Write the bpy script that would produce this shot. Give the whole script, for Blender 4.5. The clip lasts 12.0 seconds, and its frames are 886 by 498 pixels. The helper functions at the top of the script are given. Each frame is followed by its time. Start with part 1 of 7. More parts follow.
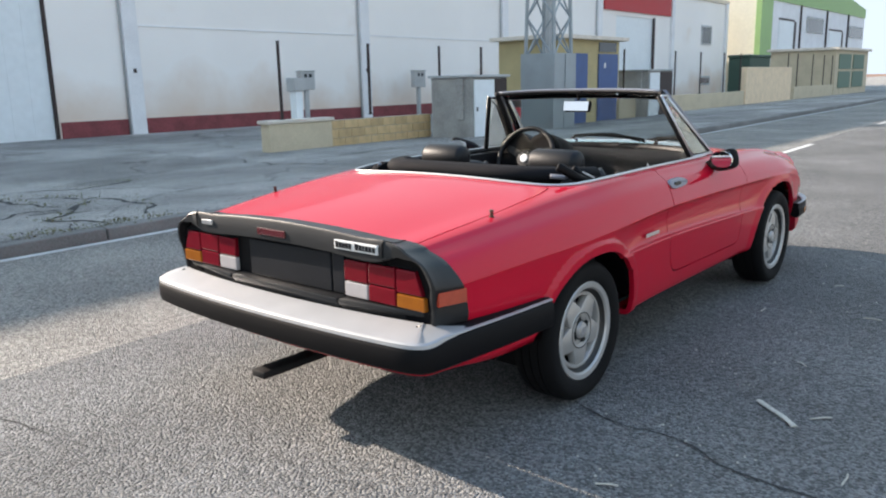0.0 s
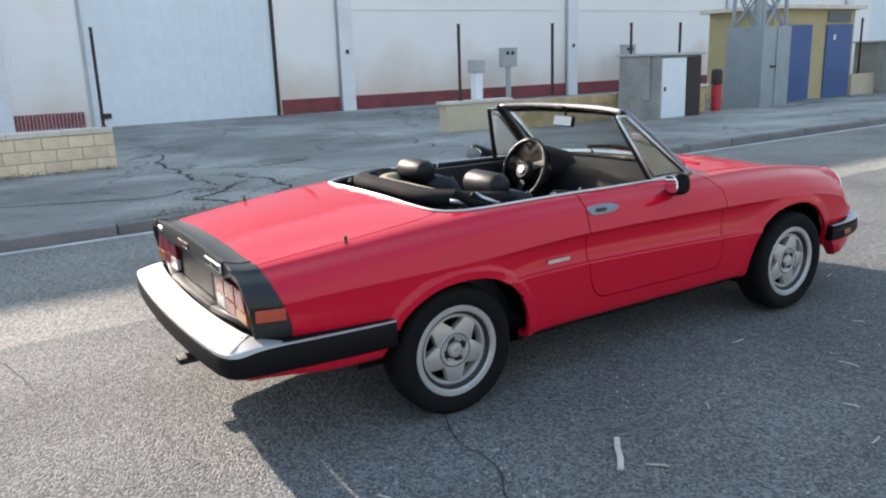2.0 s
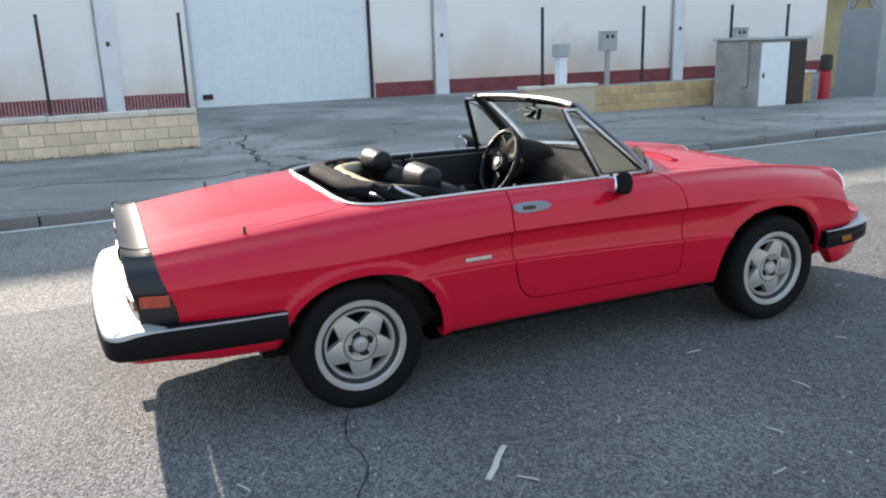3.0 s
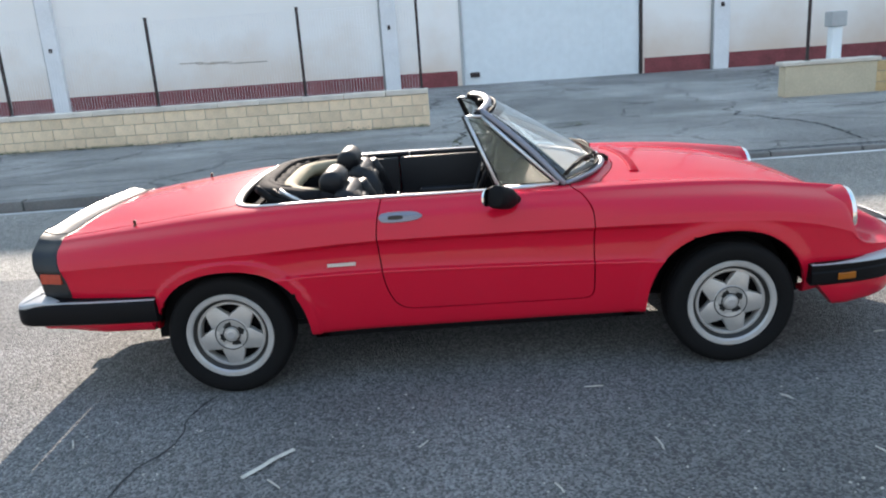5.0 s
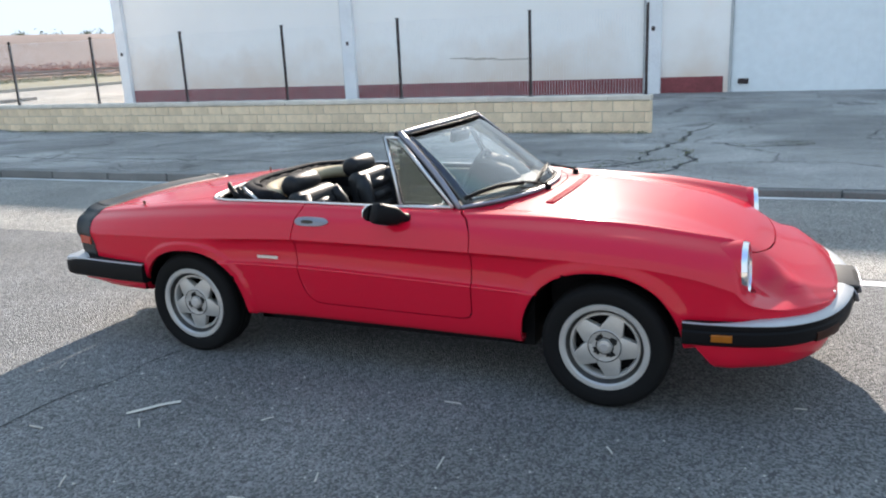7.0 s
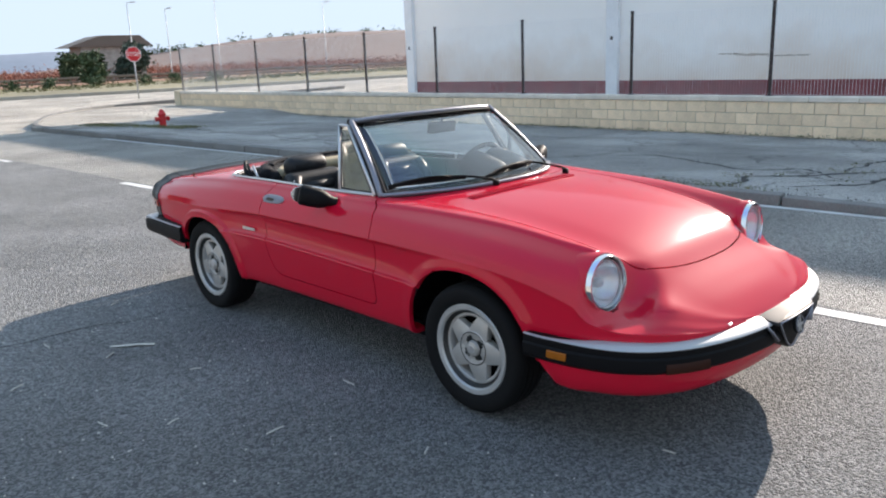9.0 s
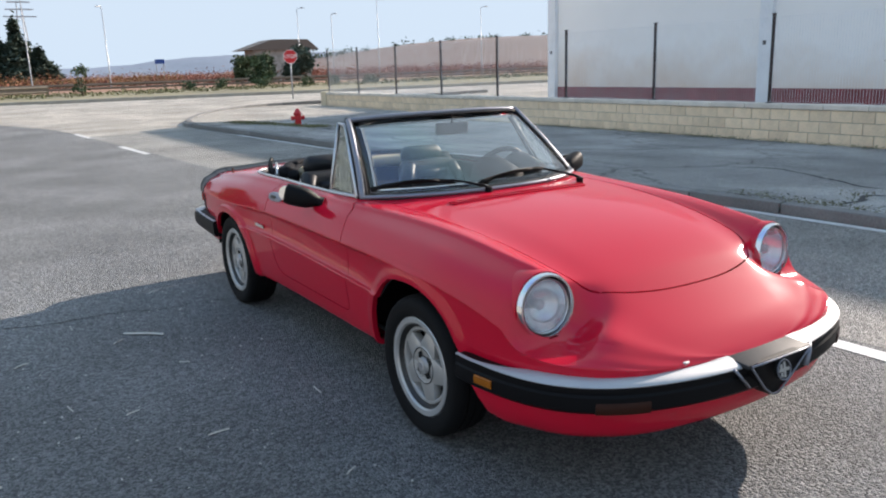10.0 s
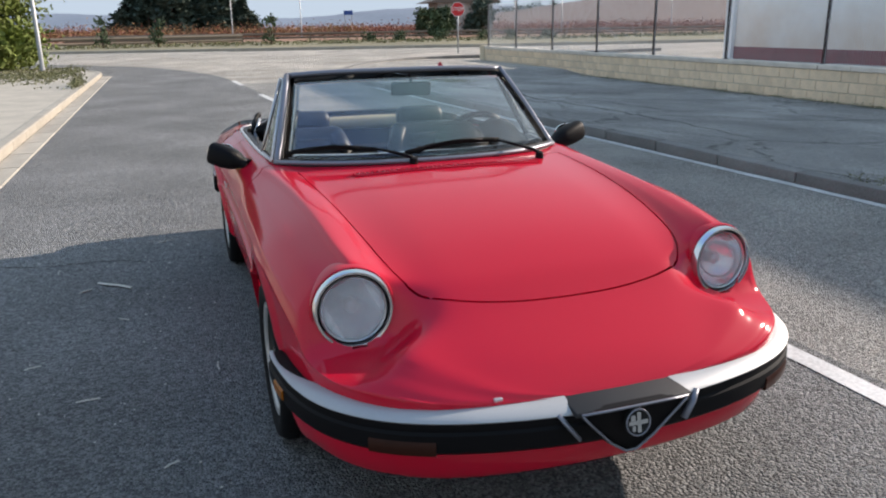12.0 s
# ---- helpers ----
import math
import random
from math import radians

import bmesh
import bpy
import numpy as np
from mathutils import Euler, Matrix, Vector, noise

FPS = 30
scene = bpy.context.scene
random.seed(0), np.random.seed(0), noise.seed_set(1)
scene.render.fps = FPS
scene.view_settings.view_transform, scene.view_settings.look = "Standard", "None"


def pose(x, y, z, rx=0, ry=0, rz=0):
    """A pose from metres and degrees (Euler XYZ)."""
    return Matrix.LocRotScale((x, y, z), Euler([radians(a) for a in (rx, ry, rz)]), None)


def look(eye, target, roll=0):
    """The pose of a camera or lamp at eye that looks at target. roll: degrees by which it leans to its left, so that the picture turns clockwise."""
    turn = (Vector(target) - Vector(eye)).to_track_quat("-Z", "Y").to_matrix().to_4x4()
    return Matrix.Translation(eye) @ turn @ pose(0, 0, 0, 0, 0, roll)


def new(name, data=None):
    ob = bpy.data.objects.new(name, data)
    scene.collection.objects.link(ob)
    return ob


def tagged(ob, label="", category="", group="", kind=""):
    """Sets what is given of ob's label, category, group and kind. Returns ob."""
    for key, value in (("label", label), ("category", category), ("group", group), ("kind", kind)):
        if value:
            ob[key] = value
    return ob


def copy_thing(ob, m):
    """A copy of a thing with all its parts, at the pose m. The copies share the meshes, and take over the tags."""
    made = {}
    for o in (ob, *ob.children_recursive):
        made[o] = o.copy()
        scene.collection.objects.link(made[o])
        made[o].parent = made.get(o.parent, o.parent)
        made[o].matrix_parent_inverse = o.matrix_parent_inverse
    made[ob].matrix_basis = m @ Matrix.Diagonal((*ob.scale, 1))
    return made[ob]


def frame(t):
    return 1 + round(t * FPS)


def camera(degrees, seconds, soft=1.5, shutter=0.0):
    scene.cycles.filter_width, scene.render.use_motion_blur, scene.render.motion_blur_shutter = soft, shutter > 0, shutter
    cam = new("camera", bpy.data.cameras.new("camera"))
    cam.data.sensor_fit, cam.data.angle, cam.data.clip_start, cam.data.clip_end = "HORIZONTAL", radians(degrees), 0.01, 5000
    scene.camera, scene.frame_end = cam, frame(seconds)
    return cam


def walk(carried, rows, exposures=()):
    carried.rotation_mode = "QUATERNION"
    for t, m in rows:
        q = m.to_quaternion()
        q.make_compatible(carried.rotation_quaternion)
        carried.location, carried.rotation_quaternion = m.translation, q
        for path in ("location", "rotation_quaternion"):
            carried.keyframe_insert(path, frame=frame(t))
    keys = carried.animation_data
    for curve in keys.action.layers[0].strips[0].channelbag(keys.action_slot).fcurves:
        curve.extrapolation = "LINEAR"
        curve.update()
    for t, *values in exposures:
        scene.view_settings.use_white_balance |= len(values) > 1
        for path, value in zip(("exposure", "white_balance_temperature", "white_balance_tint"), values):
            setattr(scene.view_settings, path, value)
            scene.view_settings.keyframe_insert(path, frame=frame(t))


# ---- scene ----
# ---- the camera and its walk ----
cam = camera(59.7, 12.0, soft=2.1)
PATH = [
    (0, (2.228, -2.584, 1.247), (0.964, -1.092, 0.826), -1.3),
    (0.5, (2.52, -2.458, 1.319), (1.133, -1.079, 0.9), -1.5),
    (1, (2.778, -2.235, 1.382), (1.286, -0.975, 0.949), -1.7),
    (1.5, (3.032, -1.979, 1.42), (1.457, -0.833, 0.968), -1.7),
    (2, (3.315, -1.648, 1.463), (1.669, -0.618, 0.985), -2.0),
    (2.5, (3.505, -1.26, 1.439), (1.791, -0.354, 0.948), -2.1),
    (3, (3.66, -0.865, 1.47), (1.884, -0.1, 0.96), -1.9),
    (3.2, (3.744, -0.658, 1.472), (1.939, 0.035, 0.961), -2.5),
    (4.8, (4.022, 0.854, 1.52), (2.097, 0.907, 0.98), -3.8),
    (5, (4.021, 1.037, 1.525), (2.095, 1.006, 0.987), -4.0),
    (5.5, (4.02, 1.524, 1.553), (2.107, 1.29, 1.019), -4.1),
    (6, (4.059, 2.023, 1.57), (2.177, 1.592, 1.047), -3.9),
    (6.5, (4.025, 2.464, 1.577), (2.188, 1.858, 1.069), -3.2),
    (6.7, (3.988, 2.632, 1.582), (2.175, 1.956, 1.075), -2.9),
    (8.3, (3.37, 3.894, 1.544), (1.832, 2.72, 1.041), -2.4),
    (8.5, (3.257, 4.043, 1.508), (1.769, 2.801, 1.015), -2.3),
    (9, (2.961, 4.372, 1.49), (1.616, 2.974, 1.001), -2.4),
    (9.5, (2.6, 4.576, 1.456), (1.407, 3.044, 0.981), -2.1),
    (10, (2.216, 4.692, 1.426), (1.17, 3.052, 0.963), -1.9),
    (10.5, (1.823, 4.736, 1.413), (0.911, 3.018, 0.952), -1.4),
    (11, (1.478, 4.699, 1.418), (0.675, 2.931, 0.939), -0.9),
    (11.5, (1.212, 4.713, 1.401), (0.505, 2.916, 0.882), -0.7),
    (12, (1.036, 4.777, 1.387), (0.404, 2.964, 0.828), -0.9),
]
walk(cam, [(t, look(eye, target, roll)) for t, eye, target, roll in PATH],
     exposures=[(0.0, 1.64, 7050, 17), (2.2, 1.69, 6950, 17), (5.0, 1.81, 6900, 17), (6.5, 1.80, 6850, 16), (9.5, 1.41, 6750, 17), (12.0, 1.07, 6850, 18)])

# ---- world, sun and exposure ----
SUN_EL, SUN_AZ = 24.0, (1.0, 0.20)          # height of the sun; way of the shadows on the ground
world = bpy.data.worlds.new("world")
scene.world = world
world.use_nodes = True
wn = world.node_tree.nodes
sky = wn.new("ShaderNodeTexSky")
sky.sky_type = "NISHITA"
sky.sun_disc = False
sky.sun_elevation = radians(SUN_EL)
sky.sun_rotation = math.atan2(-SUN_AZ[0], -SUN_AZ[1])
sky.air_density, sky.dust_density, sky.ozone_density = 1.0, 0.3, 1.4
sky.altitude = 900
wn["Background"].inputs["Strength"].default_value = 0.24
veil = wn.new("ShaderNodeVectorMath")         # hazy autumn sky: no brighter near the sun than this
veil.operation = "MINIMUM"
veil.inputs[1].default_value = (1.06, 1.36, 1.62)
world.node_tree.links.new(sky.outputs["Color"], veil.inputs[0])
world.node_tree.links.new(veil.outputs["Vector"], wn["Background"].inputs["Color"])
sun = new("sun", bpy.data.lights.new("sun", "SUN"))
sun.data.energy, sun.data.angle, sun.data.color = 3.1, radians(0.6), (1.0, 0.93, 0.82)
_h = math.hypot(*SUN_AZ)
sun.matrix_world = look((0, 0, 30), (30 * SUN_AZ[0] / _h, 30 * SUN_AZ[1] / _h, 30 - 30 * math.tan(radians(SUN_EL))))


# ---- materials ----
def mat(name, color, rough=0.5, metal=0.0, vary=0.12, scale=6.0, fine=60.0, bump=0.0, coat=0.0, spread=0.0, dist=0.01, coords="Object"):
    """A painted, stony or metal surface: colour with stains at one scale and grain at a finer one, and fine relief."""
    m = bpy.data.materials.new(name)
    m.use_nodes = True
    nt, n = m.node_tree, m.node_tree.nodes
    L = nt.links.new
    b = n["Principled BSDF"]
    b.inputs["Metallic"].default_value = metal
    b.inputs["Coat Weight"].default_value = coat
    b.inputs["Coat Roughness"].default_value = 0.04
    tc = n.new("ShaderNodeTexCoord")
    big, small = n.new("ShaderNodeTexNoise"), n.new("ShaderNodeTexNoise")
    big.inputs["Scale"].default_value, small.inputs["Scale"].default_value = scale, fine
    big.inputs["Detail"].default_value, small.inputs["Detail"].default_value = 5, 3
    for t in (big, small):
        L(tc.outputs[coords], t.inputs["Vector"])
    add = n.new("ShaderNodeMath")
    add.operation = "ADD"
    L(big.outputs["Fac"], add.inputs[0])
    L(small.outputs["Fac"], add.inputs[1])
    ramp = n.new("ShaderNodeMapRange")
    ramp.inputs["From Min"].default_value, ramp.inputs["From Max"].default_value = 0.65, 1.35
    ramp.inputs["To Min"].default_value, ramp.inputs["To Max"].default_value = 1 - vary, 1 + vary
    L(add.outputs[0], ramp.inputs["Value"])
    val = ramp.outputs["Result"]
    if spread:
        oi = n.new("ShaderNodeObjectInfo")
        r2 = n.new("ShaderNodeMapRange")
        r2.inputs["To Min"].default_value, r2.inputs["To Max"].default_value = 1 - spread, 1 + spread
        L(oi.outputs["Random"], r2.inputs["Value"])
        mm = n.new("ShaderNodeMath")
        mm.operation = "MULTIPLY"
        L(val, mm.inputs[0])
        L(r2.outputs["Result"], mm.inputs[1])
        val = mm.outputs[0]
    mul = n.new("ShaderNodeVectorMath")
    mul.operation = "SCALE"
    mul.inputs[0].default_value = color
    L(val, mul.inputs["Scale"])
    L(mul.outputs["Vector"], b.inputs["Base Color"])
    rr = n.new("ShaderNodeMapRange")
    rr.inputs["To Min"].default_value, rr.inputs["To Max"].default_value = rough * 0.85, min(1, rough * 1.15)
    L(big.outputs["Fac"], rr.inputs["Value"])
    L(rr.outputs["Result"], b.inputs["Roughness"])
    if bump:
        bp = n.new("ShaderNodeBump")
        bp.inputs["Strength"].default_value, bp.inputs["Distance"].default_value = bump, dist
        L(small.outputs["Fac"], bp.inputs["Height"])
        L(bp.outputs["Normal"], b.inputs["Normal"])
    return m


def glass(name, tint=(1, 1, 1), rough=0.0, ior=1.45):
    m = bpy.data.materials.new(name)
    m.use_nodes = True
    b = m.node_tree.nodes["Principled BSDF"]
    b.inputs["Base Color"].default_value = (*tint, 1)
    b.inputs["Transmission Weight"].default_value = 1
    b.inputs["Roughness"].default_value = rough
    b.inputs["IOR"].default_value = ior
    return m


red_paint = mat("red_paint", (0.55, 0.008, 0.030), 0.47, vary=0.03, scale=2, fine=900, coat=0.75)
red_paint.node_tree.nodes["Principled BSDF"].inputs["Specular IOR Level"].default_value = 0.01
red_paint.node_tree.nodes["Principled BSDF"].inputs["Coat Roughness"].default_value = 0.085
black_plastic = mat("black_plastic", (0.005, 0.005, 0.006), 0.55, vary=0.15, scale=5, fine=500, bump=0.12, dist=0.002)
grey_plastic = mat("grey_plastic", (0.014, 0.015, 0.0165), 0.40, vary=0.15, scale=5, fine=400, bump=0.1, dist=0.002)
brushed_strip = mat("brushed_strip", (0.43, 0.43, 0.435), 0.52, 0.35, vary=0.08, scale=8, fine=300)
chrome = mat("chrome", (0.78, 0.78, 0.80), 0.10, 1.0, vary=0.03, scale=10, fine=200)
dull_chrome = mat("dull_chrome", (0.60, 0.60, 0.61), 0.38, 0.85, vary=0.06, scale=10, fine=200)
alloy = mat("alloy", (0.47, 0.455, 0.435), 0.45, 0.5, vary=0.12, scale=12, fine=200)
alloy_mid = mat("alloy_mid", (0.055, 0.053, 0.051), 0.5, 0.6, vary=0.2, scale=12, fine=200)
reflector_silver = mat("reflector_silver", (0.93, 0.94, 0.96), 0.08, 0.75, vary=0.05, scale=30, fine=200)
alloy_dark = mat("alloy_dark", (0.014, 0.014, 0.014), 0.6, 0.2, vary=0.3, scale=15, fine=200)
rubber = mat("rubber", (0.005, 0.005, 0.0055), 0.8, vary=0.25, scale=9, fine=160, bump=0.25, dist=0.003)
seal = mat("seal", (0.012, 0.012, 0.013), 0.6)
black_vinyl = mat("black_vinyl", (0.008, 0.008, 0.010), 0.48, vary=0.2, scale=7, fine=380, bump=0.25, dist=0.002)
soft_cloth = mat("soft_cloth", (0.010, 0.010, 0.012), 0.85, vary=0.3, scale=9, fine=500, bump=0.3, dist=0.003)
tan_cloth = mat("tan_cloth", (0.42, 0.34, 0.22), 0.85, vary=0.15, scale=9, fine=500, bump=0.2, dist=0.003)
carpet = mat("carpet", (0.016, 0.016, 0.017), 0.95, vary=0.3, scale=9, fine=600, bump=0.4, dist=0.004)
lens_red = mat("lens_red", (0.17, 0.006, 0.014), 0.15, vary=0.15, scale=20, fine=350, bump=0.12, coat=0.0, dist=0.002)
lens_amber = mat("lens_amber", (0.30, 0.095, 0.012), 0.18, vary=0.15, scale=20, fine=350, bump=0.12, coat=0.0, dist=0.002)
lens_deep = mat("lens_deep", (0.032, 0.010, 0.006), 0.3, vary=0.15, scale=20, fine=350, coat=0.0)
lens_white = mat("lens_white", (0.46, 0.43, 0.43), 0.2, vary=0.1, scale=20, fine=350, bump=0.12, coat=0.0, dist=0.002)
frame_metal = mat("frame_metal", (0.21, 0.215, 0.25), 0.36, 0.40, vary=0.06, scale=10, fine=200)
mirror_glass = mat("mirror_glass", (0.85, 0.85, 0.86), 0.03, 1.0, vary=0.01)
screen_glass = glass("screen_glass", (0.92, 0.96, 0.94), ior=1.75)
side_glass = glass("side_glass", (0.95, 0.93, 0.84), ior=1.33)
dash_vinyl = mat("dash_vinyl", (0.007, 0.007, 0.008), 0.7, vary=0.2, scale=7, fine=380, bump=0.25, dist=0.002)
lamp_glass = mat("lamp_glass", (0.60, 0.62, 0.66), 0.03, vary=0.03, scale=20, fine=120, bump=0.10, dist=0.003)
lamp_glass.node_tree.nodes["Principled BSDF"].inputs["Alpha"].default_value = 0.15
alloy_lip = mat("alloy_lip", (0.50, 0.49, 0.475), 0.38, 0.5, vary=0.10, scale=14, fine=200)
cap_plastic = mat("cap_plastic", (0.030, 0.031, 0.033), 0.6, vary=0.15, scale=6, fine=300, bump=0.1, dist=0.002)
white_print = mat("white_print", (0.75, 0.75, 0.74), 0.5, vary=0.04)
plate_grey = mat("plate_grey", (0.010, 0.012, 0.016), 0.45, vary=0.15, scale=8, fine=100)
for m_, v_ in ((rubber, 0.2), (black_plastic, 0.12), (grey_plastic, 0.40), (seal, 0.2), (dash_vinyl, 0.12), (black_vinyl, 0.3), (plate_grey, 0.2), (lens_red, 0.18), (lens_white, 0.18), (lens_amber, 0.18), (lens_deep, 0.12), (cap_plastic, 0.2), (soft_cloth, 0.15), (carpet, 0.1), (alloy_dark, 0.3)):
    m_.node_tree.nodes["Principled BSDF"].inputs["Specular IOR Level"].default_value = v_
rusty_metal = mat("rusty_metal", (0.09, 0.05, 0.035), 0.7, 0.4, vary=0.4, scale=12, fine=90, bump=0.3)


# ---- building helpers ----
def thing(name, label, category, at=(0, 0, 0), group="", kind=""):
    e = new(name)
    e.location = at
    e.empty_display_size = 0.1
    return tagged(e, label, category, group, kind)


def part(name, bm, material, parent=None, label="", smooth=False, angle=None):
    me = bpy.data.meshes.new(name)
    if angle is not None:
        for e in bm.edges:
            if len(e.link_faces) == 2 and e.calc_face_angle(0) > radians(angle):
                e.smooth = False
        smooth = True
    for f in bm.faces:
        f.smooth = smooth
    bm.to_mesh(me)
    bm.free()
    for m in material if isinstance(material, (list, tuple)) else (material,):
        me.materials.append(m)
    ob = new(name, me)
    if parent:
        ob.parent = parent
    if label:
        ob["label"] = label
    return ob


def box(bm, x0, x1, y0, y1, z0, z1, bev=0.0, m=None, seg=2):
    r = bmesh.ops.create_cube(bm, size=1)
    vs = r["verts"]
    for v in vs:
        v.co = Vector(((x0 + x1) / 2 + v.co.x * (x1 - x0), (y0 + y1) / 2 + v.co.y * (y1 - y0), (z0 + z1) / 2 + v.co.z * (z1 - z0)))
    es = {e for v in vs for e in v.link_edges}
    if bev:
        out = bmesh.ops.bevel(bm, geom=list(es), offset=bev, segments=seg, profile=0.5, affect="EDGES")
        vs = list({v for f in out["faces"] for v in f.verts} | {v for v in vs if v.is_valid})
    if m is not None:
        bmesh.ops.transform(bm, matrix=m, verts=vs)
    return bm


def boxes(*rows, bev=0.0, m=None):
    bm = bmesh.new()
    for r in rows:
        box(bm, *r, bev=bev, m=m)
    return bm


def lathe(profile, n=48, axis="x", bm=None, m=None, close=False):
    """profile: rows of (along the axis, radius)."""
    bm = bm or bmesh.new()
    rings = []
    for a, r in profile:
        ring = []
        for i in range(n):
            t = 2 * math.pi * i / n
            c = (a, r * math.cos(t), r * math.sin(t)) if axis == "x" else ((r * math.sin(t), a, r * math.cos(t)) if axis == "y" else (r * math.cos(t), r * math.sin(t), a))
            ring.append(bm.verts.new(m @ Vector(c) if m else c))
        rings.append(ring)
    pairs = list(zip(rings, rings[1:])) + ([(rings[-1], rings[0])] if close else [])
    for p, q in pairs:
        for i in range(n):
            j = (i + 1) % n
            bm.faces.new((p[i], p[j], q[j], q[i]))
    if not close:
        if profile[0][1] > 1e-6:
            bm.faces.new(list(reversed(rings[0])))
        if profile[-1][1] > 1e-6:
            bm.faces.new(rings[-1])
    bmesh.ops.remove_doubles(bm, verts=[v for r in rings for v in r], dist=1e-6)
    bmesh.ops.recalc_face_normals(bm, faces=bm.faces[:])
    return bm


def tube(pts, r, n=8, bm=None, closed=False, squash=1.0, r1=None):
    """A round bar along points."""
    bm = bm or bmesh.new()
    pts = [Vector(p) for p in pts]
    rings = []
    up0 = Vector((0, 0, 1))
    k = len(pts)
    for i, p in enumerate(pts):
        a, b = (pts[(i - 1) % k], pts[(i + 1) % k]) if closed else (pts[max(0, i - 1)], pts[min(k - 1, i + 1)])
        d = (b - a).normalized()
        s = d.cross(up0)
        s = s.normalized() if s.length > 1e-4 else Vector((1, 0, 0))
        u = s.cross(d)
        rr = r if r1 is None else r + (r1 - r) * i / max(1, k - 1)
        rings.append([bm.verts.new(p + s * rr * math.cos(2 * math.pi * j / n) + u * rr * squash * math.sin(2 * math.pi * j / n)) for j in range(n)])
    for p, q in list(zip(rings, rings[1:])) + ([(rings[-1], rings[0])] if closed else []):
        for j in range(n):
            bm.faces.new((p[j], p[(j + 1) % n], q[(j + 1) % n], q[j]))
    if not closed:
        bm.faces.new(list(reversed(rings[0])))
        bm.faces.new(rings[-1])
    bmesh.ops.recalc_face_normals(bm, faces=bm.faces[:])
    return bm


def sweep(path, section, bm=None):
    """Sweeps a closed (out, up) section along a level path; out lies to the path's right."""
    bm = bm or bmesh.new()
    rings = []
    path = [Vector(p) for p in path]
    for i, p in enumerate(path):
        d = path[min(len(path) - 1, i + 1)] - path[max(0, i - 1)]
        d.z = 0
        d.normalize()
        o = Vector((d.y, -d.x, 0))
        rings.append([bm.verts.new(p + o * a + Vector((0, 0, h))) for a, h in section])
    n = len(section)
    for p, q in zip(rings, rings[1:]):
        for j in range(n):
            bm.faces.new((p[j], p[(j + 1) % n], q[(j + 1) % n], q[j]))
    bm.faces.new(list(reversed(rings[0])))
    bm.faces.new(rings[-1])
    bmesh.ops.recalc_face_normals(bm, faces=bm.faces[:])
    return bm


def prism(outline, a0, a1, axis="x", bm=None, bev=0.0):
    """An outline in the two other axes, given thickness along one axis."""
    bm = bm or bmesh.new()
    put = {"x": lambda a, p: (a, p[0], p[1]), "y": lambda a, p: (p[0], a, p[1]), "z": lambda a, p: (p[0], p[1], a)}[axis]
    lo, hi = [bm.verts.new(put(a0, p)) for p in outline], [bm.verts.new(put(a1, p)) for p in outline]
    n = len(outline)
    fs = [bm.faces.new(lo), bm.faces.new(hi)]
    for i in range(n):
        fs.append(bm.faces.new((lo[i], lo[(i + 1) % n], hi[(i + 1) % n], hi[i])))
    bmesh.ops.recalc_face_normals(bm, faces=fs)
    if bev:
        bmesh.ops.bevel(bm, geom=list({e for f in fs[:2] for e in f.edges}), offset=bev, segments=2, profile=0.5, affect="EDGES")
    return bm


def smoothstep(a, b, x):
    t = min(1.0, max(0.0, (x - a) / (b - a)))
    return t * t * (3 - 2 * t)


def curve(xs, ys):
    """A smooth monotone curve through a few knots."""
    xs, ys = np.array(xs, float), np.array(ys, float)
    h = np.diff(xs)
    s = np.diff(ys) / h
    d = np.zeros(len(xs))
    for i in range(1, len(xs) - 1):
        if s[i - 1] * s[i] > 0:
            w1, w2 = 2 * h[i] + h[i - 1], h[i] + 2 * h[i - 1]
            d[i] = (w1 + w2) / (w1 / s[i - 1] + w2 / s[i])
    d[0], d[-1] = s[0], s[-1]

    def f(x):
        x = min(max(x, xs[0]), xs[-1])
        i = int(min(len(xs) - 2, max(0, np.searchsorted(xs, x) - 1)))
        t = (x - xs[i]) / h[i]
        return float((1 + 2 * t) * (1 - t) ** 2 * ys[i] + t * (1 - t) ** 2 * h[i] * d[i] + t * t * (3 - 2 * t) * ys[i + 1] + t * t * (t - 1) * h[i] * d[i + 1])
    return f


def rounded(poly, times=3, closed=True):
    """Corner cutting of an outline."""
    for _ in range(times):
        out = []
        n = len(poly)
        for i in range(n if closed else n - 1):
            a, b = poly[i], poly[(i + 1) % n]
            out += [tuple(0.75 * p + 0.25 * q for p, q in zip(a, b)), tuple(0.25 * p + 0.75 * q for p, q in zip(a, b))]
        poly = out if closed else [poly[0]] + out + [poly[-1]]
    return poly


def distance_to(poly):
    """Signed distance to a closed outline: below zero within."""
    segs = list(zip(poly, poly[1:] + poly[:1]))

    def f(px, py):
        best, inside = 1e9, False
        for (ax, ay), (bx, by) in segs:
            dx, dy = bx - ax, by - ay
            t = max(0.0, min(1.0, ((px - ax) * dx + (py - ay) * dy) / (dx * dx + dy * dy + 1e-12)))
            best = min(best, (px - ax - t * dx) ** 2 + (py - ay - t * dy) ** 2)
            if (ay > py) != (by > py) and px < ax + (py - ay) * dx / dy:
                inside = not inside
        return -math.sqrt(best) if inside else math.sqrt(best)
    return f


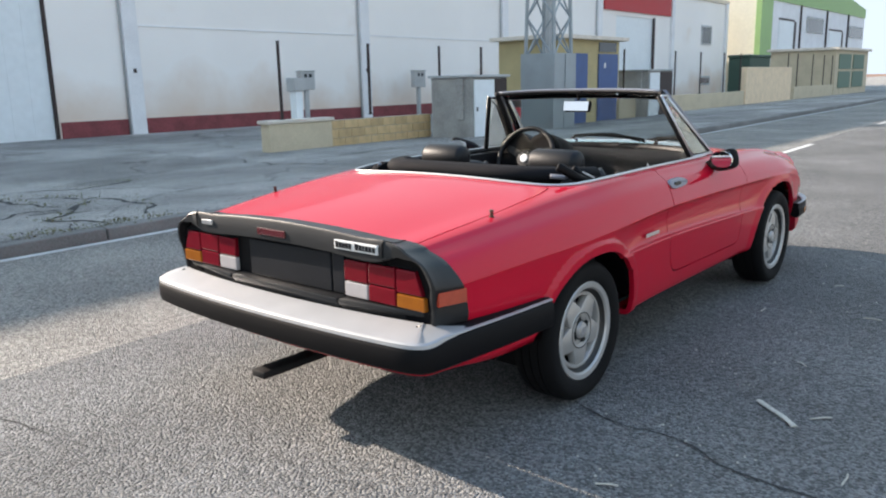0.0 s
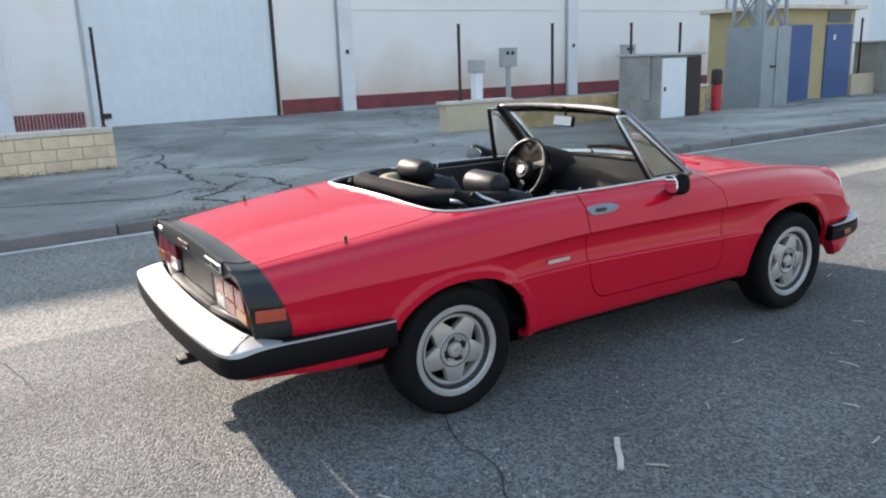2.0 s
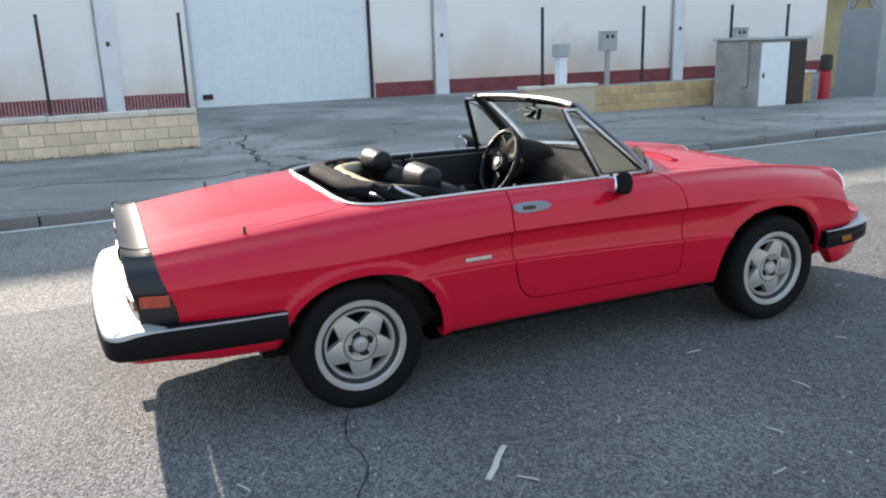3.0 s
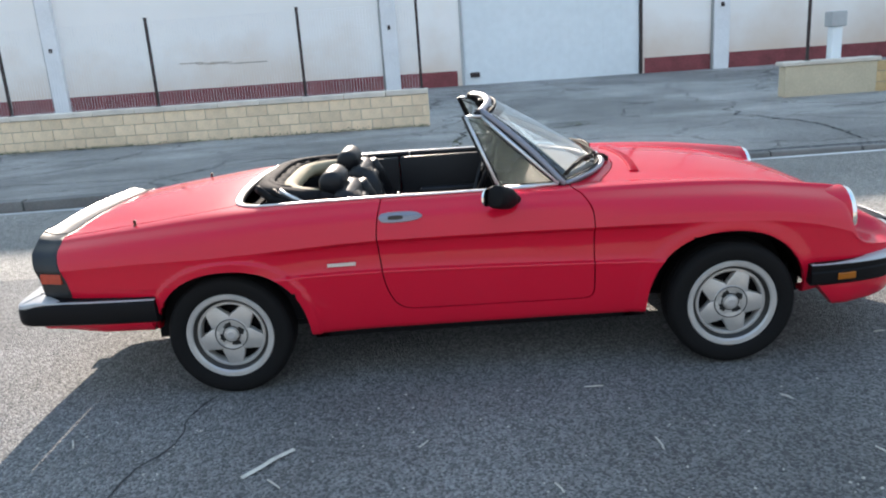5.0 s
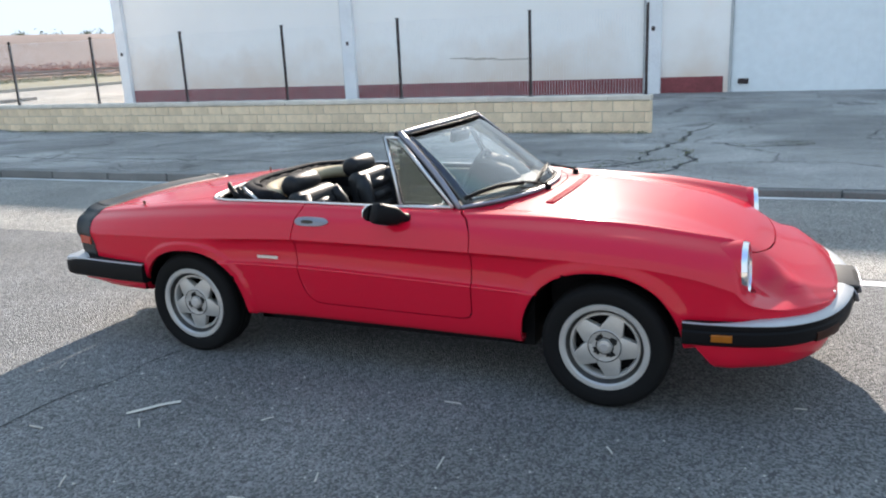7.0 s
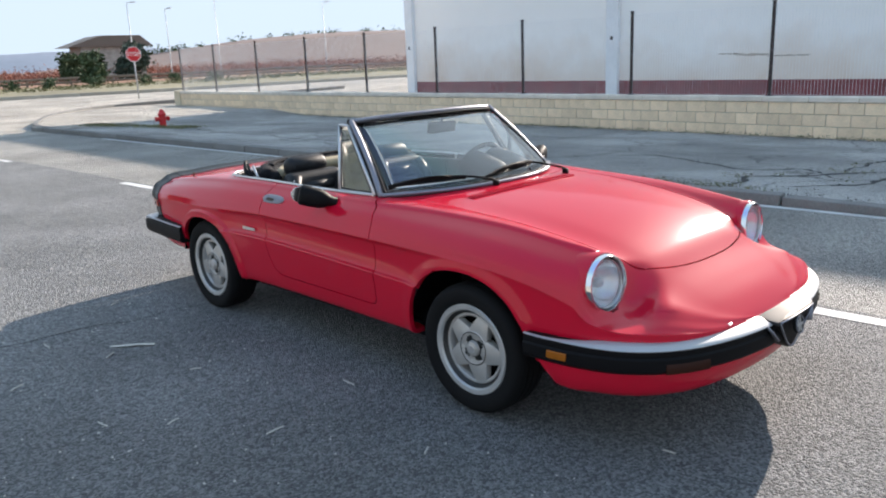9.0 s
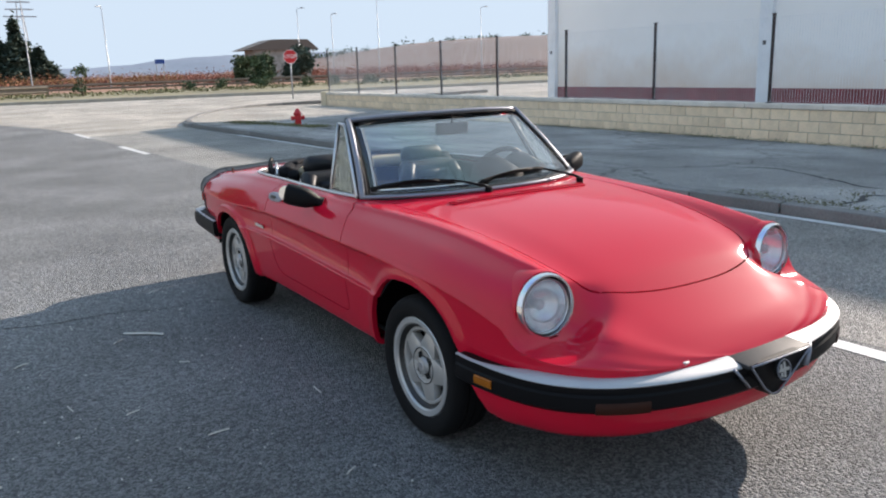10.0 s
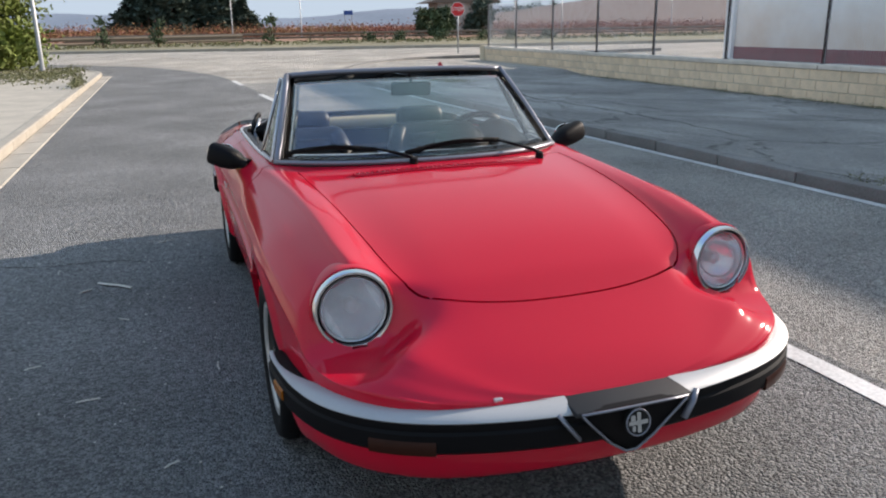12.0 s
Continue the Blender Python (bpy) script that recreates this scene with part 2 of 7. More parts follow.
def slice_by(bm, f):
    """Cuts the faces of bm along the line where f(point) is zero."""
    val = {v: f(v.co) for v in bm.verts}
    for e in list(bm.edges):
        a, b = e.verts
        va, vb = val[a], val[b]
        if va * vb < 0:
            t = va / (va - vb)
            if t < 0.06:
                a.co = a.co.lerp(b.co, t)
                val[a] = 0.0
            elif t > 0.94:
                b.co = a.co.lerp(b.co, t)
                val[b] = 0.0
            else:
                _, nv = bmesh.utils.edge_split(e, a, t)
                val[nv] = 0.0
    for fa in list(bm.faces):
        zs = [v for v in fa.verts if val[v] == 0.0]
        if len(zs) == 2 and min(val[v] for v in fa.verts) < 0 < max(val[v] for v in fa.verts):
            try:
                bmesh.utils.face_split(fa, zs[0], zs[1])
            except ValueError:
                pass


def take(bm, keep):
    """A copy of the faces for which keep(middle) holds."""
    out = bmesh.new()
    vm = {}
    for f in bm.faces:
        if keep(f):
            vs = []
            for v in f.verts:
                if v not in vm:
                    vm[v] = out.verts.new(v.co)
                vs.append(vm[v])
            out.faces.new(vs)
    return out


def hem(bm, depth):
    """Folds every open edge of a panel inward, so that it has thickness."""
    bm.normal_update()
    nrm = {v: v.normal.copy() for v in bm.verts}
    edges = [e for e in bm.edges if e.is_boundary]
    at = {v: v.co.copy() for e in edges for v in e.verts}
    r = bmesh.ops.extrude_edge_only(bm, edges=edges)
    nv = [g for g in r["geom"] if isinstance(g, bmesh.types.BMVert)]
    near = {(round(c.x, 5), round(c.y, 5), round(c.z, 5)): v for v, c in at.items()}
    for v in nv:
        o = near.get((round(v.co.x, 5), round(v.co.y, 5), round(v.co.z, 5)))
        if o:
            v.co = v.co - nrm[o] * depth
    for e in edges:
        if e.is_valid:
            e.smooth = False
    return bm


# ---- the car: rear axle at y = 0, front axle at y = 2.25, nose towards +y, middle at x = 0 ----
car = thing("convertible_car", "red open-top two-seat sports car with roof folded, parked on the asphalt", "car")

half_width = curve((-0.82, -0.72, -0.4, 0.0, 0.4, 1.2, 2.0, 2.3, 2.6, 2.8, 2.92, 3.02, 3.10, 3.16, 3.19),
                   (0.708, 0.736, 0.780, 0.806, 0.812, 0.808, 0.812, 0.812, 0.795, 0.765, 0.725, 0.66, 0.56, 0.38, 0.12))
crease_z = curve((-0.82, -0.4, 0.0, 0.8, 1.6, 2.3, 2.6, 2.8, 2.95, 3.08, 3.19), (0.632, 0.660, 0.672, 0.685, 0.680, 0.665, 0.625, 0.565, 0.52, 0.485, 0.452))
ledge_z = curve((-0.82, 0.2, 0.7, 1.65, 1.95, 2.6, 3.19), (0.545, 0.55, 0.545, 0.520, 0.510, 0.47, 0.40))
bottom_z = curve((-0.82, -0.68, -0.34, 0.0, 0.4, 1.9, 2.6, 3.19), (0.40, 0.385, 0.34, 0.28, 0.255, 0.255, 0.30, 0.34))
crest_x = curve((-0.82, -0.4, 0.0, 0.4, 1.5, 1.75, 2.0, 2.3, 2.6, 2.8, 2.92, 3.02, 3.10, 3.16, 3.19),
                (0.590, 0.650, 0.678, 0.700, 0.700, 0.672, 0.650, 0.632, 0.618, 0.600, 0.590, 0.55, 0.45, 0.30, 0.09))
crest_z = curve((-0.82, -0.4, 0.0, 0.3, 0.8, 1.5, 1.75, 2.0, 2.3, 2.6, 2.8, 2.92, 3.02, 3.10, 3.16, 3.19),
                (0.744, 0.792, 0.828, 0.838, 0.834, 0.832, 0.828, 0.822, 0.808, 0.775, 0.742, 0.620, 0.550, 0.505, 0.477, 0.458))
vale_x = curve((-0.82, 0.0, 1.5, 2.0, 2.6, 2.8, 2.92, 3.02, 3.10, 3.16, 3.19), (0.45, 0.53, 0.56, 0.535, 0.50, 0.475, 0.455, 0.42, 0.34, 0.22, 0.06))
vale_z = curve((-0.82, -0.4, 0.0, 0.8, 1.5, 1.8, 2.0, 2.3, 2.6, 2.8, 2.92, 3.02, 3.10, 3.16, 3.19),
               (0.752, 0.806, 0.848, 0.86, 0.840, 0.828, 0.818, 0.792, 0.742, 0.680, 0.606, 0.556, 0.515, 0.482, 0.458))
top_z = curve((-0.82, -0.6, -0.3, 0.0, 0.8, 1.5, 1.8, 2.0, 2.2, 2.4, 2.6, 2.8, 2.92, 3.02, 3.10, 3.16, 3.19),
              (0.766, 0.801, 0.838, 0.866, 0.87, 0.862, 0.852, 0.843, 0.828, 0.802, 0.762, 0.692, 0.622, 0.570, 0.527, 0.485, 0.46))
ARCHES = ((0.02, 0.262, 0.350, 0.345), (2.225, 0.268, 0.352, 0.358))


def arch(y, z, i):
    """Below zero within wheel arch i."""
    cy, cz, ry, rz = ARCHES[i]
    a, b = abs(y - cy) / ry, (z - cz) / rz
    if b < 0:
        b = b * 0.35
    return ((a ** 2.25 + abs(b) ** 2.25) ** (1 / 2.25) - 1) * ry


def section(y):
    """Half of the body's cross section at y, from the sill to the middle of the top."""
    w, zf, zd, zb, xh, zh, xv, zv, zt = (f(y) for f in (half_width, crease_z, ledge_z, bottom_z, crest_x, crest_z, vale_x, vale_z, top_z))
    k = min(1.0, w / 0.6)
    g = smoothstep(0.12, 0.42, y) * (1 - smoothstep(1.75, 2.15, y))
    zd = min(zd, zf - 0.04)
    up = zh - zf
    ctrl = [(w - 0.13 * k, zb), (w - 0.07 * k, zb + 0.004), (w - 0.048 * k, zb + 0.03), (w - (0.026 + 0.002 * g) * k, (zb + zd) / 2), (w - (0.012 + 0.003 * g) * k, zd - 0.022),
            (w - (0.009 + 0.004 * g) * k, zd - 0.004), (w - (0.008 + 0.020 * g) * k, zd + 0.007), (w - (0.007 + 0.028 * g) * k, zd * 0.55 + zf * 0.45), (w - (0.004 + 0.022 * g) * k, zf - 0.024), (w - (0.001 + 0.002 * g) * k, zf - 0.004),
            (w, zf), (w - 0.003 * k, zf + 0.012), (w - 0.014 * k, zf + 0.3 * up), (w * 0.62 + xh * 0.38, zf + 0.66 * up), (xh + 0.022 * k, zh - 0.11 * up), (xh, zh), (xh - 0.05 * k, zh * 0.6 + zv * 0.4 + 0.004 * k),
            (xv, zv), (xv * 0.66, zv + (zt - zv) * 0.56), (xv * 0.33, zv + (zt - zv) * 0.89), (0.0, zt)]
    pts = [Vector((c[0], c[1], 0)) for c in ctrl]
    pts = [pts[0] * 2 - pts[1]] + pts + [Vector((-ctrl[-2][0], ctrl[-2][1], 0))]
    out = []
    for i in range(1, len(pts) - 2):
        p0, p1, p2, p3 = pts[i - 1:i + 3]
        n = 12 if 13 <= i <= 18 else 5
        for j in range(n):
            t = j / n
            t1 = (p2 - p0) * ((p2 - p1).length / max(1e-6, (p2 - p1).length + (p1 - p0).length))
            t2 = (p3 - p1) * ((p2 - p1).length / max(1e-6, (p3 - p2).length + (p2 - p1).length))
            q = p1 * (1 + 2 * t) * (1 - t) ** 2 + t1 * t * (1 - t) ** 2 + p2 * t * t * (3 - 2 * t) + t2 * t * t * (t - 1)
            out.append((q.x, q.y))
    out.append((0.0, zt))
    return out


def top_at(x, y):
    return min((c for c in section(y) if c[1] > 0.7), key=lambda c: abs(c[0] - x))[1]


def lamp_pocket(x, y, z):
    """The hollow in the wing in front of each headlamp."""
    if y < 2.775:
        return z
    t = min(1.0, max(0.0, (y - 2.79) / 0.26))
    inner = 0.505 - 0.055 * math.sin(math.pi * min(1, t * 1.6)) + 0.15 * t ** 3
    m = smoothstep(inner - 0.045, inner + 0.060, abs(x)) * smoothstep(2.775, 2.80, y) * (1 - smoothstep(2.96, 3.08, y))
    floor_z = 0.535 - 0.20 * (y - 2.80) - 0.10 * max(0.0, abs(x) - 0.62)
    return z + m * (min(z, floor_z) - z)


def body_shell():
    ys = []
    y = -0.82
    while y < 3.188:
        ys.append(y)
        y += 0.026 if y < 2.68 else (0.009 if y < 3.09 else 0.007)
    ys.append(3.19)
    bm = bmesh.new()
    rows = []
    for y in ys:
        half = section(y)
        ring = half + [(-x, z) for x, z in reversed(half[:-1])]
        row = []
        for x, z in ring:
            z = lamp_pocket(x, y, z)
            row.append(bm.verts.new((x, y, z)))
        rows.append(row)
    n = len(rows[0])
    for p, q in zip(rows, rows[1:]):
        for j in range(n - 1):
            bm.faces.new((p[j], p[j + 1], q[j + 1], q[j]))
    bmesh.ops.recalc_face_normals(bm, faces=bm.faces[:])
    if sum(f.normal.z for f in bm.faces if f.calc_center_median().z > 0.75) < 0:
        bmesh.ops.reverse_faces(bm, faces=bm.faces[:])
    return bm


# outlines of the panels
DOOR = distance_to(rounded([(0.735, 0.95), (0.728, 0.85), (0.700, 0.74), (0.705, 0.60), (0.728, 0.44), (0.785, 0.356), (0.90, 0.353), (1.55, 0.350), (1.640, 0.352), (1.643, 0.44),
                            (1.645, 0.70), (1.640, 0.765), (1.60, 0.82), (1.545, 0.845), (1.52, 0.95)], 2))
HOOD = distance_to(rounded([(0.0, 1.862), (0.30, 1.835), (0.572, 1.705), (0.582, 1.73), (0.546, 2.2), (0.512, 2.55), (0.478, 2.76), (0.40, 2.855), (0.2, 2.902), (0.0, 2.912),
                            (-0.2, 2.902), (-0.40, 2.855), (-0.478, 2.76), (-0.512, 2.55), (-0.546, 2.2), (-0.582, 1.73), (-0.572, 1.705), (-0.30, 1.835)], 2))
LID = distance_to(rounded([(0.553, -1.2), (0.562, -0.80), (0.602, -0.40), (0.602, 0.02), (0.50, 0.07), (0.0, 0.07), (-0.50, 0.07), (-0.602, 0.02), (-0.602, -0.40), (-0.562, -0.80), (-0.553, -1.2)], 2))
OPENING = rounded([(0.0, 0.015), (0.42, 0.02), (0.605, 0.07), (0.665, 0.30), (0.672, 0.70), (0.668, 1.20), (0.64, 1.53), (0.55, 1.62), (0.30, 1.76), (0.0, 1.80),
                   (-0.30, 1.76), (-0.55, 1.62), (-0.64, 1.53), (-0.668, 1.20), (-0.672, 0.70), (-0.665, 0.30), (-0.605, 0.07), (-0.42, 0.02)], 2)
COCKPIT = distance_to(OPENING)
GAP = 0.0028


def cockpit_f(p):
    return COCKPIT(p.x, p.y) if p.z > 0.7 else 1.0


def door_f(p):
    return DOOR(p.y, p.z) if abs(p.x) > 0.45 else 1.0


def hood_f(p):
    return HOOD(p.x, p.y) if p.z > 0.55 and p.y > 1.5 else 1.0


def lid_f(p):
    return LID(p.x, p.y) if p.z > 0.7 and p.y < 0.3 else 1.0


def arch_f(p):
    return min(arch(p.y, p.z, 0), arch(p.y, p.z, 1)) if abs(p.x) > 0.4 and p.z < 0.75 else 1.0


shell = body_shell()
# rolled lips round the wheel arches: a flat band with a crisp edge behind, a softer one in front
for i, (rise, near, wide) in enumerate(((0.016, 0.036, 0.048), (0.011, 0.012, 0.060))):
    for edge_at in (near, wide):
        slice_by(shell, lambda p, i=i, e=edge_at: arch(p.y, p.z, i) - e if abs(p.x) > 0.5 and p.z < 0.80 else 1.0)
    for v in shell.verts:
        if abs(v.co.x) > 0.6 and v.co.z < 0.76:
            v.co.x += math.copysign(rise * (1 - smoothstep(near, wide, arch(v.co.y, v.co.z, i))), v.co.x)
soft = [v for v in shell.verts if 2.785 < v.co.y < 3.11 and abs(v.co.x) > 0.34 and v.co.z > 0.46]
for _ in range(12):
    bmesh.ops.smooth_vert(shell, verts=soft, factor=0.5, use_axis_x=False, use_axis_y=False, use_axis_z=True)
soft = [v for v in soft if 2.80 < v.co.y < 3.08 and abs(v.co.x) > 0.40 and v.co.z > 0.48]
for _ in range(5):
    bmesh.ops.smooth_vert(shell, verts=soft, factor=0.5, use_axis_x=True, use_axis_y=True, use_axis_z=True)
soft = [v for v in shell.verts if 2.82 < v.co.y < 3.11 and abs(v.co.x) > 0.38 and v.co.z > 0.465]
for _ in range(22):
    bmesh.ops.smooth_vert(shell, verts=soft, factor=0.5, use_axis_x=True, use_axis_y=True, use_axis_z=True)
soft = [v for v in shell.verts if 2.66 < v.co.y < 3.14 and abs(v.co.x) > 0.30 and v.co.z > 0.47]
for _ in range(8):
    bmesh.ops.smooth_vert(shell, verts=soft, factor=0.5, use_axis_x=True, use_axis_y=True, use_axis_z=True)
soft = [v for v in shell.verts if 2.79 < v.co.y < 3.13 and abs(v.co.x) > 0.42 and 0.452 < v.co.z < 0.55]
for _ in range(20):
    bmesh.ops.smooth_vert(shell, verts=soft, factor=0.5, use_axis_x=True, use_axis_y=True, use_axis_z=True)
for f in (cockpit_f, arch_f):
    slice_by(shell, f)
    bmesh.ops.delete(shell, geom=[a for a in shell.faces if f(a.calc_center_median()) < 0], context="FACES")
for s in (1, -1):                             # round openings for the headlamps
    def lamp_f(p, s=s):
        return math.hypot(p.x - s * 0.612, p.z - 0.633) - 0.098 if 2.772 < p.y < 2.84 and p.x * s > 0 else 1.0
    slice_by(shell, lamp_f)
    bmesh.ops.delete(shell, geom=[a for a in shell.faces if lamp_f(a.calc_center_median()) < 0], context="FACES")
for f in (door_f, hood_f, lid_f):
    for s in (-GAP, GAP):
        slice_by(shell, lambda p, f=f, s=s: f(p) - s)


def middle(f, face):
    return f(face.calc_center_median())


part("hood", hem(take(shell, lambda a: middle(hood_f, a) < -GAP), 0.02), red_paint, car, smooth=True)
part("boot_lid", hem(take(shell, lambda a: middle(lid_f, a) < -GAP), 0.02), red_paint, car, smooth=True)
doors = {}
for side, name in ((1, "door"), (-1, "door")):
    doors[side] = part(name, hem(take(shell, lambda a, s=side: middle(door_f, a) < -GAP and a.calc_center_median().x * s > 0), 0.02), red_paint, car, smooth=True)
part("body", hem(take(shell, lambda a: min(middle(hood_f, a), middle(lid_f, a), middle(door_f, a)) > GAP), 0.022), red_paint, car, smooth=True)
shell.free()

# dark inner structure behind the shut lines, floor pan and wheel housings; black boxes added to keep light out
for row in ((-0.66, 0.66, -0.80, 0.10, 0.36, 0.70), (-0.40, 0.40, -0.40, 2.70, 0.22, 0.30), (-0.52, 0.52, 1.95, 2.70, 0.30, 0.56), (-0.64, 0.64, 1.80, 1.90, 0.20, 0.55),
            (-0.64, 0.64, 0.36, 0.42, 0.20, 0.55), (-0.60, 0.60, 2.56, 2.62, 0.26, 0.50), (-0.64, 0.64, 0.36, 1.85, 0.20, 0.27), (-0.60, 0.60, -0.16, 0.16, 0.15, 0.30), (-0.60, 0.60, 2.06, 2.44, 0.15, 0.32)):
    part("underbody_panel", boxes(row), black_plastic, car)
# two hidden boxes added under the tail to deepen the shade there
part("silencer", boxes((-0.42, 0.06, -0.62, -0.30, 0.27, 0.38), bev=0.04), alloy_dark, car, "dark box added to block light under the tail", angle=40)
part("fuel_tank", boxes((0.10, 0.56, -0.64, -0.30, 0.28, 0.38), bev=0.04), black_plastic, car, "black box added to block light under the tail", angle=40)
# one more added box, ahead of the tail, against light from below
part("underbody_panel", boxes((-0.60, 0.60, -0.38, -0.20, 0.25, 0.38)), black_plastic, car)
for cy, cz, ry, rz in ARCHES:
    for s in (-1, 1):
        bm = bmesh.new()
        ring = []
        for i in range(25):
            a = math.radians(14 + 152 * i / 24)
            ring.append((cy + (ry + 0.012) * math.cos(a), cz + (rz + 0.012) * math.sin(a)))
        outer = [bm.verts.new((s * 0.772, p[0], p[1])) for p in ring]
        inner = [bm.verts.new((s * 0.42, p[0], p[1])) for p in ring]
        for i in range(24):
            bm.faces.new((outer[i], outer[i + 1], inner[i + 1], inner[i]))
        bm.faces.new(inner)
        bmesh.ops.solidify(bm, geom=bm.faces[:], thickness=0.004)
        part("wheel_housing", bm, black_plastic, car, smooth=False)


# ---- wheels ----
def make_wheel():
    """A wheel with its outer face towards +x, centred on its hub."""
    w = thing("wheel", "five-spoke silver alloy wheel with black tyre", "wheel")
    part("tyre", lathe([(-0.078, 0.19), (-0.088, 0.215), (-0.092, 0.245), (-0.086, 0.267), (-0.070, 0.278), (-0.055, 0.2815), (-0.040, 0.2815), (-0.040, 0.275), (-0.033, 0.275), (-0.033, 0.282),
                               (-0.004, 0.282), (-0.004, 0.275), (0.004, 0.275), (0.004, 0.282), (0.033, 0.282), (0.033, 0.275), (0.040, 0.275), (0.040, 0.2815), (0.055, 0.2815), (0.070, 0.278),
                               (0.086, 0.267), (0.091, 0.258), (0.092, 0.245), (0.0905, 0.228), (0.088, 0.215), (0.080, 0.200), (0.072, 0.196)], 64, close=True), rubber, w, angle=35)
    part("rim", lathe([(0.070, 0.1985), (0.078, 0.1985), (0.082, 0.195), (0.080, 0.176), (0.072, 0.1700), (0.060, 0.176), (0.062, 0.1985)], 64, close=True), alloy_lip, w, angle=40)
    # barrel, well and drum coloured dark: shade between the spokes is in their colour
    part("rim_barrel", lathe([(0.071, 0.1700), (0.064, 0.168), (0.056, 0.164), (0.050, 0.158), (0.046, 0.152), (0.026, 0.152), (0.03, 0.1985), (0.06, 0.1985)], 64, close=True), alloy_mid, w, angle=40)
    part("rim_well", lathe([(0.026, 0.1575), (-0.02, 0.158), (-0.078, 0.188), (-0.062, 0.196), (0.02, 0.19)], 48, close=True), black_plastic, w, angle=40)
    part("rim_ring", lathe([(0.010, 0.156), (0.052, 0.156), (0.056, 0.153), (0.056, 0.145), (0.050, 0.140), (0.010, 0.139)], 56, close=True), alloy, w, angle=40)
    part("brake_drum", lathe([(-0.012, 0.0), (-0.012, 0.148), (-0.07, 0.152), (-0.07, 0.0)], 40), black_plastic, w, angle=40)
    for k in range(5):
        a = math.radians(-90 + 72 * k)
        bm = bmesh.new()
        out = [(0.050, -0.044), (0.076, -0.0520), (0.146, -0.031), (0.146, 0.031), (0.076, 0.0520), (0.050, 0.044)]
        m = Matrix.Rotation(a, 4, "X")
        prism([(p[0], p[1]) for p in out], 0.022, 0.055, "x", bm, bev=0.005)
        for v in bm.verts:
            r = v.co.y
            v.co.x += 0.004 * smoothstep(0.15, 0.06, r) if v.co.x > 0.035 else 0
            if v.co.x > 0.04:
                v.co.x -= 0.05 * max(0.0, abs(v.co.z) - 0.03)
        bm.transform(m)
        part("spoke", bm, alloy, w, angle=40)
    part("hub", lathe([(0.016, 0.078), (0.057, 0.078), (0.061, 0.074), (0.061, 0.068), (0.054, 0.064), (0.054, 0.036), (0.058, 0.034), (0.068, 0.030), (0.070, 0.024), (0.070, 0.0)], 40), alloy, w, angle=35)
    # the dark disc round each bolt draws the shade of its pit
    for k in range(4):
        a = math.radians(20 + 90 * k)
        bm = lathe([(0.050, 0.0), (0.0565, 0.0205), (0.0565, 0.0)], 14)
        lathe([(0.052, 0.0085), (0.060, 0.0075), (0.061, 0.005), (0.061, 0.0)], 6, bm=bm)
        bm.transform(Matrix.Translation((0, 0.050 * math.cos(a), 0.050 * math.sin(a))))
        part("wheel_bolt", bm, alloy_dark, w)
    # raised dark rings in place of grooves, their shade given as colour
    part("hub_groove", lathe([(0.0580, 0.0745), (0.0617, 0.0735), (0.0617, 0.0700), (0.0580, 0.0700)], 48, close=True), alloy_dark, w, angle=40)
    part("hub_groove", lathe([(0.0540, 0.0405), (0.0566, 0.0395), (0.0566, 0.0360), (0.0540, 0.0350)], 40, close=True), alloy_dark, w, angle=40)
    part("centre_cap", lathe([(0.069, 0.019), (0.0715, 0.018), (0.072, 0.016), (0.0715, 0.0)], 28), dull_chrome, w)
    return w


WHEEL_R, REAR_R = 0.284, 0.275           # heights of the hubs; the tyres give a little under the load
first = make_wheel()
wheels = [first]
poses = [pose(0.690, 0, REAR_R), pose(0.708, 2.25, WHEEL_R, 14, 0, 0), pose(-0.690, 0, REAR_R, 0, 0, 180), pose(-0.708, 2.25, WHEEL_R, 31, 0, 180)]
for m in poses[1:]:
    wheels.append(copy_thing(first, m))
first.matrix_basis = poses[0]
# the wheels belong to the car: two levels below it are the tyre and rim
for w in wheels:
    for key in ("category", "label"):
        if key in w:
            del w[key]
    w.parent = car


# ---- bumpers ----
def mirrored(path):
    return [(x, y) for x, y in path] + [(-x, y) for x, y in reversed(path) if x > 1e-6]


def flat_path(pts, z, times=2):
    return [(x, y, z) for x, y in rounded(pts, times, closed=False)]


front_line = mirrored([(0.815, 2.575), (0.815, 2.66), (0.79, 2.83), (0.735, 2.97), (0.63, 3.085), (0.48, 3.165), (0.26, 3.222), (0.0, 3.245)])
fp = list(reversed(flat_path(front_line, 0.0)))     # so out is negative
part("front_bumper", sweep([(x, y, 0.355) for x, y, z in fp], [(0.03, 0.004), (-0.004, 0.0), (-0.016, 0.012), (-0.018, 0.030), (-0.018, 0.058), (-0.012, 0.066), (-0.014, 0.072), (-0.012, 0.090), (0.05, 0.096), (0.10, 0.07)]),
     black_plastic, car, "black rubber front bumper", angle=35)
gap0 = 0.158


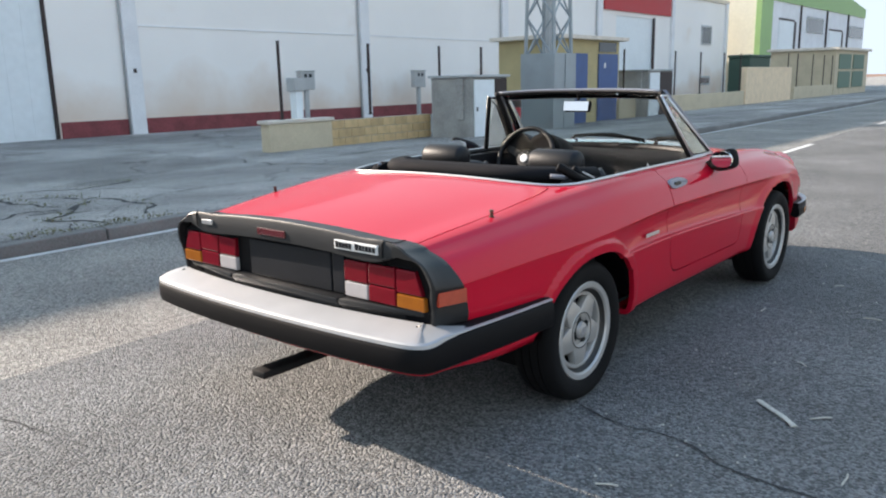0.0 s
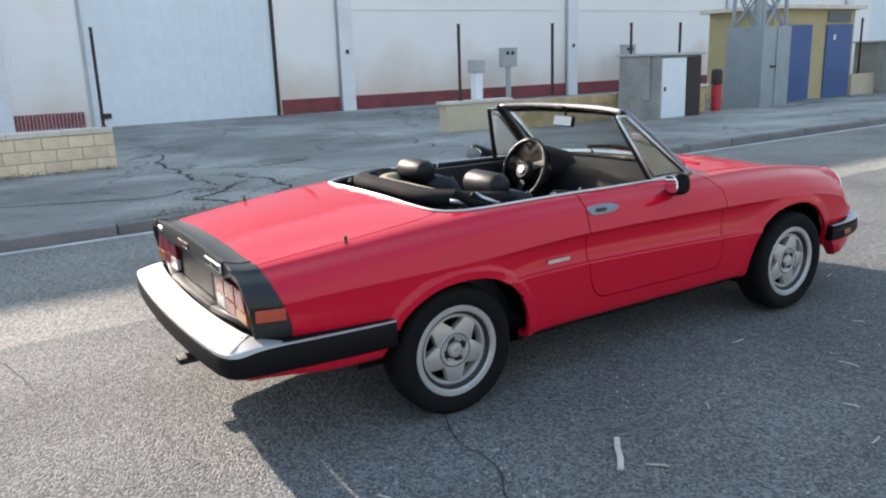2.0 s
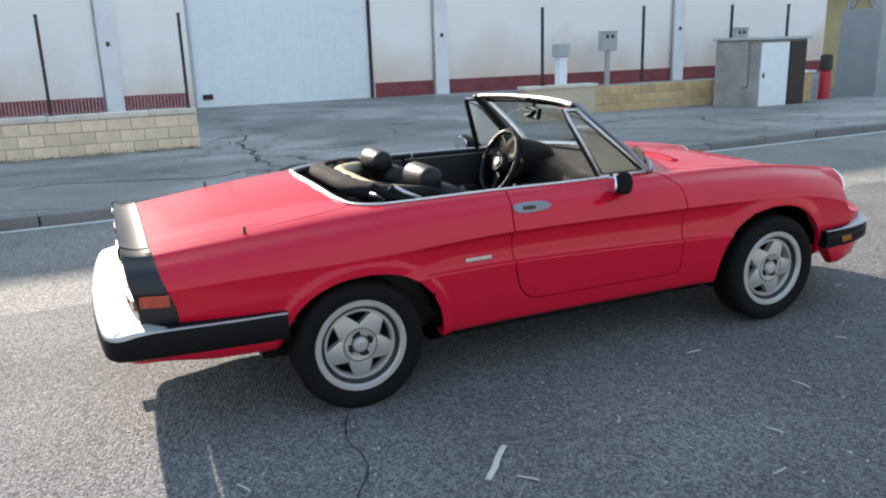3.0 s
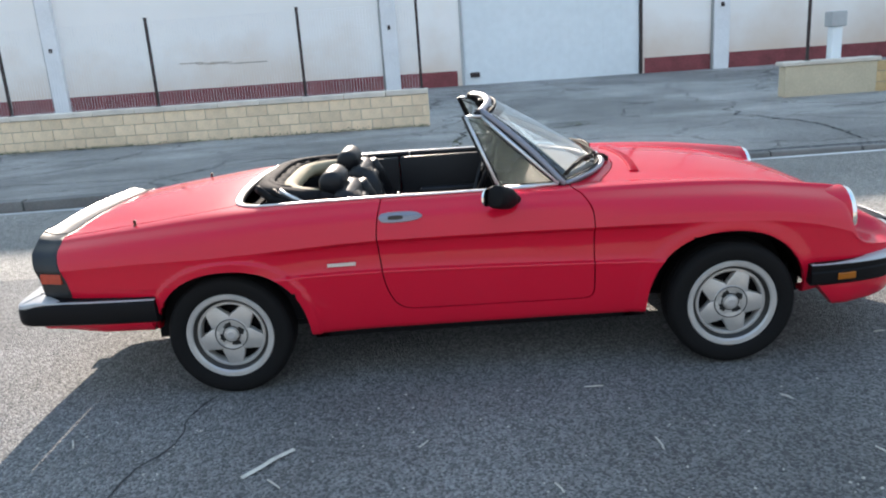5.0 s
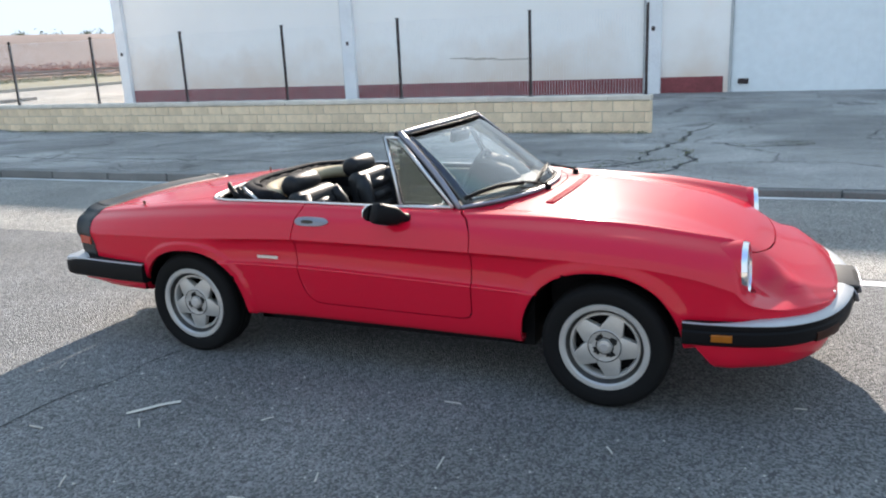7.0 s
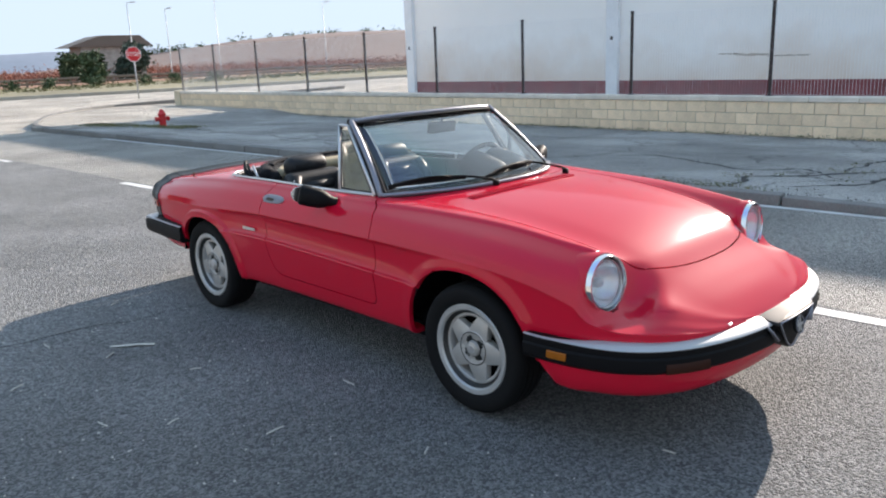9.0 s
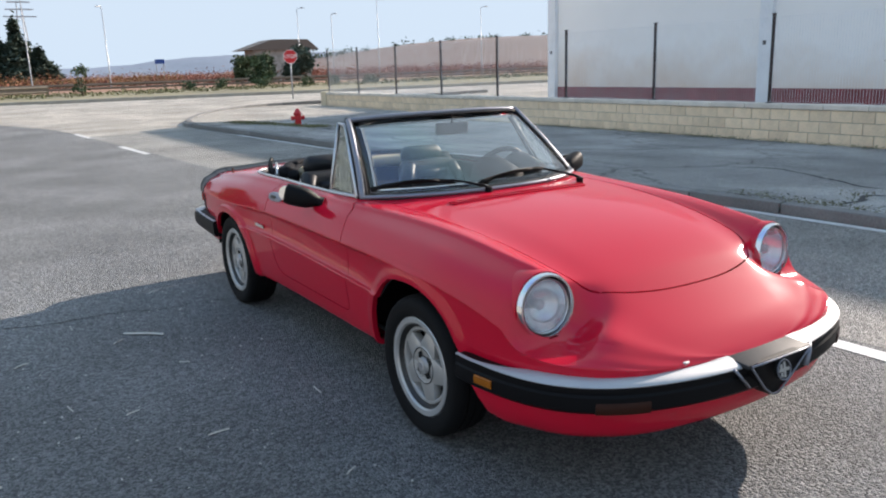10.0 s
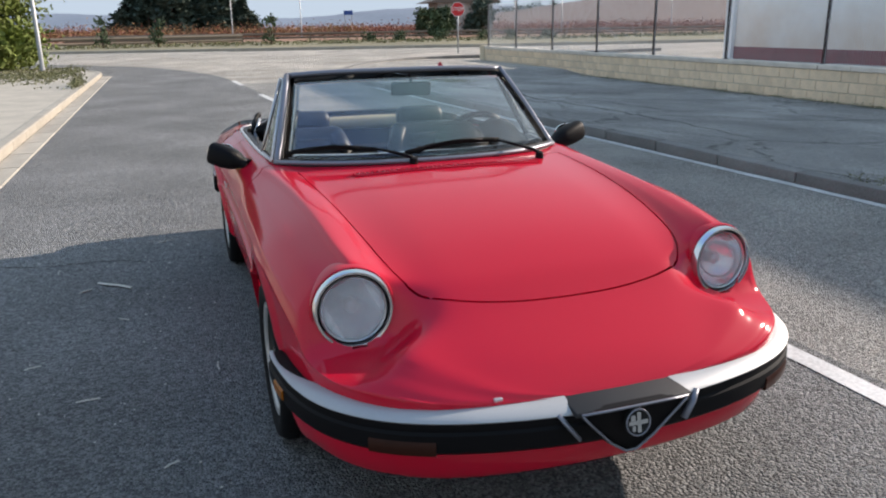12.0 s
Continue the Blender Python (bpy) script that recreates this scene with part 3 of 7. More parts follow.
def front_strip(pts):
    """The bright strip: wide across the nose, drawn out to a thin line along the sides."""
    bm = bmesh.new()
    rings = []
    path = [Vector((x, y, 0.355)) for x, y, z in pts]
    for i, p in enumerate(path):
        d = (path[min(len(path) - 1, i + 1)] - path[max(0, i - 1)]).normalized()
        o = Vector((d.y, -d.x, 0))
        k = 0.16 + 0.84 * smoothstep(2.66, 3.02, p.y)
        rings.append([bm.verts.new(p + o * (-0.0135 + (a + 0.0135) * k) + Vector((0, 0, 0.094 + (h - 0.094) * k))) for a, h in
                      ((-0.0135, 0.088), (-0.017, 0.092), (-0.010, 0.100), (0.028, 0.110), (0.056, 0.1115), (0.060, 0.104), (0.03, 0.098))])
    for p, q in zip(rings, rings[1:]):
        for j in range(7):
            bm.faces.new((p[j], p[(j + 1) % 7], q[(j + 1) % 7], q[j]))
    bm.faces.new(list(reversed(rings[0])))
    bm.faces.new(rings[-1])
    bmesh.ops.recalc_face_normals(bm, faces=bm.faces[:])
    return bm


for sgn in (1, -1):
    part("bumper_strip", front_strip([p for p in fp if p[0] * sgn > gap0]), brushed_strip, car, "bright brushed metal strip on the bumper", angle=50)
# the grille in the middle of the front bumper
shield = rounded([(-0.168, 0.0), (0.168, 0.0), (0.162, -0.012), (0.034, -0.146), (-0.034, -0.146), (-0.162, -0.012)], 1)
bm = prism([(x, 0.462 + z) for x, z in shield], 3.20, 3.283, "y", bev=0.006)
for v in bm.verts:
    v.co.y -= 0.10 * abs(v.co.x) + (0.20 * max(0, 0.45 - v.co.z) if v.co.y > 3.2 else 0)
part("grille", bm, black_plastic, car, "black triangular grille", angle=40)
bm = boxes((-0.170, 0.170, 3.10, 3.290, 0.453, 0.469), bev=0.006)
for v in bm.verts:
    v.co.x *= 1.0 - 0.35 * (3.292 - v.co.y)
    v.co.y -= 0.12 * abs(v.co.x)
    v.co.z -= 0.06 * max(0.0, v.co.y - 3.14)
part("bumper_centre_cap", bm, cap_plastic, car, angle=40)
grille_rim = [(x * 0.93, 3.288 - 0.10 * abs(x) * 0.93 - 0.20 * max(0, 0.45 - (0.458 + z * 0.93)), 0.458 + z * 0.93) for x, z in shield]
part("grille_rim", tube(grille_rim, 0.0038, 6, closed=True), frame_metal, car, smooth=True)
bm = lathe([(-0.008, 0.036), (0.004, 0.036), (0.008, 0.031), (0.006, 0.027), (0.007, 0.0)], 32, "y")
badge_m = pose(0, 3.279, 0.412, 10, 0, 0)
bm.transform(badge_m)
part("round_badge", bm, alloy_dark, car, "round dark badge with silver bars", angle=40)
bm = boxes((-0.007, 0.003, 0.0062, 0.0085, -0.026, 0.026), (-0.027, 0.027, 0.0062, 0.0085, -0.005, 0.005), (0.009, 0.021, 0.0062, 0.0085, 0.006, 0.020), (0.009, 0.018, 0.0062, 0.0085, -0.022, -0.008))
bm.transform(badge_m)
part("badge_bars", bm, alloy, car)
part("badge_ring", tube([badge_m @ Vector((0.034 * math.cos(6.2832 * k / 28), 0.007, 0.034 * math.sin(6.2832 * k / 28))) for k in range(28)], 0.0026, 6, closed=True), frame_metal, car, smooth=True)
for s in (1, -1):
    part("grille_side_bar", tube([(s * 0.202, 3.240, 0.450), (s * 0.184, 3.254, 0.423), (s * 0.154, 3.264, 0.385)], 0.0110, 8, squash=0.5), frame_metal, car, "slanting bright bar beside the grille", smooth=True)
# chin panel below the front bumper, lamps in it
chin_line = mirrored([(0.795, 2.60), (0.79, 2.70), (0.765, 2.84), (0.70, 2.975), (0.59, 3.075), (0.45, 3.145), (0.24, 3.185), (0.0, 3.20)])
cp = list(reversed(flat_path(chin_line, 0.0)))
bm = sweep([(x, y, 0.0) for x, y, z in cp], [(0.0, 0.37), (-0.004, 0.34), (0.004, 0.30), (0.016, 0.262), (0.034, 0.244), (0.07, 0.240), (0.07, 0.37)])
for v in bm.verts:                            # its ends slope forward under the bumper
    v.co.y += 0.11 * (0.37 - v.co.z) / 0.13 * (1 - smoothstep(2.60, 2.86, v.co.y))
part("chin_panel", bm, red_paint, car, angle=60)
for s in (1, -1):
    seg = [p for p in fp if 0.45 < p[0] * s < 0.66]
    part("indicator_lamp", sweep([(x, y, 0.355) for x, y, z in seg], [(-0.014, 0.002), (-0.021, 0.004), (-0.022, 0.036), (-0.0175, 0.042), (0.0, 0.042), (0.0, 0.002)]), lens_deep, car, "dark amber turn indicator", angle=40)
    seg = [p for p in fp if p[0] * s > 0.7 and 2.655 < p[1] < 2.77]
    part("side_marker", sweep([(x, y, 0.355) for x, y, z in seg], [(-0.0185, 0.022), (-0.024, 0.026), (-0.024, 0.050), (-0.0185, 0.054)]), lens_amber, car, "amber side marker lamp", angle=40)

rear_line = mirrored([(0.796, -0.300), (0.788, -0.52), (0.759, -0.86), (0.748, -0.915), (0.720, -0.944), (0.655, -0.961), (0.38, -0.984), (0.0, -0.994)])
rp = list(reversed(flat_path(rear_line, 0.0)))


def dip_tail(bm):
    """Over the tail the bumper's upper edge lies a little lower than along the sides."""
    for v in bm.verts:
        if v.co.z > 0.45:
            v.co.z -= 0.015 * smoothstep(-0.82, -0.93, v.co.y)
    return bm


part("rear_bumper", dip_tail(sweep([(x, y, 0.395) for x, y, z in rp], [(-0.05, 0.0), (-0.004, 0.0), (0.010, 0.010), (0.014, 0.028), (0.014, 0.088), (0.006, 0.104), (-0.006, 0.112), (-0.09, 0.118)])), black_plastic, car, "black rubber rear bumper", angle=35)
def rear_strip():
    """The bright strip: wide over the tail, drawn out to a thin line along the sides."""
    bm = bmesh.new()
    rings = []
    path = [Vector((x, y, 0.395)) for x, y, z in rp]
    for i, p in enumerate(path):
        d = (path[min(len(path) - 1, i + 1)] - path[max(0, i - 1)]).normalized()
        o = Vector((d.y, -d.x, 0))
        k = 0.16 + 0.84 * smoothstep(-0.72, -0.90, p.y)
        rings.append([bm.verts.new(p + o * (0.009 + (a - 0.009) * k) + Vector((0, 0, 0.1025 + 0.004 * (1 - k) + (h - 0.1025) * k))) for a, h in
                      ((0.0105, 0.1005), (0.0085, 0.112), (0.003, 0.1165), (-0.004, 0.1185), (-0.098, 0.134), (-0.112, 0.134), (-0.112, 0.115), (-0.02, 0.106))])
    for p, q in zip(rings, rings[1:]):
        for j in range(8):
            bm.faces.new((p[j], p[(j + 1) % 8], q[(j + 1) % 8], q[j]))
    bm.faces.new(list(reversed(rings[0])))
    bm.faces.new(rings[-1])
    bmesh.ops.recalc_face_normals(bm, faces=bm.faces[:])
    return dip_tail(bm)


part("bumper_strip", rear_strip(), brushed_strip, car, "bright brushed metal top strip", angle=24)
# rear valance and exhaust
vp = [(x * (0.955 - 0.02 * smoothstep(-0.5, -0.85, y)), y + 0.052 * smoothstep(-0.8, -0.95, y), z) for x, y, z in rp if y < -0.335]
bm = sweep([(x, y, 0.395) for x, y, z in vp], [(0.0, 0.02), (0.004, -0.02), (-0.012, -0.052), (-0.05, -0.060), (-0.08, -0.05), (-0.08, 0.02)])
for v in bm.verts:
    if v.co.z < 0.39:
        v.co.z += 0.018 * smoothstep(-0.55, -0.80, v.co.y)
part("rear_valance", bm, red_paint, car, "red panel below the rear bumper", angle=60)
part("exhaust_pipe", boxes((-0.130, -0.05, -0.945, -0.62, 0.195, 0.225), bev=0.008), alloy_dark, car, "dark flat exhaust tail pipe", angle=40)


# ---- rear fascia: spoiler ring, lamps, plate recess ----
def spoiler_ring():
    bm = bmesh.new()
    rows = []
    full = [(x, z) for x, z in section(-0.76) if z > 0.505]
    ring = full + [(-x, z) for x, z in reversed(full[:-1])]
    for j, s in enumerate((0.0, 0.05, 0.25, 0.5, 0.75, 0.93, 1.0, 1.0, 1.0, 1.0)):
        row = []
        for x, z in ring:
            side = smoothstep(0.50, 0.68, abs(x))
            low = side * (1 - smoothstep(0.52, 0.75, z))
            y0 = -0.760 + 0.010 * side + 0.055 * low
            y = y0 + (-0.866 + 0.006 * side + 0.032 * low - y0) * s
            yy = max(-0.82, y)
            px = x * half_width(yy) / half_width(-0.76)
            pz = z + (top_z(yy) - top_z(-0.76)) * (1 - side)
            off = 0.0 if j == 0 else 0.007
            px += math.copysign(off * side, x)
            corner = smoothstep(0.36, 0.60, abs(x)) * smoothstep(0.60, 0.72, z)
            px += math.copysign(0.016 * corner * side * s, x)
            pz += off * (1 - side) + (0.020 * (1 - side) + 0.002 + 0.005 * corner) * s * s
            if j == 7:
                px, pz, y = px * 0.990, pz - 0.008 * (1 - side), y - 0.005
            if j == 8:
                px, pz, y = px * 0.976, pz - 0.076 * (1 - side), y - 0.004
            if j == 9:
                px, pz, y = px * 0.970, pz - 0.080 * (1 - side), y + 0.034
            row.append(bm.verts.new((px, y, pz)))
        rows.append(row)
    for p, q in zip(rows, rows[1:]):
        for i in range(len(p) - 1):
            bm.faces.new((p[i], p[i + 1], q[i + 1], q[i]))
    bmesh.ops.recalc_face_normals(bm, faces=bm.faces[:])
    if sum(f.normal.z for f in bm.faces) < 0:
        bmesh.ops.reverse_faces(bm, faces=bm.faces[:])
    return bm


spoiler = part("rear_spoiler", spoiler_ring(), grey_plastic, car, "dark grey rubber spoiler wrapped round the tail", angle=40)
for s in (1, -1):                             # joints of its end caps
    seam_pts = []
    for y_ in (-0.765, -0.785, -0.81, -0.835, -0.855, -0.866):
        near_ = min((v.co for v in spoiler.data.vertices if abs(v.co.y - y_) < 0.02 and v.co.z > 0.72), key=lambda c: abs(c.x - s * 0.525) + 2 * abs(c.y - y_) - 0.5 * c.z)
        seam_pts.append((s * 0.525, near_.y, near_.z + 0.0005))
    seam_pts += [(s * 0.524, -0.873, seam_pts[-1][2] - 0.008), (s * 0.520, -0.873, seam_pts[-1][2] - 0.055)]
    part("cap_joint", tube(seam_pts, 0.0028, 6), seal, spoiler)
bm = bmesh.new()
half = [(x, z) for x, z in section(-0.8) if z > 0.45]
ring = half + [(-x, z) for x, z in reversed(half[:-1])]
prism([(x * 0.985, z - 0.004) for x, z in ring], -0.828, -0.76, "y", bm)
part("tail_panel", bm, black_plastic, car)
for a, b in ((-0.672, -0.308), (-0.302, 0.302), (0.308, 0.672)):
    bm = boxes((a, b, -0.868, -0.82, 0.512, 0.546), (a, b, -0.880, -0.82, 0.536, 0.558), bev=0.006)
    for v in bm.verts:
        v.co.y += 0.055 * smoothstep(0.57, 0.672, abs(v.co.x)) ** 2
    part("tail_lower_bar", bm, grey_plastic, car, angle=40)
part("plate_recess", boxes((-0.232, 0.232, -0.836, -0.82, 0.560, 0.700), bev=0.004), plate_grey, car, "empty dark number plate recess")
part("plate_recess_side", boxes((0.240, 0.300, -0.836, -0.82, 0.560, 0.700), bev=0.004), plate_grey, car)
for s in (1, -1):
    lamp = part("tail_lamp", boxes(*([(min(s * a, s * b), max(s * a, s * b), -0.832, -0.815, 0.556, 0.696) for a, b in ((0.306, 0.688),)]), bev=0.004), black_plastic, car)
    for a, b, z0, z1, m, lab in ((0.334, 0.446, 0.618, 0.690, lens_red, "red tail lens"), (0.334, 0.446, 0.562, 0.614, lens_white, "white reversing lens"), (0.452, 0.576, 0.622, 0.690, lens_red, "red tail lens"),
                                 (0.452, 0.576, 0.562, 0.618, lens_red, "red tail lens"), (0.582, 0.700, 0.612, 0.690, lens_red, "red tail lens"), (0.582, 0.705, 0.562, 0.608, lens_amber, "amber turn lens")):
        a, b = a * 0.985 - 0.017, b * 0.985 - 0.017
        bm = boxes((min(s * a, s * b), max(s * a, s * b), -0.848, -0.824, z0, z1), bev=0.004)
        for v in bm.verts:
            e = abs(v.co.x) - 0.555
            if e > 0:
                v.co.x -= s * e * 0.55 * max(0, (v.co.z - 0.60) / 0.10) * 0.6
        part("lens", bm, m, lamp, lab)
    bm = bmesh.new()
    pts = []
    for y in (-0.826, -0.80, -0.775, -0.75, -0.722):
        pts.append((s * (half_width(max(-0.82, y)) + 0.0105), y))
    out, inn = [], []
    for zz in (0.583, 0.628):
        out.append([bm.verts.new((x, y, zz)) for x, y in pts])
        inn.append([bm.verts.new((x - s * 0.012, y, zz)) for x, y in pts])
    for i in range(len(pts) - 1):
        bm.faces.new((out[0][i], out[0][i + 1], out[1][i + 1], out[1][i]))
        bm.faces.new((out[1][i], out[1][i + 1], inn[1][i + 1], inn[1][i]))
        bm.faces.new((out[0][i], out[0][i + 1], inn[0][i + 1], inn[0][i]))
    bm.faces.new((out[0][-1], out[1][-1], inn[1][-1], inn[0][-1]))
    bm.faces.new((out[0][0], out[1][0], inn[1][0], inn[0][0]))
    bmesh.ops.recalc_face_normals(bm, faces=bm.faces[:])
    part("side_marker", bm, lens_red if s < 0 else mat("lens_faded", (0.40, 0.05, 0.025), 0.25, coat=0.2), car, "orange-red rear side marker")
# badges on the spoiler's rear face: a name plate drawn as bars, a small badge, the brake lamp slot
plate = part("name_plate", boxes((0.300, 0.504, -0.8765, -0.862, 0.731, 0.763), bev=0.003), white_print, car, "white name plate with grey bars")
bm = bmesh.new()
for i, (a, b) in enumerate(((0.310, 0.323), (0.327, 0.339), (0.342, 0.353), (0.356, 0.369), (0.373, 0.385), (0.403, 0.419), (0.423, 0.435), (0.439, 0.447), (0.451, 0.463), (0.467, 0.479), (0.483, 0.496))):
    box(bm, a, b, -0.8792, -0.877, 0.738, 0.756 + (0.003 if i in (0, 5) else 0))
part("plate_bars", bm, plate_grey, plate)
part("small_badge", boxes((-0.485, -0.415, -0.877, -0.862, 0.738, 0.758), bev=0.003), dull_chrome, car)
part("brake_lamp_slot", boxes((-0.125, 0.035, -0.8765, -0.860, 0.734, 0.760), bev=0.003), mat("lens_dark_red", (0.10, 0.008, 0.012), 0.25, coat=0.5), car, "slim dark red brake lamp")

# ---- headlamps ----
for s in (1, -1):
    m = pose(s * 0.612, 2.790, 0.633, 4, 0, -s * 3)
    bm = lathe([(-0.05, 0.112), (0.0, 0.114), (0.018, 0.113), (0.026, 0.108), (0.025, 0.102), (0.012, 0.0985), (-0.03, 0.098), (-0.04, 0.104)], 56, "y", close=True)
    bm.transform(m)
    lamp = part("headlamp", bm, chrome, car, "round headlamp in a chrome ring", angle=35)
    bm = lathe([(-0.075, 0.0), (-0.070, 0.03), (-0.055, 0.06), (-0.02, 0.087), (0.004, 0.0955)], 48, "y")
    bm.faces.ensure_lookup_table()
    bmesh.ops.delete(bm, geom=[f for f in bm.faces if len(f.verts) > 4], context="FACES")
    bm.transform(m)
    part("reflector", bm, reflector_silver, lamp, smooth=True)
    bm = lathe([(0.006, 0.0905), (0.015, 0.085), (0.024, 0.068), (0.031, 0.04), (0.034, 0.0), (0.030, 0.0), (0.027, 0.04), (0.020, 0.067), (0.011, 0.083), (0.002, 0.0895)], 48, "y")
    bm.transform(m)
    part("lens", bm, lamp_glass, lamp, "fluted domed lens", smooth=True).visible_shadow = False
    # black ring that paints the shadowed recess between chrome and glass
    bm = lathe([(-0.004, 0.1015), (0.010, 0.1010), (0.012, 0.0985), (0.008, 0.0940), (-0.004, 0.0945)], 48, "y", close=True)
    bm.transform(m)
    part("lens_seal", bm, seal, lamp, angle=40)
    bm = lathe([(0.000, 0.0945), (0.013, 0.0945), (0.017, 0.0925), (0.014, 0.0895), (0.004, 0.0890)], 48, "y", close=True)
    bm.transform(m)
    part("retaining_ring", bm, dull_chrome, lamp, angle=40)
    bm = lathe([(-0.06, 0.02), (-0.02, 0.02), (-0.012, 0.014), (-0.010, 0.0)], 20, "y")
    bm.transform(m)
    part("bulb", bm, dull_chrome, lamp, smooth=True)
    # bowl behind the ring, in the body's colour
    bm = lathe([(-0.10, 0.118), (-0.002, 0.120), (0.004, 0.117), (0.0, 0.112), (-0.10, 0.110)], 56, "y", close=True)
    bm.transform(m)
    part("lamp_bowl", bm, red_paint, car, angle=50)


# ---- windscreen ----
def screen_point(u, v):
    """u across from -1 to 1, v from the base to the top."""
    base = Vector((0.640 * u, 1.815 - 0.27 * abs(u) ** 2.3, 0.850 - 0.012 * u * u))
    top = Vector((0.522 * u, 1.262 - 0.060 * u * u, 1.190 - 0.014 * abs(u) ** 3))
    p = base.lerp(top, v)
    p.y += 0.018 * math.sin(math.pi * v)
    return p


def screen_sheet(u0, u1, v0, v1, nu=24, nv=10, thick=0.005, lift=0.0):
    bm = bmesh.new()
    rows = [[bm.verts.new(screen_point(u0 + (u1 - u0) * i / nu, v0 + (v1 - v0) * j / nv)) for i in range(nu + 1)] for j in range(nv + 1)]
    for p, q in zip(rows, rows[1:]):
        for i in range(nu):
            bm.faces.new((p[i], p[i + 1], q[i + 1], q[i]))
    bmesh.ops.recalc_face_normals(bm, faces=bm.faces[:])
    bmesh.ops.solidify(bm, geom=bm.faces[:], thickness=thick)
    return bm


screen = part("windscreen", screen_sheet(-0.965, 0.965, 0.03, 0.965), screen_glass, car, "curved clear glass windscreen", smooth=True)
screen.visible_shadow = False
us = [-1 + 2 * i / 24 for i in range(25)]
vs_ = [i / 10 for i in range(11)]
part("screen_header", tube([screen_point(u * 0.99, 0.995) + Vector((0, -0.012, 0)) for u in us], 0.0165, 10, squash=0.75), frame_metal, car, "satin metal windscreen header rail", smooth=True)
part("header_trim", tube([screen_point(u * 0.985, 0.985) + Vector((0, -0.028, -0.002)) for u in us], 0.013, 8, squash=0.8), black_vinyl, car, smooth=True)
part("screen_base_trim", tube([screen_point(u, 0.016) + Vector((0, 0.008, 0.004)) for u in us], 0.0125, 8, squash=0.8), frame_metal, car, smooth=True)
part("screen_seal", tube([screen_point(u * 0.955, 0.966) + Vector((0, 0.005, 0)) for u in us], 0.004, 6), seal, car, smooth=True)
part("screen_seal", tube([screen_point(u * 0.96, 0.052) + Vector((0, 0.004, 0)) for u in us], 0.0045, 6), seal, car, smooth=True)
for s in (1, -1):
    part("screen_pillar", tube([screen_point(s * 0.995, v) + Vector((0, -0.004, 0)) for v in vs_], 0.0140, 10, squash=1.0), frame_metal, car, "satin metal windscreen pillar", smooth=True)
    part("pillar_trim", tube([screen_point(s * 0.985, v) + Vector((-s * 0.004, -0.034, 0)) for v in vs_], 0.015, 8), seal, car, smooth=True)
    part("screen_seal", tube([screen_point(s * 0.968, v) + Vector((0, 0.003, 0)) for v in vs_], 0.0035, 6), seal, car, smooth=True)
    # quarter light: a fixed triangle of glass with a bright frame on the door
    a, b, c = Vector((s * 0.655, 1.245, 0.848)), Vector((s * 0.532, 1.118, 1.158)), Vector((s * 0.650, 1.512, 0.848))
    d = screen_point(s * 1.0, 0.94) + Vector((s * 0.004, -0.035, 0))
    outline = [a, b, d, c]
    o_ = Vector((s * 0.005, 0.004, 0))
    part("quarter_light", tube([a + o_, b + o_], 0.0075, 8), dull_chrome, doors[s], "bright quarter light frame", smooth=True)
    part("quarter_inner_trim", tube([a - o_ * 1.2, b - o_ * 1.2], 0.0105, 8), seal, doors[s], smooth=True)
    part("quarter_frame", tube([b + o_, d + o_], 0.007, 8), dull_chrome, doors[s], smooth=True)
    part("quarter_frame", tube([d, c], 0.009, 8), dull_chrome, doors[s], smooth=True)
    part("quarter_frame", tube([c, a], 0.008, 8), dull_chrome, doors[s], smooth=True)
    part("quarter_seal", tube([a.lerp(c, 0.06) + Vector((0, 0, 0.012)), b.lerp(d, 0.2) - Vector((0, 0, 0.014)), d.lerp(c, 0.12) + Vector((0, -0.012, -0.012)), c.lerp(a, 0.08) + Vector((0, 0, 0.012))], 0.005, 6, closed=True), seal, doors[s], smooth=True)
    inset = Vector((-s * 0.010, 0, 0))
    part("quarter_inner_trim", tube([a + inset, b + inset - Vector((0, 0, 0.004)), d + inset - Vector((0, 0, 0.006)), c + inset], 0.0095, 8), seal, doors[s], smooth=True)
    part("quarter_inner_trim", tube([d + inset * 1.6, c + inset * 1.6], 0.014, 8), seal, doors[s], smooth=True)
    bm = bmesh.new()
    bm.faces.new([bm.verts.new(p) for p in outline])
    bmesh.ops.solidify(bm, geom=bm.faces[:], thickness=0.004)
    g = part("quarter_glass", bm, side_glass, doors[s], "clear quarter light glass")
    g.visible_shadow = False
part("screen_base_lining", tube([screen_point(u * 0.99, 0.0) + Vector((0, -0.022, -0.012)) for u in us], 0.026, 8), black_vinyl, car, smooth=True)
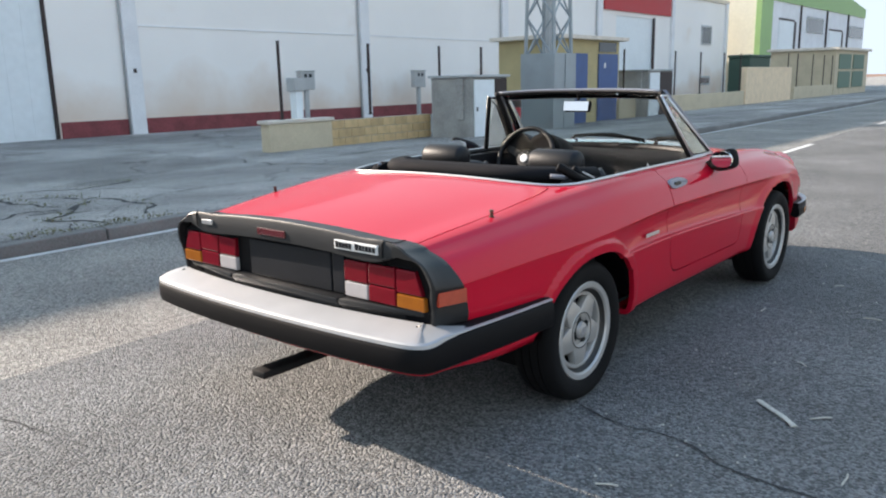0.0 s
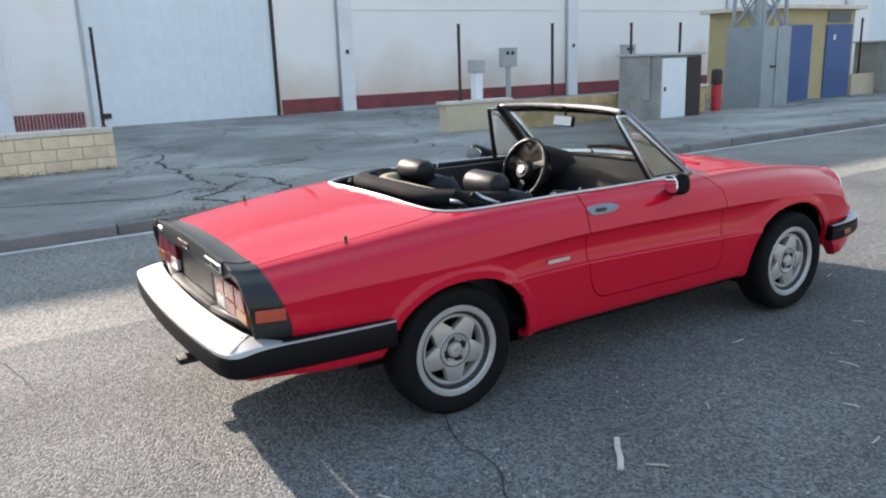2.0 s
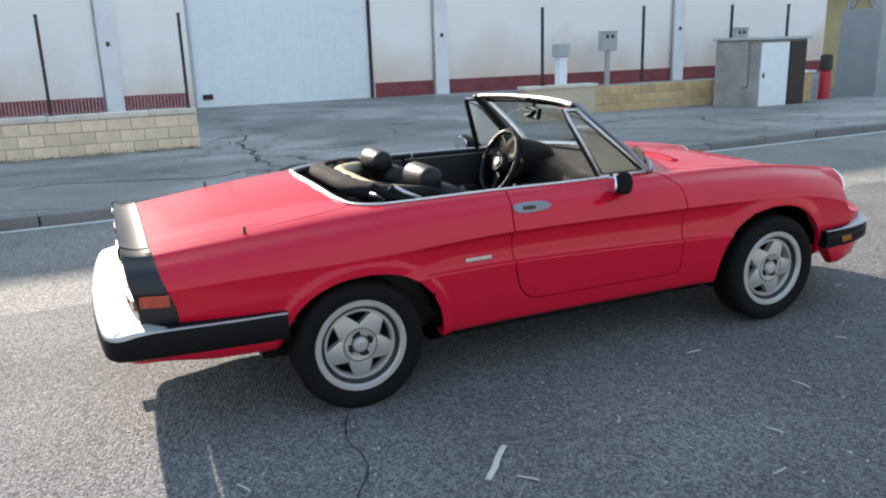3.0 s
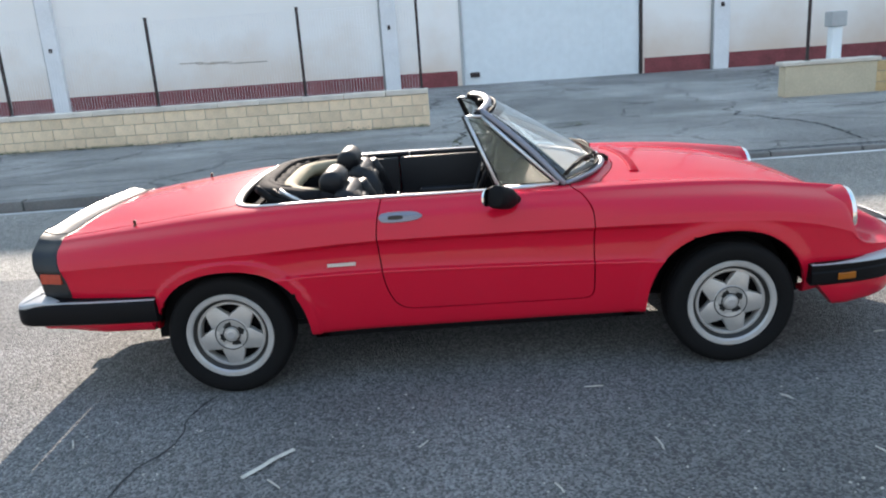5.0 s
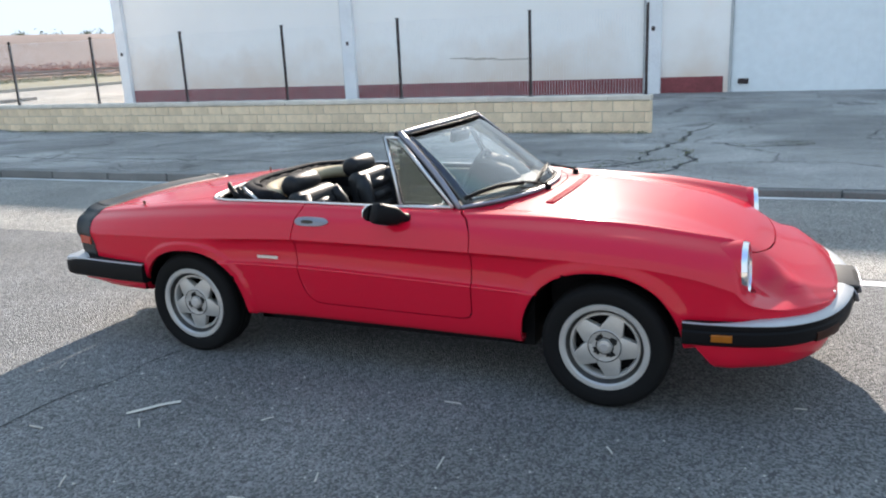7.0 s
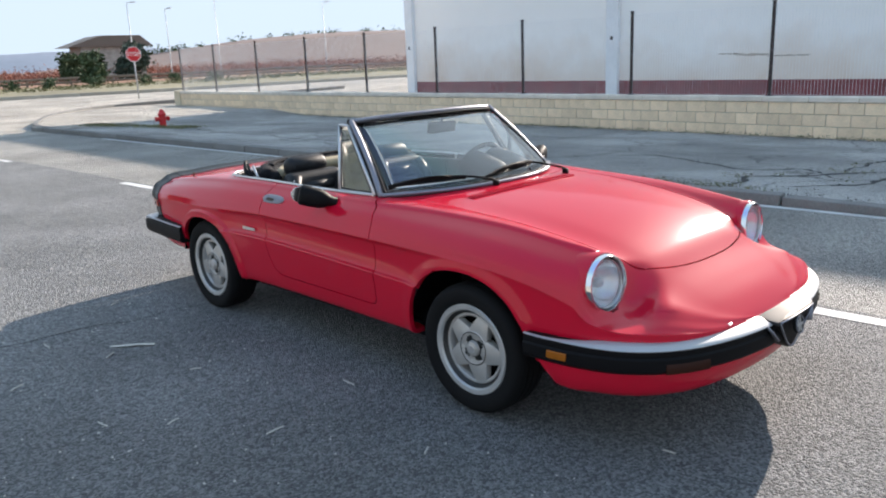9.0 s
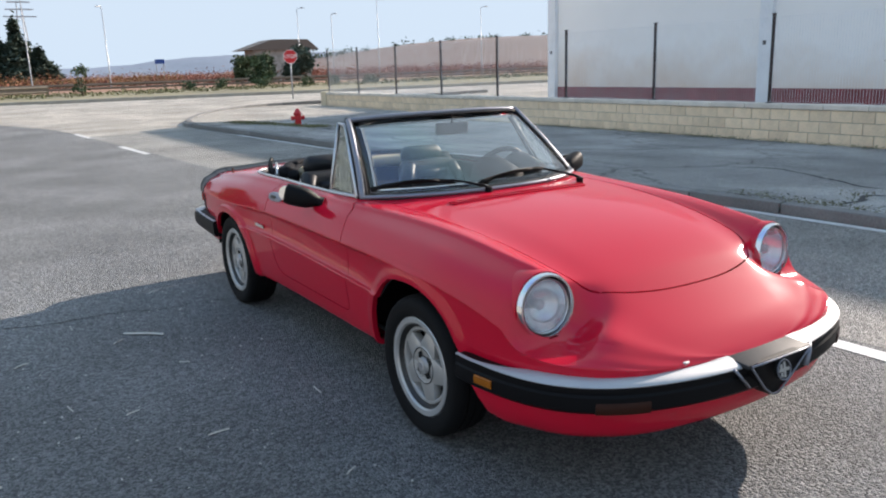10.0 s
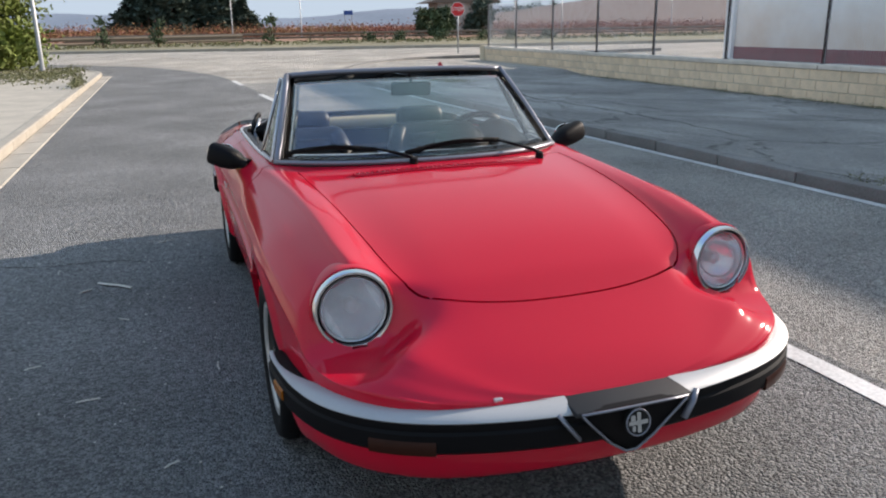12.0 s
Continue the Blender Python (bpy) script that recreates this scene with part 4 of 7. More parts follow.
# wipers and cowl grille
# hub, elbow of the arm, then the blade from its far end past its middle to its near end, in the screen's own measures
for hub, elbow, far_, mid_, near_ in (((0.125, 1.825, 0.862), (0.44, 0.145), (0.95, 0.105), (0.69, 0.168), (0.40, 0.125)), ((-0.430, 1.835, 0.850), (-0.45, 0.14), (0.23, 0.085), (-0.09, 0.165), (-0.48, 0.150))):
    hub = Vector(hub)
    o = Vector((0, 0.024, 0.013))
    el = screen_point(*elbow) + o
    part("wiper_arm", tube([hub + Vector((0, 0, 0.008)), hub.lerp(el, 0.15) + Vector((0, 0.002, 0.012)), hub.lerp(el, 0.5) + Vector((0, 0.006, 0.008)), el], 0.0085, 6, r1=0.0055), black_plastic, car, smooth=True)
    blade = []
    for k in range(13):
        t = k / 12
        u = far_[0] + (near_[0] - far_[0]) * t
        v = far_[1] * (1 - t) * (1 - 2 * t) + mid_[1] * 4 * t * (1 - t) + near_[1] * t * (2 * t - 1)
        blade.append(screen_point(u, v) + Vector((0, 0.011, 0.006)))
    wb = part("wiper_blade", tube(blade, 0.0075, 6, squash=1.5), rubber, car, smooth=True)
    part("blade_bridge", tube([blade[2], blade[4] + o * 0.55, blade[6] + o * 0.75, blade[8] + o * 0.55, blade[10]], 0.0055, 6), black_plastic, wb, smooth=True)
    bm = lathe([(-0.03, 0.018), (0.008, 0.017), (0.013, 0.010), (0.013, 0.0)], 16, "z")
    bm.transform(Matrix.Translation(hub))
    part("wiper_hub", bm, black_plastic, car, angle=40)


def cowl_point(x, d=0.0, h=0.0):
    y = 1.938 - 0.030 * (abs(x) / 0.4) ** 2 + d
    return (x, y, section_top(abs(x), y) + h)


def section_top(x, y):
    """Height of the upper surface between the points of the cross-section."""
    pts = sorted(c for c in section(y) if c[1] > 0.7)
    for (xa, za), (xb, zb) in zip(pts, pts[1:]):
        if xa <= x <= xb:
            return za + (zb - za) * (x - xa) / max(1e-6, xb - xa)
    return top_at(x, y)


vent = bmesh.new()                            # red grille on the panel ahead of the screen, with dark slots between its ribs
edge_pts = [-0.375 + 0.765 * i / 40 for i in range(41)]
for side_ in (-0.017, 0.017):
    tube([cowl_point(x, side_, 0.003) for x in edge_pts], 0.0052, 6, bm=vent)
for x in edge_pts:
    _, y_, z_ = cowl_point(x)
    box(vent, x - 0.0035, x + 0.0035, y_ - 0.017, y_ + 0.017, z_, z_ + 0.0085)
vent = part("cowl_vent", vent, red_paint, car, "red slotted air grille ahead of the windscreen")
bm = bmesh.new()
rows_ = [[bm.verts.new(cowl_point(x, d_, h_)) for d_, h_ in ((-0.016, -0.003), (0.016, -0.003), (0.016, 0.0035), (-0.016, 0.0035))] for x in edge_pts]
for p, q in zip(rows_, rows_[1:]):
    for k in range(4):
        bm.faces.new((p[k], p[(k + 1) % 4], q[(k + 1) % 4], q[k]))
bmesh.ops.recalc_face_normals(bm, faces=bm.faces[:])
part("vent_well", bm, seal, vent)

# ---- bright strips, handles, mirrors, small fittings ----
rim_pts = []
for x, y, _ in sorted(((p[0], p[1], 0) for p in OPENING if p[1] < 1.50), key=lambda q: math.atan2(q[0], -(q[1] - 0.75))):
    half = section(y)
    z = min(half, key=lambda c: abs(c[0] - abs(x)))[1]
    rim_pts.append((x * 1.006, y, z + 0.003))
part("cockpit_rim", tube(rim_pts, 0.0075, 8, squash=0.8), dull_chrome, car, "bright strip round the cockpit", smooth=True)
part("cockpit_lining", tube([(x * 0.975, y + (0.012 if y < 0.2 else 0), z - 0.012) for x, y, z in rim_pts], 0.016, 8), black_vinyl, car, smooth=True)
for s in (1, -1):
    d = doors[s]
    bm = bmesh.new()
    out = rounded([(0.715, 0.770), (0.735, 0.752), (0.87, 0.756), (0.905, 0.770), (0.905, 0.780), (0.87, 0.795), (0.735, 0.795), (0.715, 0.782)], 2)
    prism(out, s * 0.750, s * 0.784, "x", bm, bev=0.005)
    for v in bm.verts:
        v.co.x -= s * 0.45 * (v.co.z - 0.775)
    h = part("door_handle", bm, frame_metal, d, "chrome door handle", angle=40)
    bm = prism(rounded([(0.762, 0.766), (0.815, 0.766), (0.825, 0.775), (0.815, 0.783), (0.762, 0.783), (0.755, 0.775)], 1), s * 0.779, s * 0.788, "x")
    part("handle_recess", bm, alloy_mid, h)
    # door mirror: a drop-shaped housing that narrows into its foot
    a, b = Vector((0.880, 1.215, 0.858) if s > 0 else (-0.940, 1.270, 0.862)), Vector((s * 0.728, 1.310 if s > 0 else 1.345, 0.806))
    axis = (b - a).normalized()
    out = Vector((axis.y, -axis.x, 0)).normalized()
    up = out.cross(axis)
    if up.z < 0:
        up = -up
    bm = bmesh.new()
    rings = []
    for t, hh, ww in ((0.0, 0.040, 0.028), (0.02, 0.046, 0.035), (0.07, 0.049, 0.039), (0.2, 0.050, 0.044), (0.40, 0.049, 0.047), (0.58, 0.046, 0.046), (0.70, 0.038, 0.043), (0.80, 0.028, 0.034), (0.90, 0.022, 0.028), (1.0, 0.023, 0.030)):
        c = a.lerp(b, t)
        rings.append([bm.verts.new(c + out * ww * math.copysign(abs(math.cos(q)) ** 0.75, math.cos(q)) + up * hh * math.copysign(abs(math.sin(q)) ** 0.75, math.sin(q))) for q in (2 * math.pi * k / 18 for k in range(18))])
    for p, q in zip(rings, rings[1:]):
        for k in range(18):
            bm.faces.new((p[k], p[(k + 1) % 18], q[(k + 1) % 18], q[k]))
    bm.faces.new(rings[0])
    bm.faces.new(rings[-1])
    bmesh.ops.recalc_face_normals(bm, faces=bm.faces[:])
    mir = part("door_mirror", bm, black_plastic, d, "black plastic door mirror", angle=60)
    bm = prism(rounded([(-0.064, -0.039), (0.064, -0.039), (0.064, 0.039), (-0.064, 0.039)], 2), -0.004, 0.004, "y")
    bm.transform(pose(0.834, 1.190, 0.850, 0, 0, -24) if s > 0 else pose(-0.872, 1.236, 0.850, 0, 0, 13))
    part("mirror_glass", bm, mirror_glass, mir)
    # bars that stand for the emblem on the rear wing
    bm = boxes((s * 0.7885 - 0.002, s * 0.7885 + 0.002, 0.475, 0.60, 0.576, 0.592), bev=0.0015)
    for v in bm.verts:
        v.co.z -= 0.02 * (v.co.y - 0.53)
    part("wing_emblem", bm, dull_chrome, car, "small chrome emblem")
    # studs for the roof cover
    bm = lathe([(0.0, 0.011), (0.004, 0.011), (0.008, 0.006), (0.02, 0.006), (0.026, 0.009), (0.03, 0.004), (0.03, 0.0)], 12, "z")
    bm.transform(pose(s * 0.612, -0.405, top_at(0.612, -0.405) - 0.004))
    part("roof_stud", bm, rusty_metal, car, angle=40)
part("bumper_clip", boxes((0.318, 0.342, 3.13, 3.162, 0.468, 0.480), bev=0.003), dull_chrome, car)


# ---- the cabin ----
def rounded_block(x0, x1, y0, y1, z0, z1, bev):
    bm = bmesh.new()
    box(bm, x0, x1, y0, y1, z0, z1, bev=bev, seg=4)
    return bm


part("cabin_floor", boxes((-0.62, 0.62, 0.10, 1.75, 0.27, 0.30)), carpet, car)
part("rear_bulkhead", boxes((-0.62, 0.62, 0.06, 0.10, 0.28, 0.80)), carpet, car)
part("rear_shelf", boxes((-0.60, 0.60, 0.08, 0.34, 0.66, 0.70), bev=0.01), carpet, car)
part("centre_tunnel", boxes((-0.10, 0.10, 0.30, 1.60, 0.28, 0.46), bev=0.03), black_vinyl, car, angle=40)
for s in (1, -1):
    bm = boxes((min(s * 0.595, s * 0.64), max(s * 0.595, s * 0.64), 0.74, 1.60, 0.32, 0.826), bev=0.012)
    trim = part("door_lining", bm, black_vinyl, doors[s], "black vinyl door lining", angle=40)
    part("armrest", rounded_block(min(s * 0.545, s * 0.60), max(s * 0.545, s * 0.60), 0.85, 1.20, 0.58, 0.64, 0.02), black_vinyl, trim, angle=50)
    part("lining_pocket", boxes((min(s * 0.575, s * 0.597), max(s * 0.575, s * 0.597), 0.90, 1.40, 0.38, 0.54), bev=0.01), carpet, trim)
    part("lock_pin", tube([(s * 0.63, 0.80, 0.82), (s * 0.63, 0.80, 0.855)], 0.005, 6), dull_chrome, trim)
    part("side_lining", boxes((min(s * 0.60, s * 0.65), max(s * 0.60, s * 0.65), 0.10, 0.735, 0.30, 0.824), bev=0.012), black_vinyl, car, angle=40)


def make_seat(cx):
    seat = part("seat", rounded_block(cx - 0.24, cx + 0.24, 0.60, 1.10, 0.34, 0.52, 0.07), black_vinyl, car, "black leather bucket seat", angle=60)
    back_m = pose(cx, 0.62, 0.47, 14, 0, 0)
    bm = bmesh.new()
    box(bm, -0.235, 0.235, -0.075, 0.045, 0.0, 0.40, bev=0.055, seg=4)
    for v in bm.verts:
        k = v.co.z / 0.40
        v.co.x *= 1 - 0.20 * k * k
        v.co.y += 0.05 * (abs(v.co.x) / 0.235) ** 3
    bm.transform(back_m)
    part("backrest", bm, black_vinyl, seat, angle=60)
    for sx in (-1, 1):
        bm = tube([(sx * 0.195, 0.055, 0.04), (sx * 0.20, 0.062, 0.15), (sx * 0.19, 0.058, 0.27), (sx * 0.15, 0.04, 0.36)], 0.050, 12, squash=0.75)
        bm.transform(back_m)
        part("bolster", bm, black_vinyl, seat, smooth=True)
        bm = tube([(cx + sx * 0.19, 0.66, 0.50), (cx + sx * 0.195, 0.85, 0.515), (cx + sx * 0.18, 1.06, 0.50)], 0.052, 12, squash=0.7)
        part("bolster", bm, black_vinyl, seat, smooth=True)
    for i in range(4):
        bm = tube([(-0.10, 0.050, 0.07 + 0.075 * i), (0.0, 0.055, 0.07 + 0.075 * i), (0.10, 0.050, 0.07 + 0.075 * i)], 0.030, 8, squash=1.1)
        bm.transform(back_m)
        part("seat_pleat", bm, black_vinyl, seat, smooth=True)
    bm = lathe([(-0.135, 0.0), (-0.132, 0.03), (-0.122, 0.050), (-0.10, 0.060), (0.10, 0.060), (0.122, 0.050), (0.132, 0.03), (0.135, 0.0)], 28, "x")
    bm.transform(pose(cx, 0.475, 0.882))
    part("headrest", bm, black_vinyl, seat, "round black leather headrest", angle=40)
    for sx in (-0.05, 0.05):
        part("headrest_post", tube([(cx + sx, 0.52, 0.80), (cx + sx, 0.485, 0.87)], 0.007, 6), dull_chrome, seat)


make_seat(0.33)
make_seat(-0.33)
# dashboard with hooded dials and glove box
bm = bmesh.new()
prof = rounded([(1.36, 0.60), (1.34, 0.68), (1.36, 0.76), (1.40, 0.812), (1.50, 0.832), (1.66, 0.838), (1.80, 0.826), (1.80, 0.50), (1.50, 0.46)], 2)
prism(prof, -0.615, 0.615, "x", bm)
bmesh.ops.bisect_plane(bm, geom=bm.verts[:] + bm.edges[:] + bm.faces[:], plane_co=(0, 0, 0), plane_no=(1, 0, 0))
for i in range(1, 9):
    for sg in (-1, 1):
        bmesh.ops.bisect_plane(bm, geom=bm.verts[:] + bm.edges[:] + bm.faces[:], plane_co=(sg * 0.068 * i, 0, 0), plane_no=(1, 0, 0))
for v in bm.verts:
    lim = 1.785 - 0.27 * (abs(v.co.x) / 0.64) ** 2.3
    v.co.y = min(v.co.y, lim)
part("dashboard", bm, dash_vinyl, car, "black vinyl dashboard", angle=40)
for cx, r in ((-0.455, 0.085), (-0.265, 0.085)):
    bm = lathe([(-0.06, r + 0.035), (0.02, r + 0.03), (0.14, r + 0.012), (0.20, r - 0.03), (0.20, 0.0), (0.0, 0.0), (-0.02, r), (-0.06, r + 0.012)], 32, "y")
    bm.transform(pose(cx, 1.345, 0.820, -8, 0, 0))
    hood_ = part("dial_hood", bm, dash_vinyl, car, "deep black hooded dial", angle=40)
    bm = lathe([(-0.028, 0.0), (-0.028, r - 0.008), (-0.022, r - 0.002), (-0.022, 0.0)], 28, "y")
    bm.transform(pose(cx, 1.345, 0.820, -8, 0, 0))
    part("dial_face", bm, alloy_dark, hood_)
    bm = boxes((-0.003, 0.003, -0.031, -0.0285, -0.01, r * 0.7))
    bm.transform(pose(cx, 1.345, 0.820, -8, 0, 0) @ pose(0, 0, 0, 0, 40, 0))
    part("dial_needle", bm, white_print, hood_)
console = part("centre_console", boxes((-0.12, 0.12, 1.25, 1.45, 0.44, 0.70), bev=0.02), dash_vinyl, car, angle=40)
for i in range(3):
    bm = lathe([(-0.02, 0.0), (-0.02, 0.028), (0.0, 0.032), (0.01, 0.0)], 20, "y")
    bm.transform(pose(-0.075 + 0.075 * i, 1.245, 0.66, -10, 0, 0))
    part("small_gauge", bm, dull_chrome, console, angle=40)
part("radio", boxes((-0.09, 0.09, 1.238, 1.26, 0.55, 0.61), bev=0.004), plate_grey, console)
part("gear_lever", tube([(0.0, 1.16, 0.45), (0.0, 1.10, 0.54), (0.0, 1.07, 0.60)], 0.008, 8), dull_chrome, car)
bm = bmesh.new()
bmesh.ops.create_uvsphere(bm, u_segments=16, v_segments=10, radius=0.024, matrix=Matrix.Translation((0, 1.068, 0.61)))
part("gear_knob", bm, black_vinyl, car, smooth=True)
part("glove_box_lid", boxes((0.18, 0.56, 1.335, 1.36, 0.60, 0.74), bev=0.01), black_vinyl, car)
# steering wheel
sm = pose(-0.36, 1.245, 0.795, -22, 0, 0)
wheel_ring = [sm @ Vector((0.188 * math.cos(2 * math.pi * i / 48), 0, 0.188 * math.sin(2 * math.pi * i / 48))) for i in range(48)]
steer = part("steering_wheel", tube(wheel_ring, 0.0145, 10, closed=True), black_vinyl, car, "black three-spoke steering wheel", smooth=True)
for a in (-90, 25, 155):
    bm = prism(rounded([(0.04, -0.026), (0.185, -0.016), (0.185, 0.016), (0.04, 0.026)], 1), -0.004, 0.006, "y")
    bm.transform(sm @ Matrix.Translation((0, 0.02, 0)) @ Matrix.Rotation(-radians(a), 4, "Y"))
    sp = part("steering_spoke", bm, alloy_dark, steer, "dark metal spoke")
    bm = bmesh.new()
    for k in range(3):
        lathe([(-0.006, 0.0), (-0.006, 0.009 - 0.001 * k), (-0.0045, 0.0)], 12, "y", bm=bm, m=Matrix.Translation((0.085 + 0.035 * k, 0, 0)))
    bm.transform(sm @ Matrix.Translation((0, 0.02, 0)) @ Matrix.Rotation(-radians(a), 4, "Y"))
    part("spoke_hole", bm, seal, sp)
bm = lathe([(0.04, 0.062), (0.0, 0.060), (-0.012, 0.050), (-0.016, 0.0)], 32, "y")
bm.transform(sm)
part("horn_pad", bm, black_vinyl, steer, angle=40)
bm = lathe([(-0.015, 0.026), (-0.019, 0.024), (-0.020, 0.0)], 24, "y")
bm.transform(sm)
part("horn_badge", bm, dull_chrome, steer)
part("steering_column", tube([sm @ Vector((0, 0.03, 0)), (-0.36, 1.60, 0.66)], 0.038, 12), black_plastic, car, smooth=True)
# inside mirror
part("mirror_stem", tube([(-0.03, 1.285, 1.178), (-0.032, 1.292, 1.150), (-0.035, 1.292, 1.110)], 0.008, 6), black_plastic, car)
mm = pose(-0.035, 1.285, 1.100, -11, 0, -8)
bm = bmesh.new()
box(bm, -0.092, 0.092, -0.012, 0.014, -0.031, 0.031, bev=0.010, seg=3)
bm.transform(mm)
im = part("inside_mirror", bm, black_plastic, car, "small inside mirror under the header rail", angle=40)
bm = boxes((-0.086, 0.086, -0.0145, -0.0125, -0.026, 0.026))
bm.transform(mm)
part("mirror_glass", bm, mirror_glass, im)
# the folded roof: rolled cloth over its bows behind the seats, with the tan lining showing
random.seed(5)
roll = []
for i in range(33):
    u = -1 + i / 16
    roll.append((0.555 * math.copysign(abs(u) ** 0.8, u), 0.125 + 0.30 * abs(u) ** 4.0, 0.862 + 0.014 * (1 - u * u) - 0.016 * abs(u) ** 6))
roof = part("folded_roof", tube(roll, 0.046, 12, squash=0.75), soft_cloth, car, "black cloth roof folded behind the seats", smooth=True)
part("roof_fold", tube([(x * 0.97, y + 0.055, z - 0.012 + 0.006 * math.sin(i * 2.3)) for i, (x, y, z) in enumerate(roll)], 0.034, 10, squash=0.8), soft_cloth, roof, smooth=True)
part("roof_fold", tube([(x * 0.95, y + 0.020, z + 0.022) for i, (x, y, z) in enumerate(roll[3:30])], 0.022, 8, squash=0.6), soft_cloth, roof, smooth=True)
part("roof_lining", tube([(x * 0.90, y + 0.105, z - 0.030) for x, y, z in roll[2:31]], 0.044, 10, squash=0.9), tan_cloth, roof, "tan inner lining of the folded roof", smooth=True)
for s in (1, -1):
    if s > 0:
        part("roof_hinge", tube([(0.60, 0.30, 0.83), (0.585, 0.22, 0.865), (0.555, 0.165, 0.905), (0.54, 0.15, 0.915)], 0.012, 8, squash=1.6), black_plastic, roof, smooth=True)
        part("roof_hinge", tube([(0.605, 0.34, 0.825), (0.585, 0.27, 0.862), (0.572, 0.225, 0.902)], 0.009, 6, squash=1.8), black_plastic, roof, smooth=True)
        part("roof_strut", tube([(0.59, 0.36, 0.838), (0.565, 0.29, 0.872), (0.553, 0.255, 0.896)], 0.008, 6, squash=1.4), dull_chrome, roof, "pale metal strut of the folded roof", smooth=True)
    part("roof_bow", tube([(s * 0.60, 0.46, 0.800), (s * 0.59, 0.32, 0.830), (s * 0.56, 0.22, 0.858), (s * 0.50, 0.16, 0.872)], 0.010, 8), frame_metal, roof, smooth=True)
    bm = prism(rounded([(0.17, 0.830), (0.31, 0.832), (0.295, 0.858), (0.258, 0.874), (0.220, 0.866), (0.185, 0.852)], 1), s * 0.535, s * 0.580, "x", bev=0.006)
    part("roof_flap", bm, soft_cloth, roof, angle=40)
part("roof_catch", boxes((-0.035, 0.035, 1.205, 1.235, 1.168, 1.188), bev=0.006), black_plastic, car)


# the tail hangs a little on its springs
for ob in car.children_recursive:
    if ob.type == "MESH" and ob.parent not in wheels:
        for v in ob.data.vertices:
            v.co.z -= 0.022 * smoothstep(0.75, -0.15, v.co.y)


# ---- the place: ground, road, kerbs ----
SLANT = 0.035                                # the road runs a little askew to the car


def ground_z(s, y):
    """Height of the ground at s (x straightened along the road) and y."""
    dip = -0.20 + 0.09 * smoothstep(1.0, 8.0, y)
    dip = dip if y > -60 else -0.2
    if s > -4.13:
        return 0.0
    if y < -17.5:
        return -0.03
    if s > -10.3:
        return 0.075 + (dip - 0.075) * (-4.2 - s) / 6.1 if s < -4.2 else 0.075
    if s > -19.0:
        return dip + (-0.02 - dip) * (-10.3 - s) / 8.7
    return -0.02


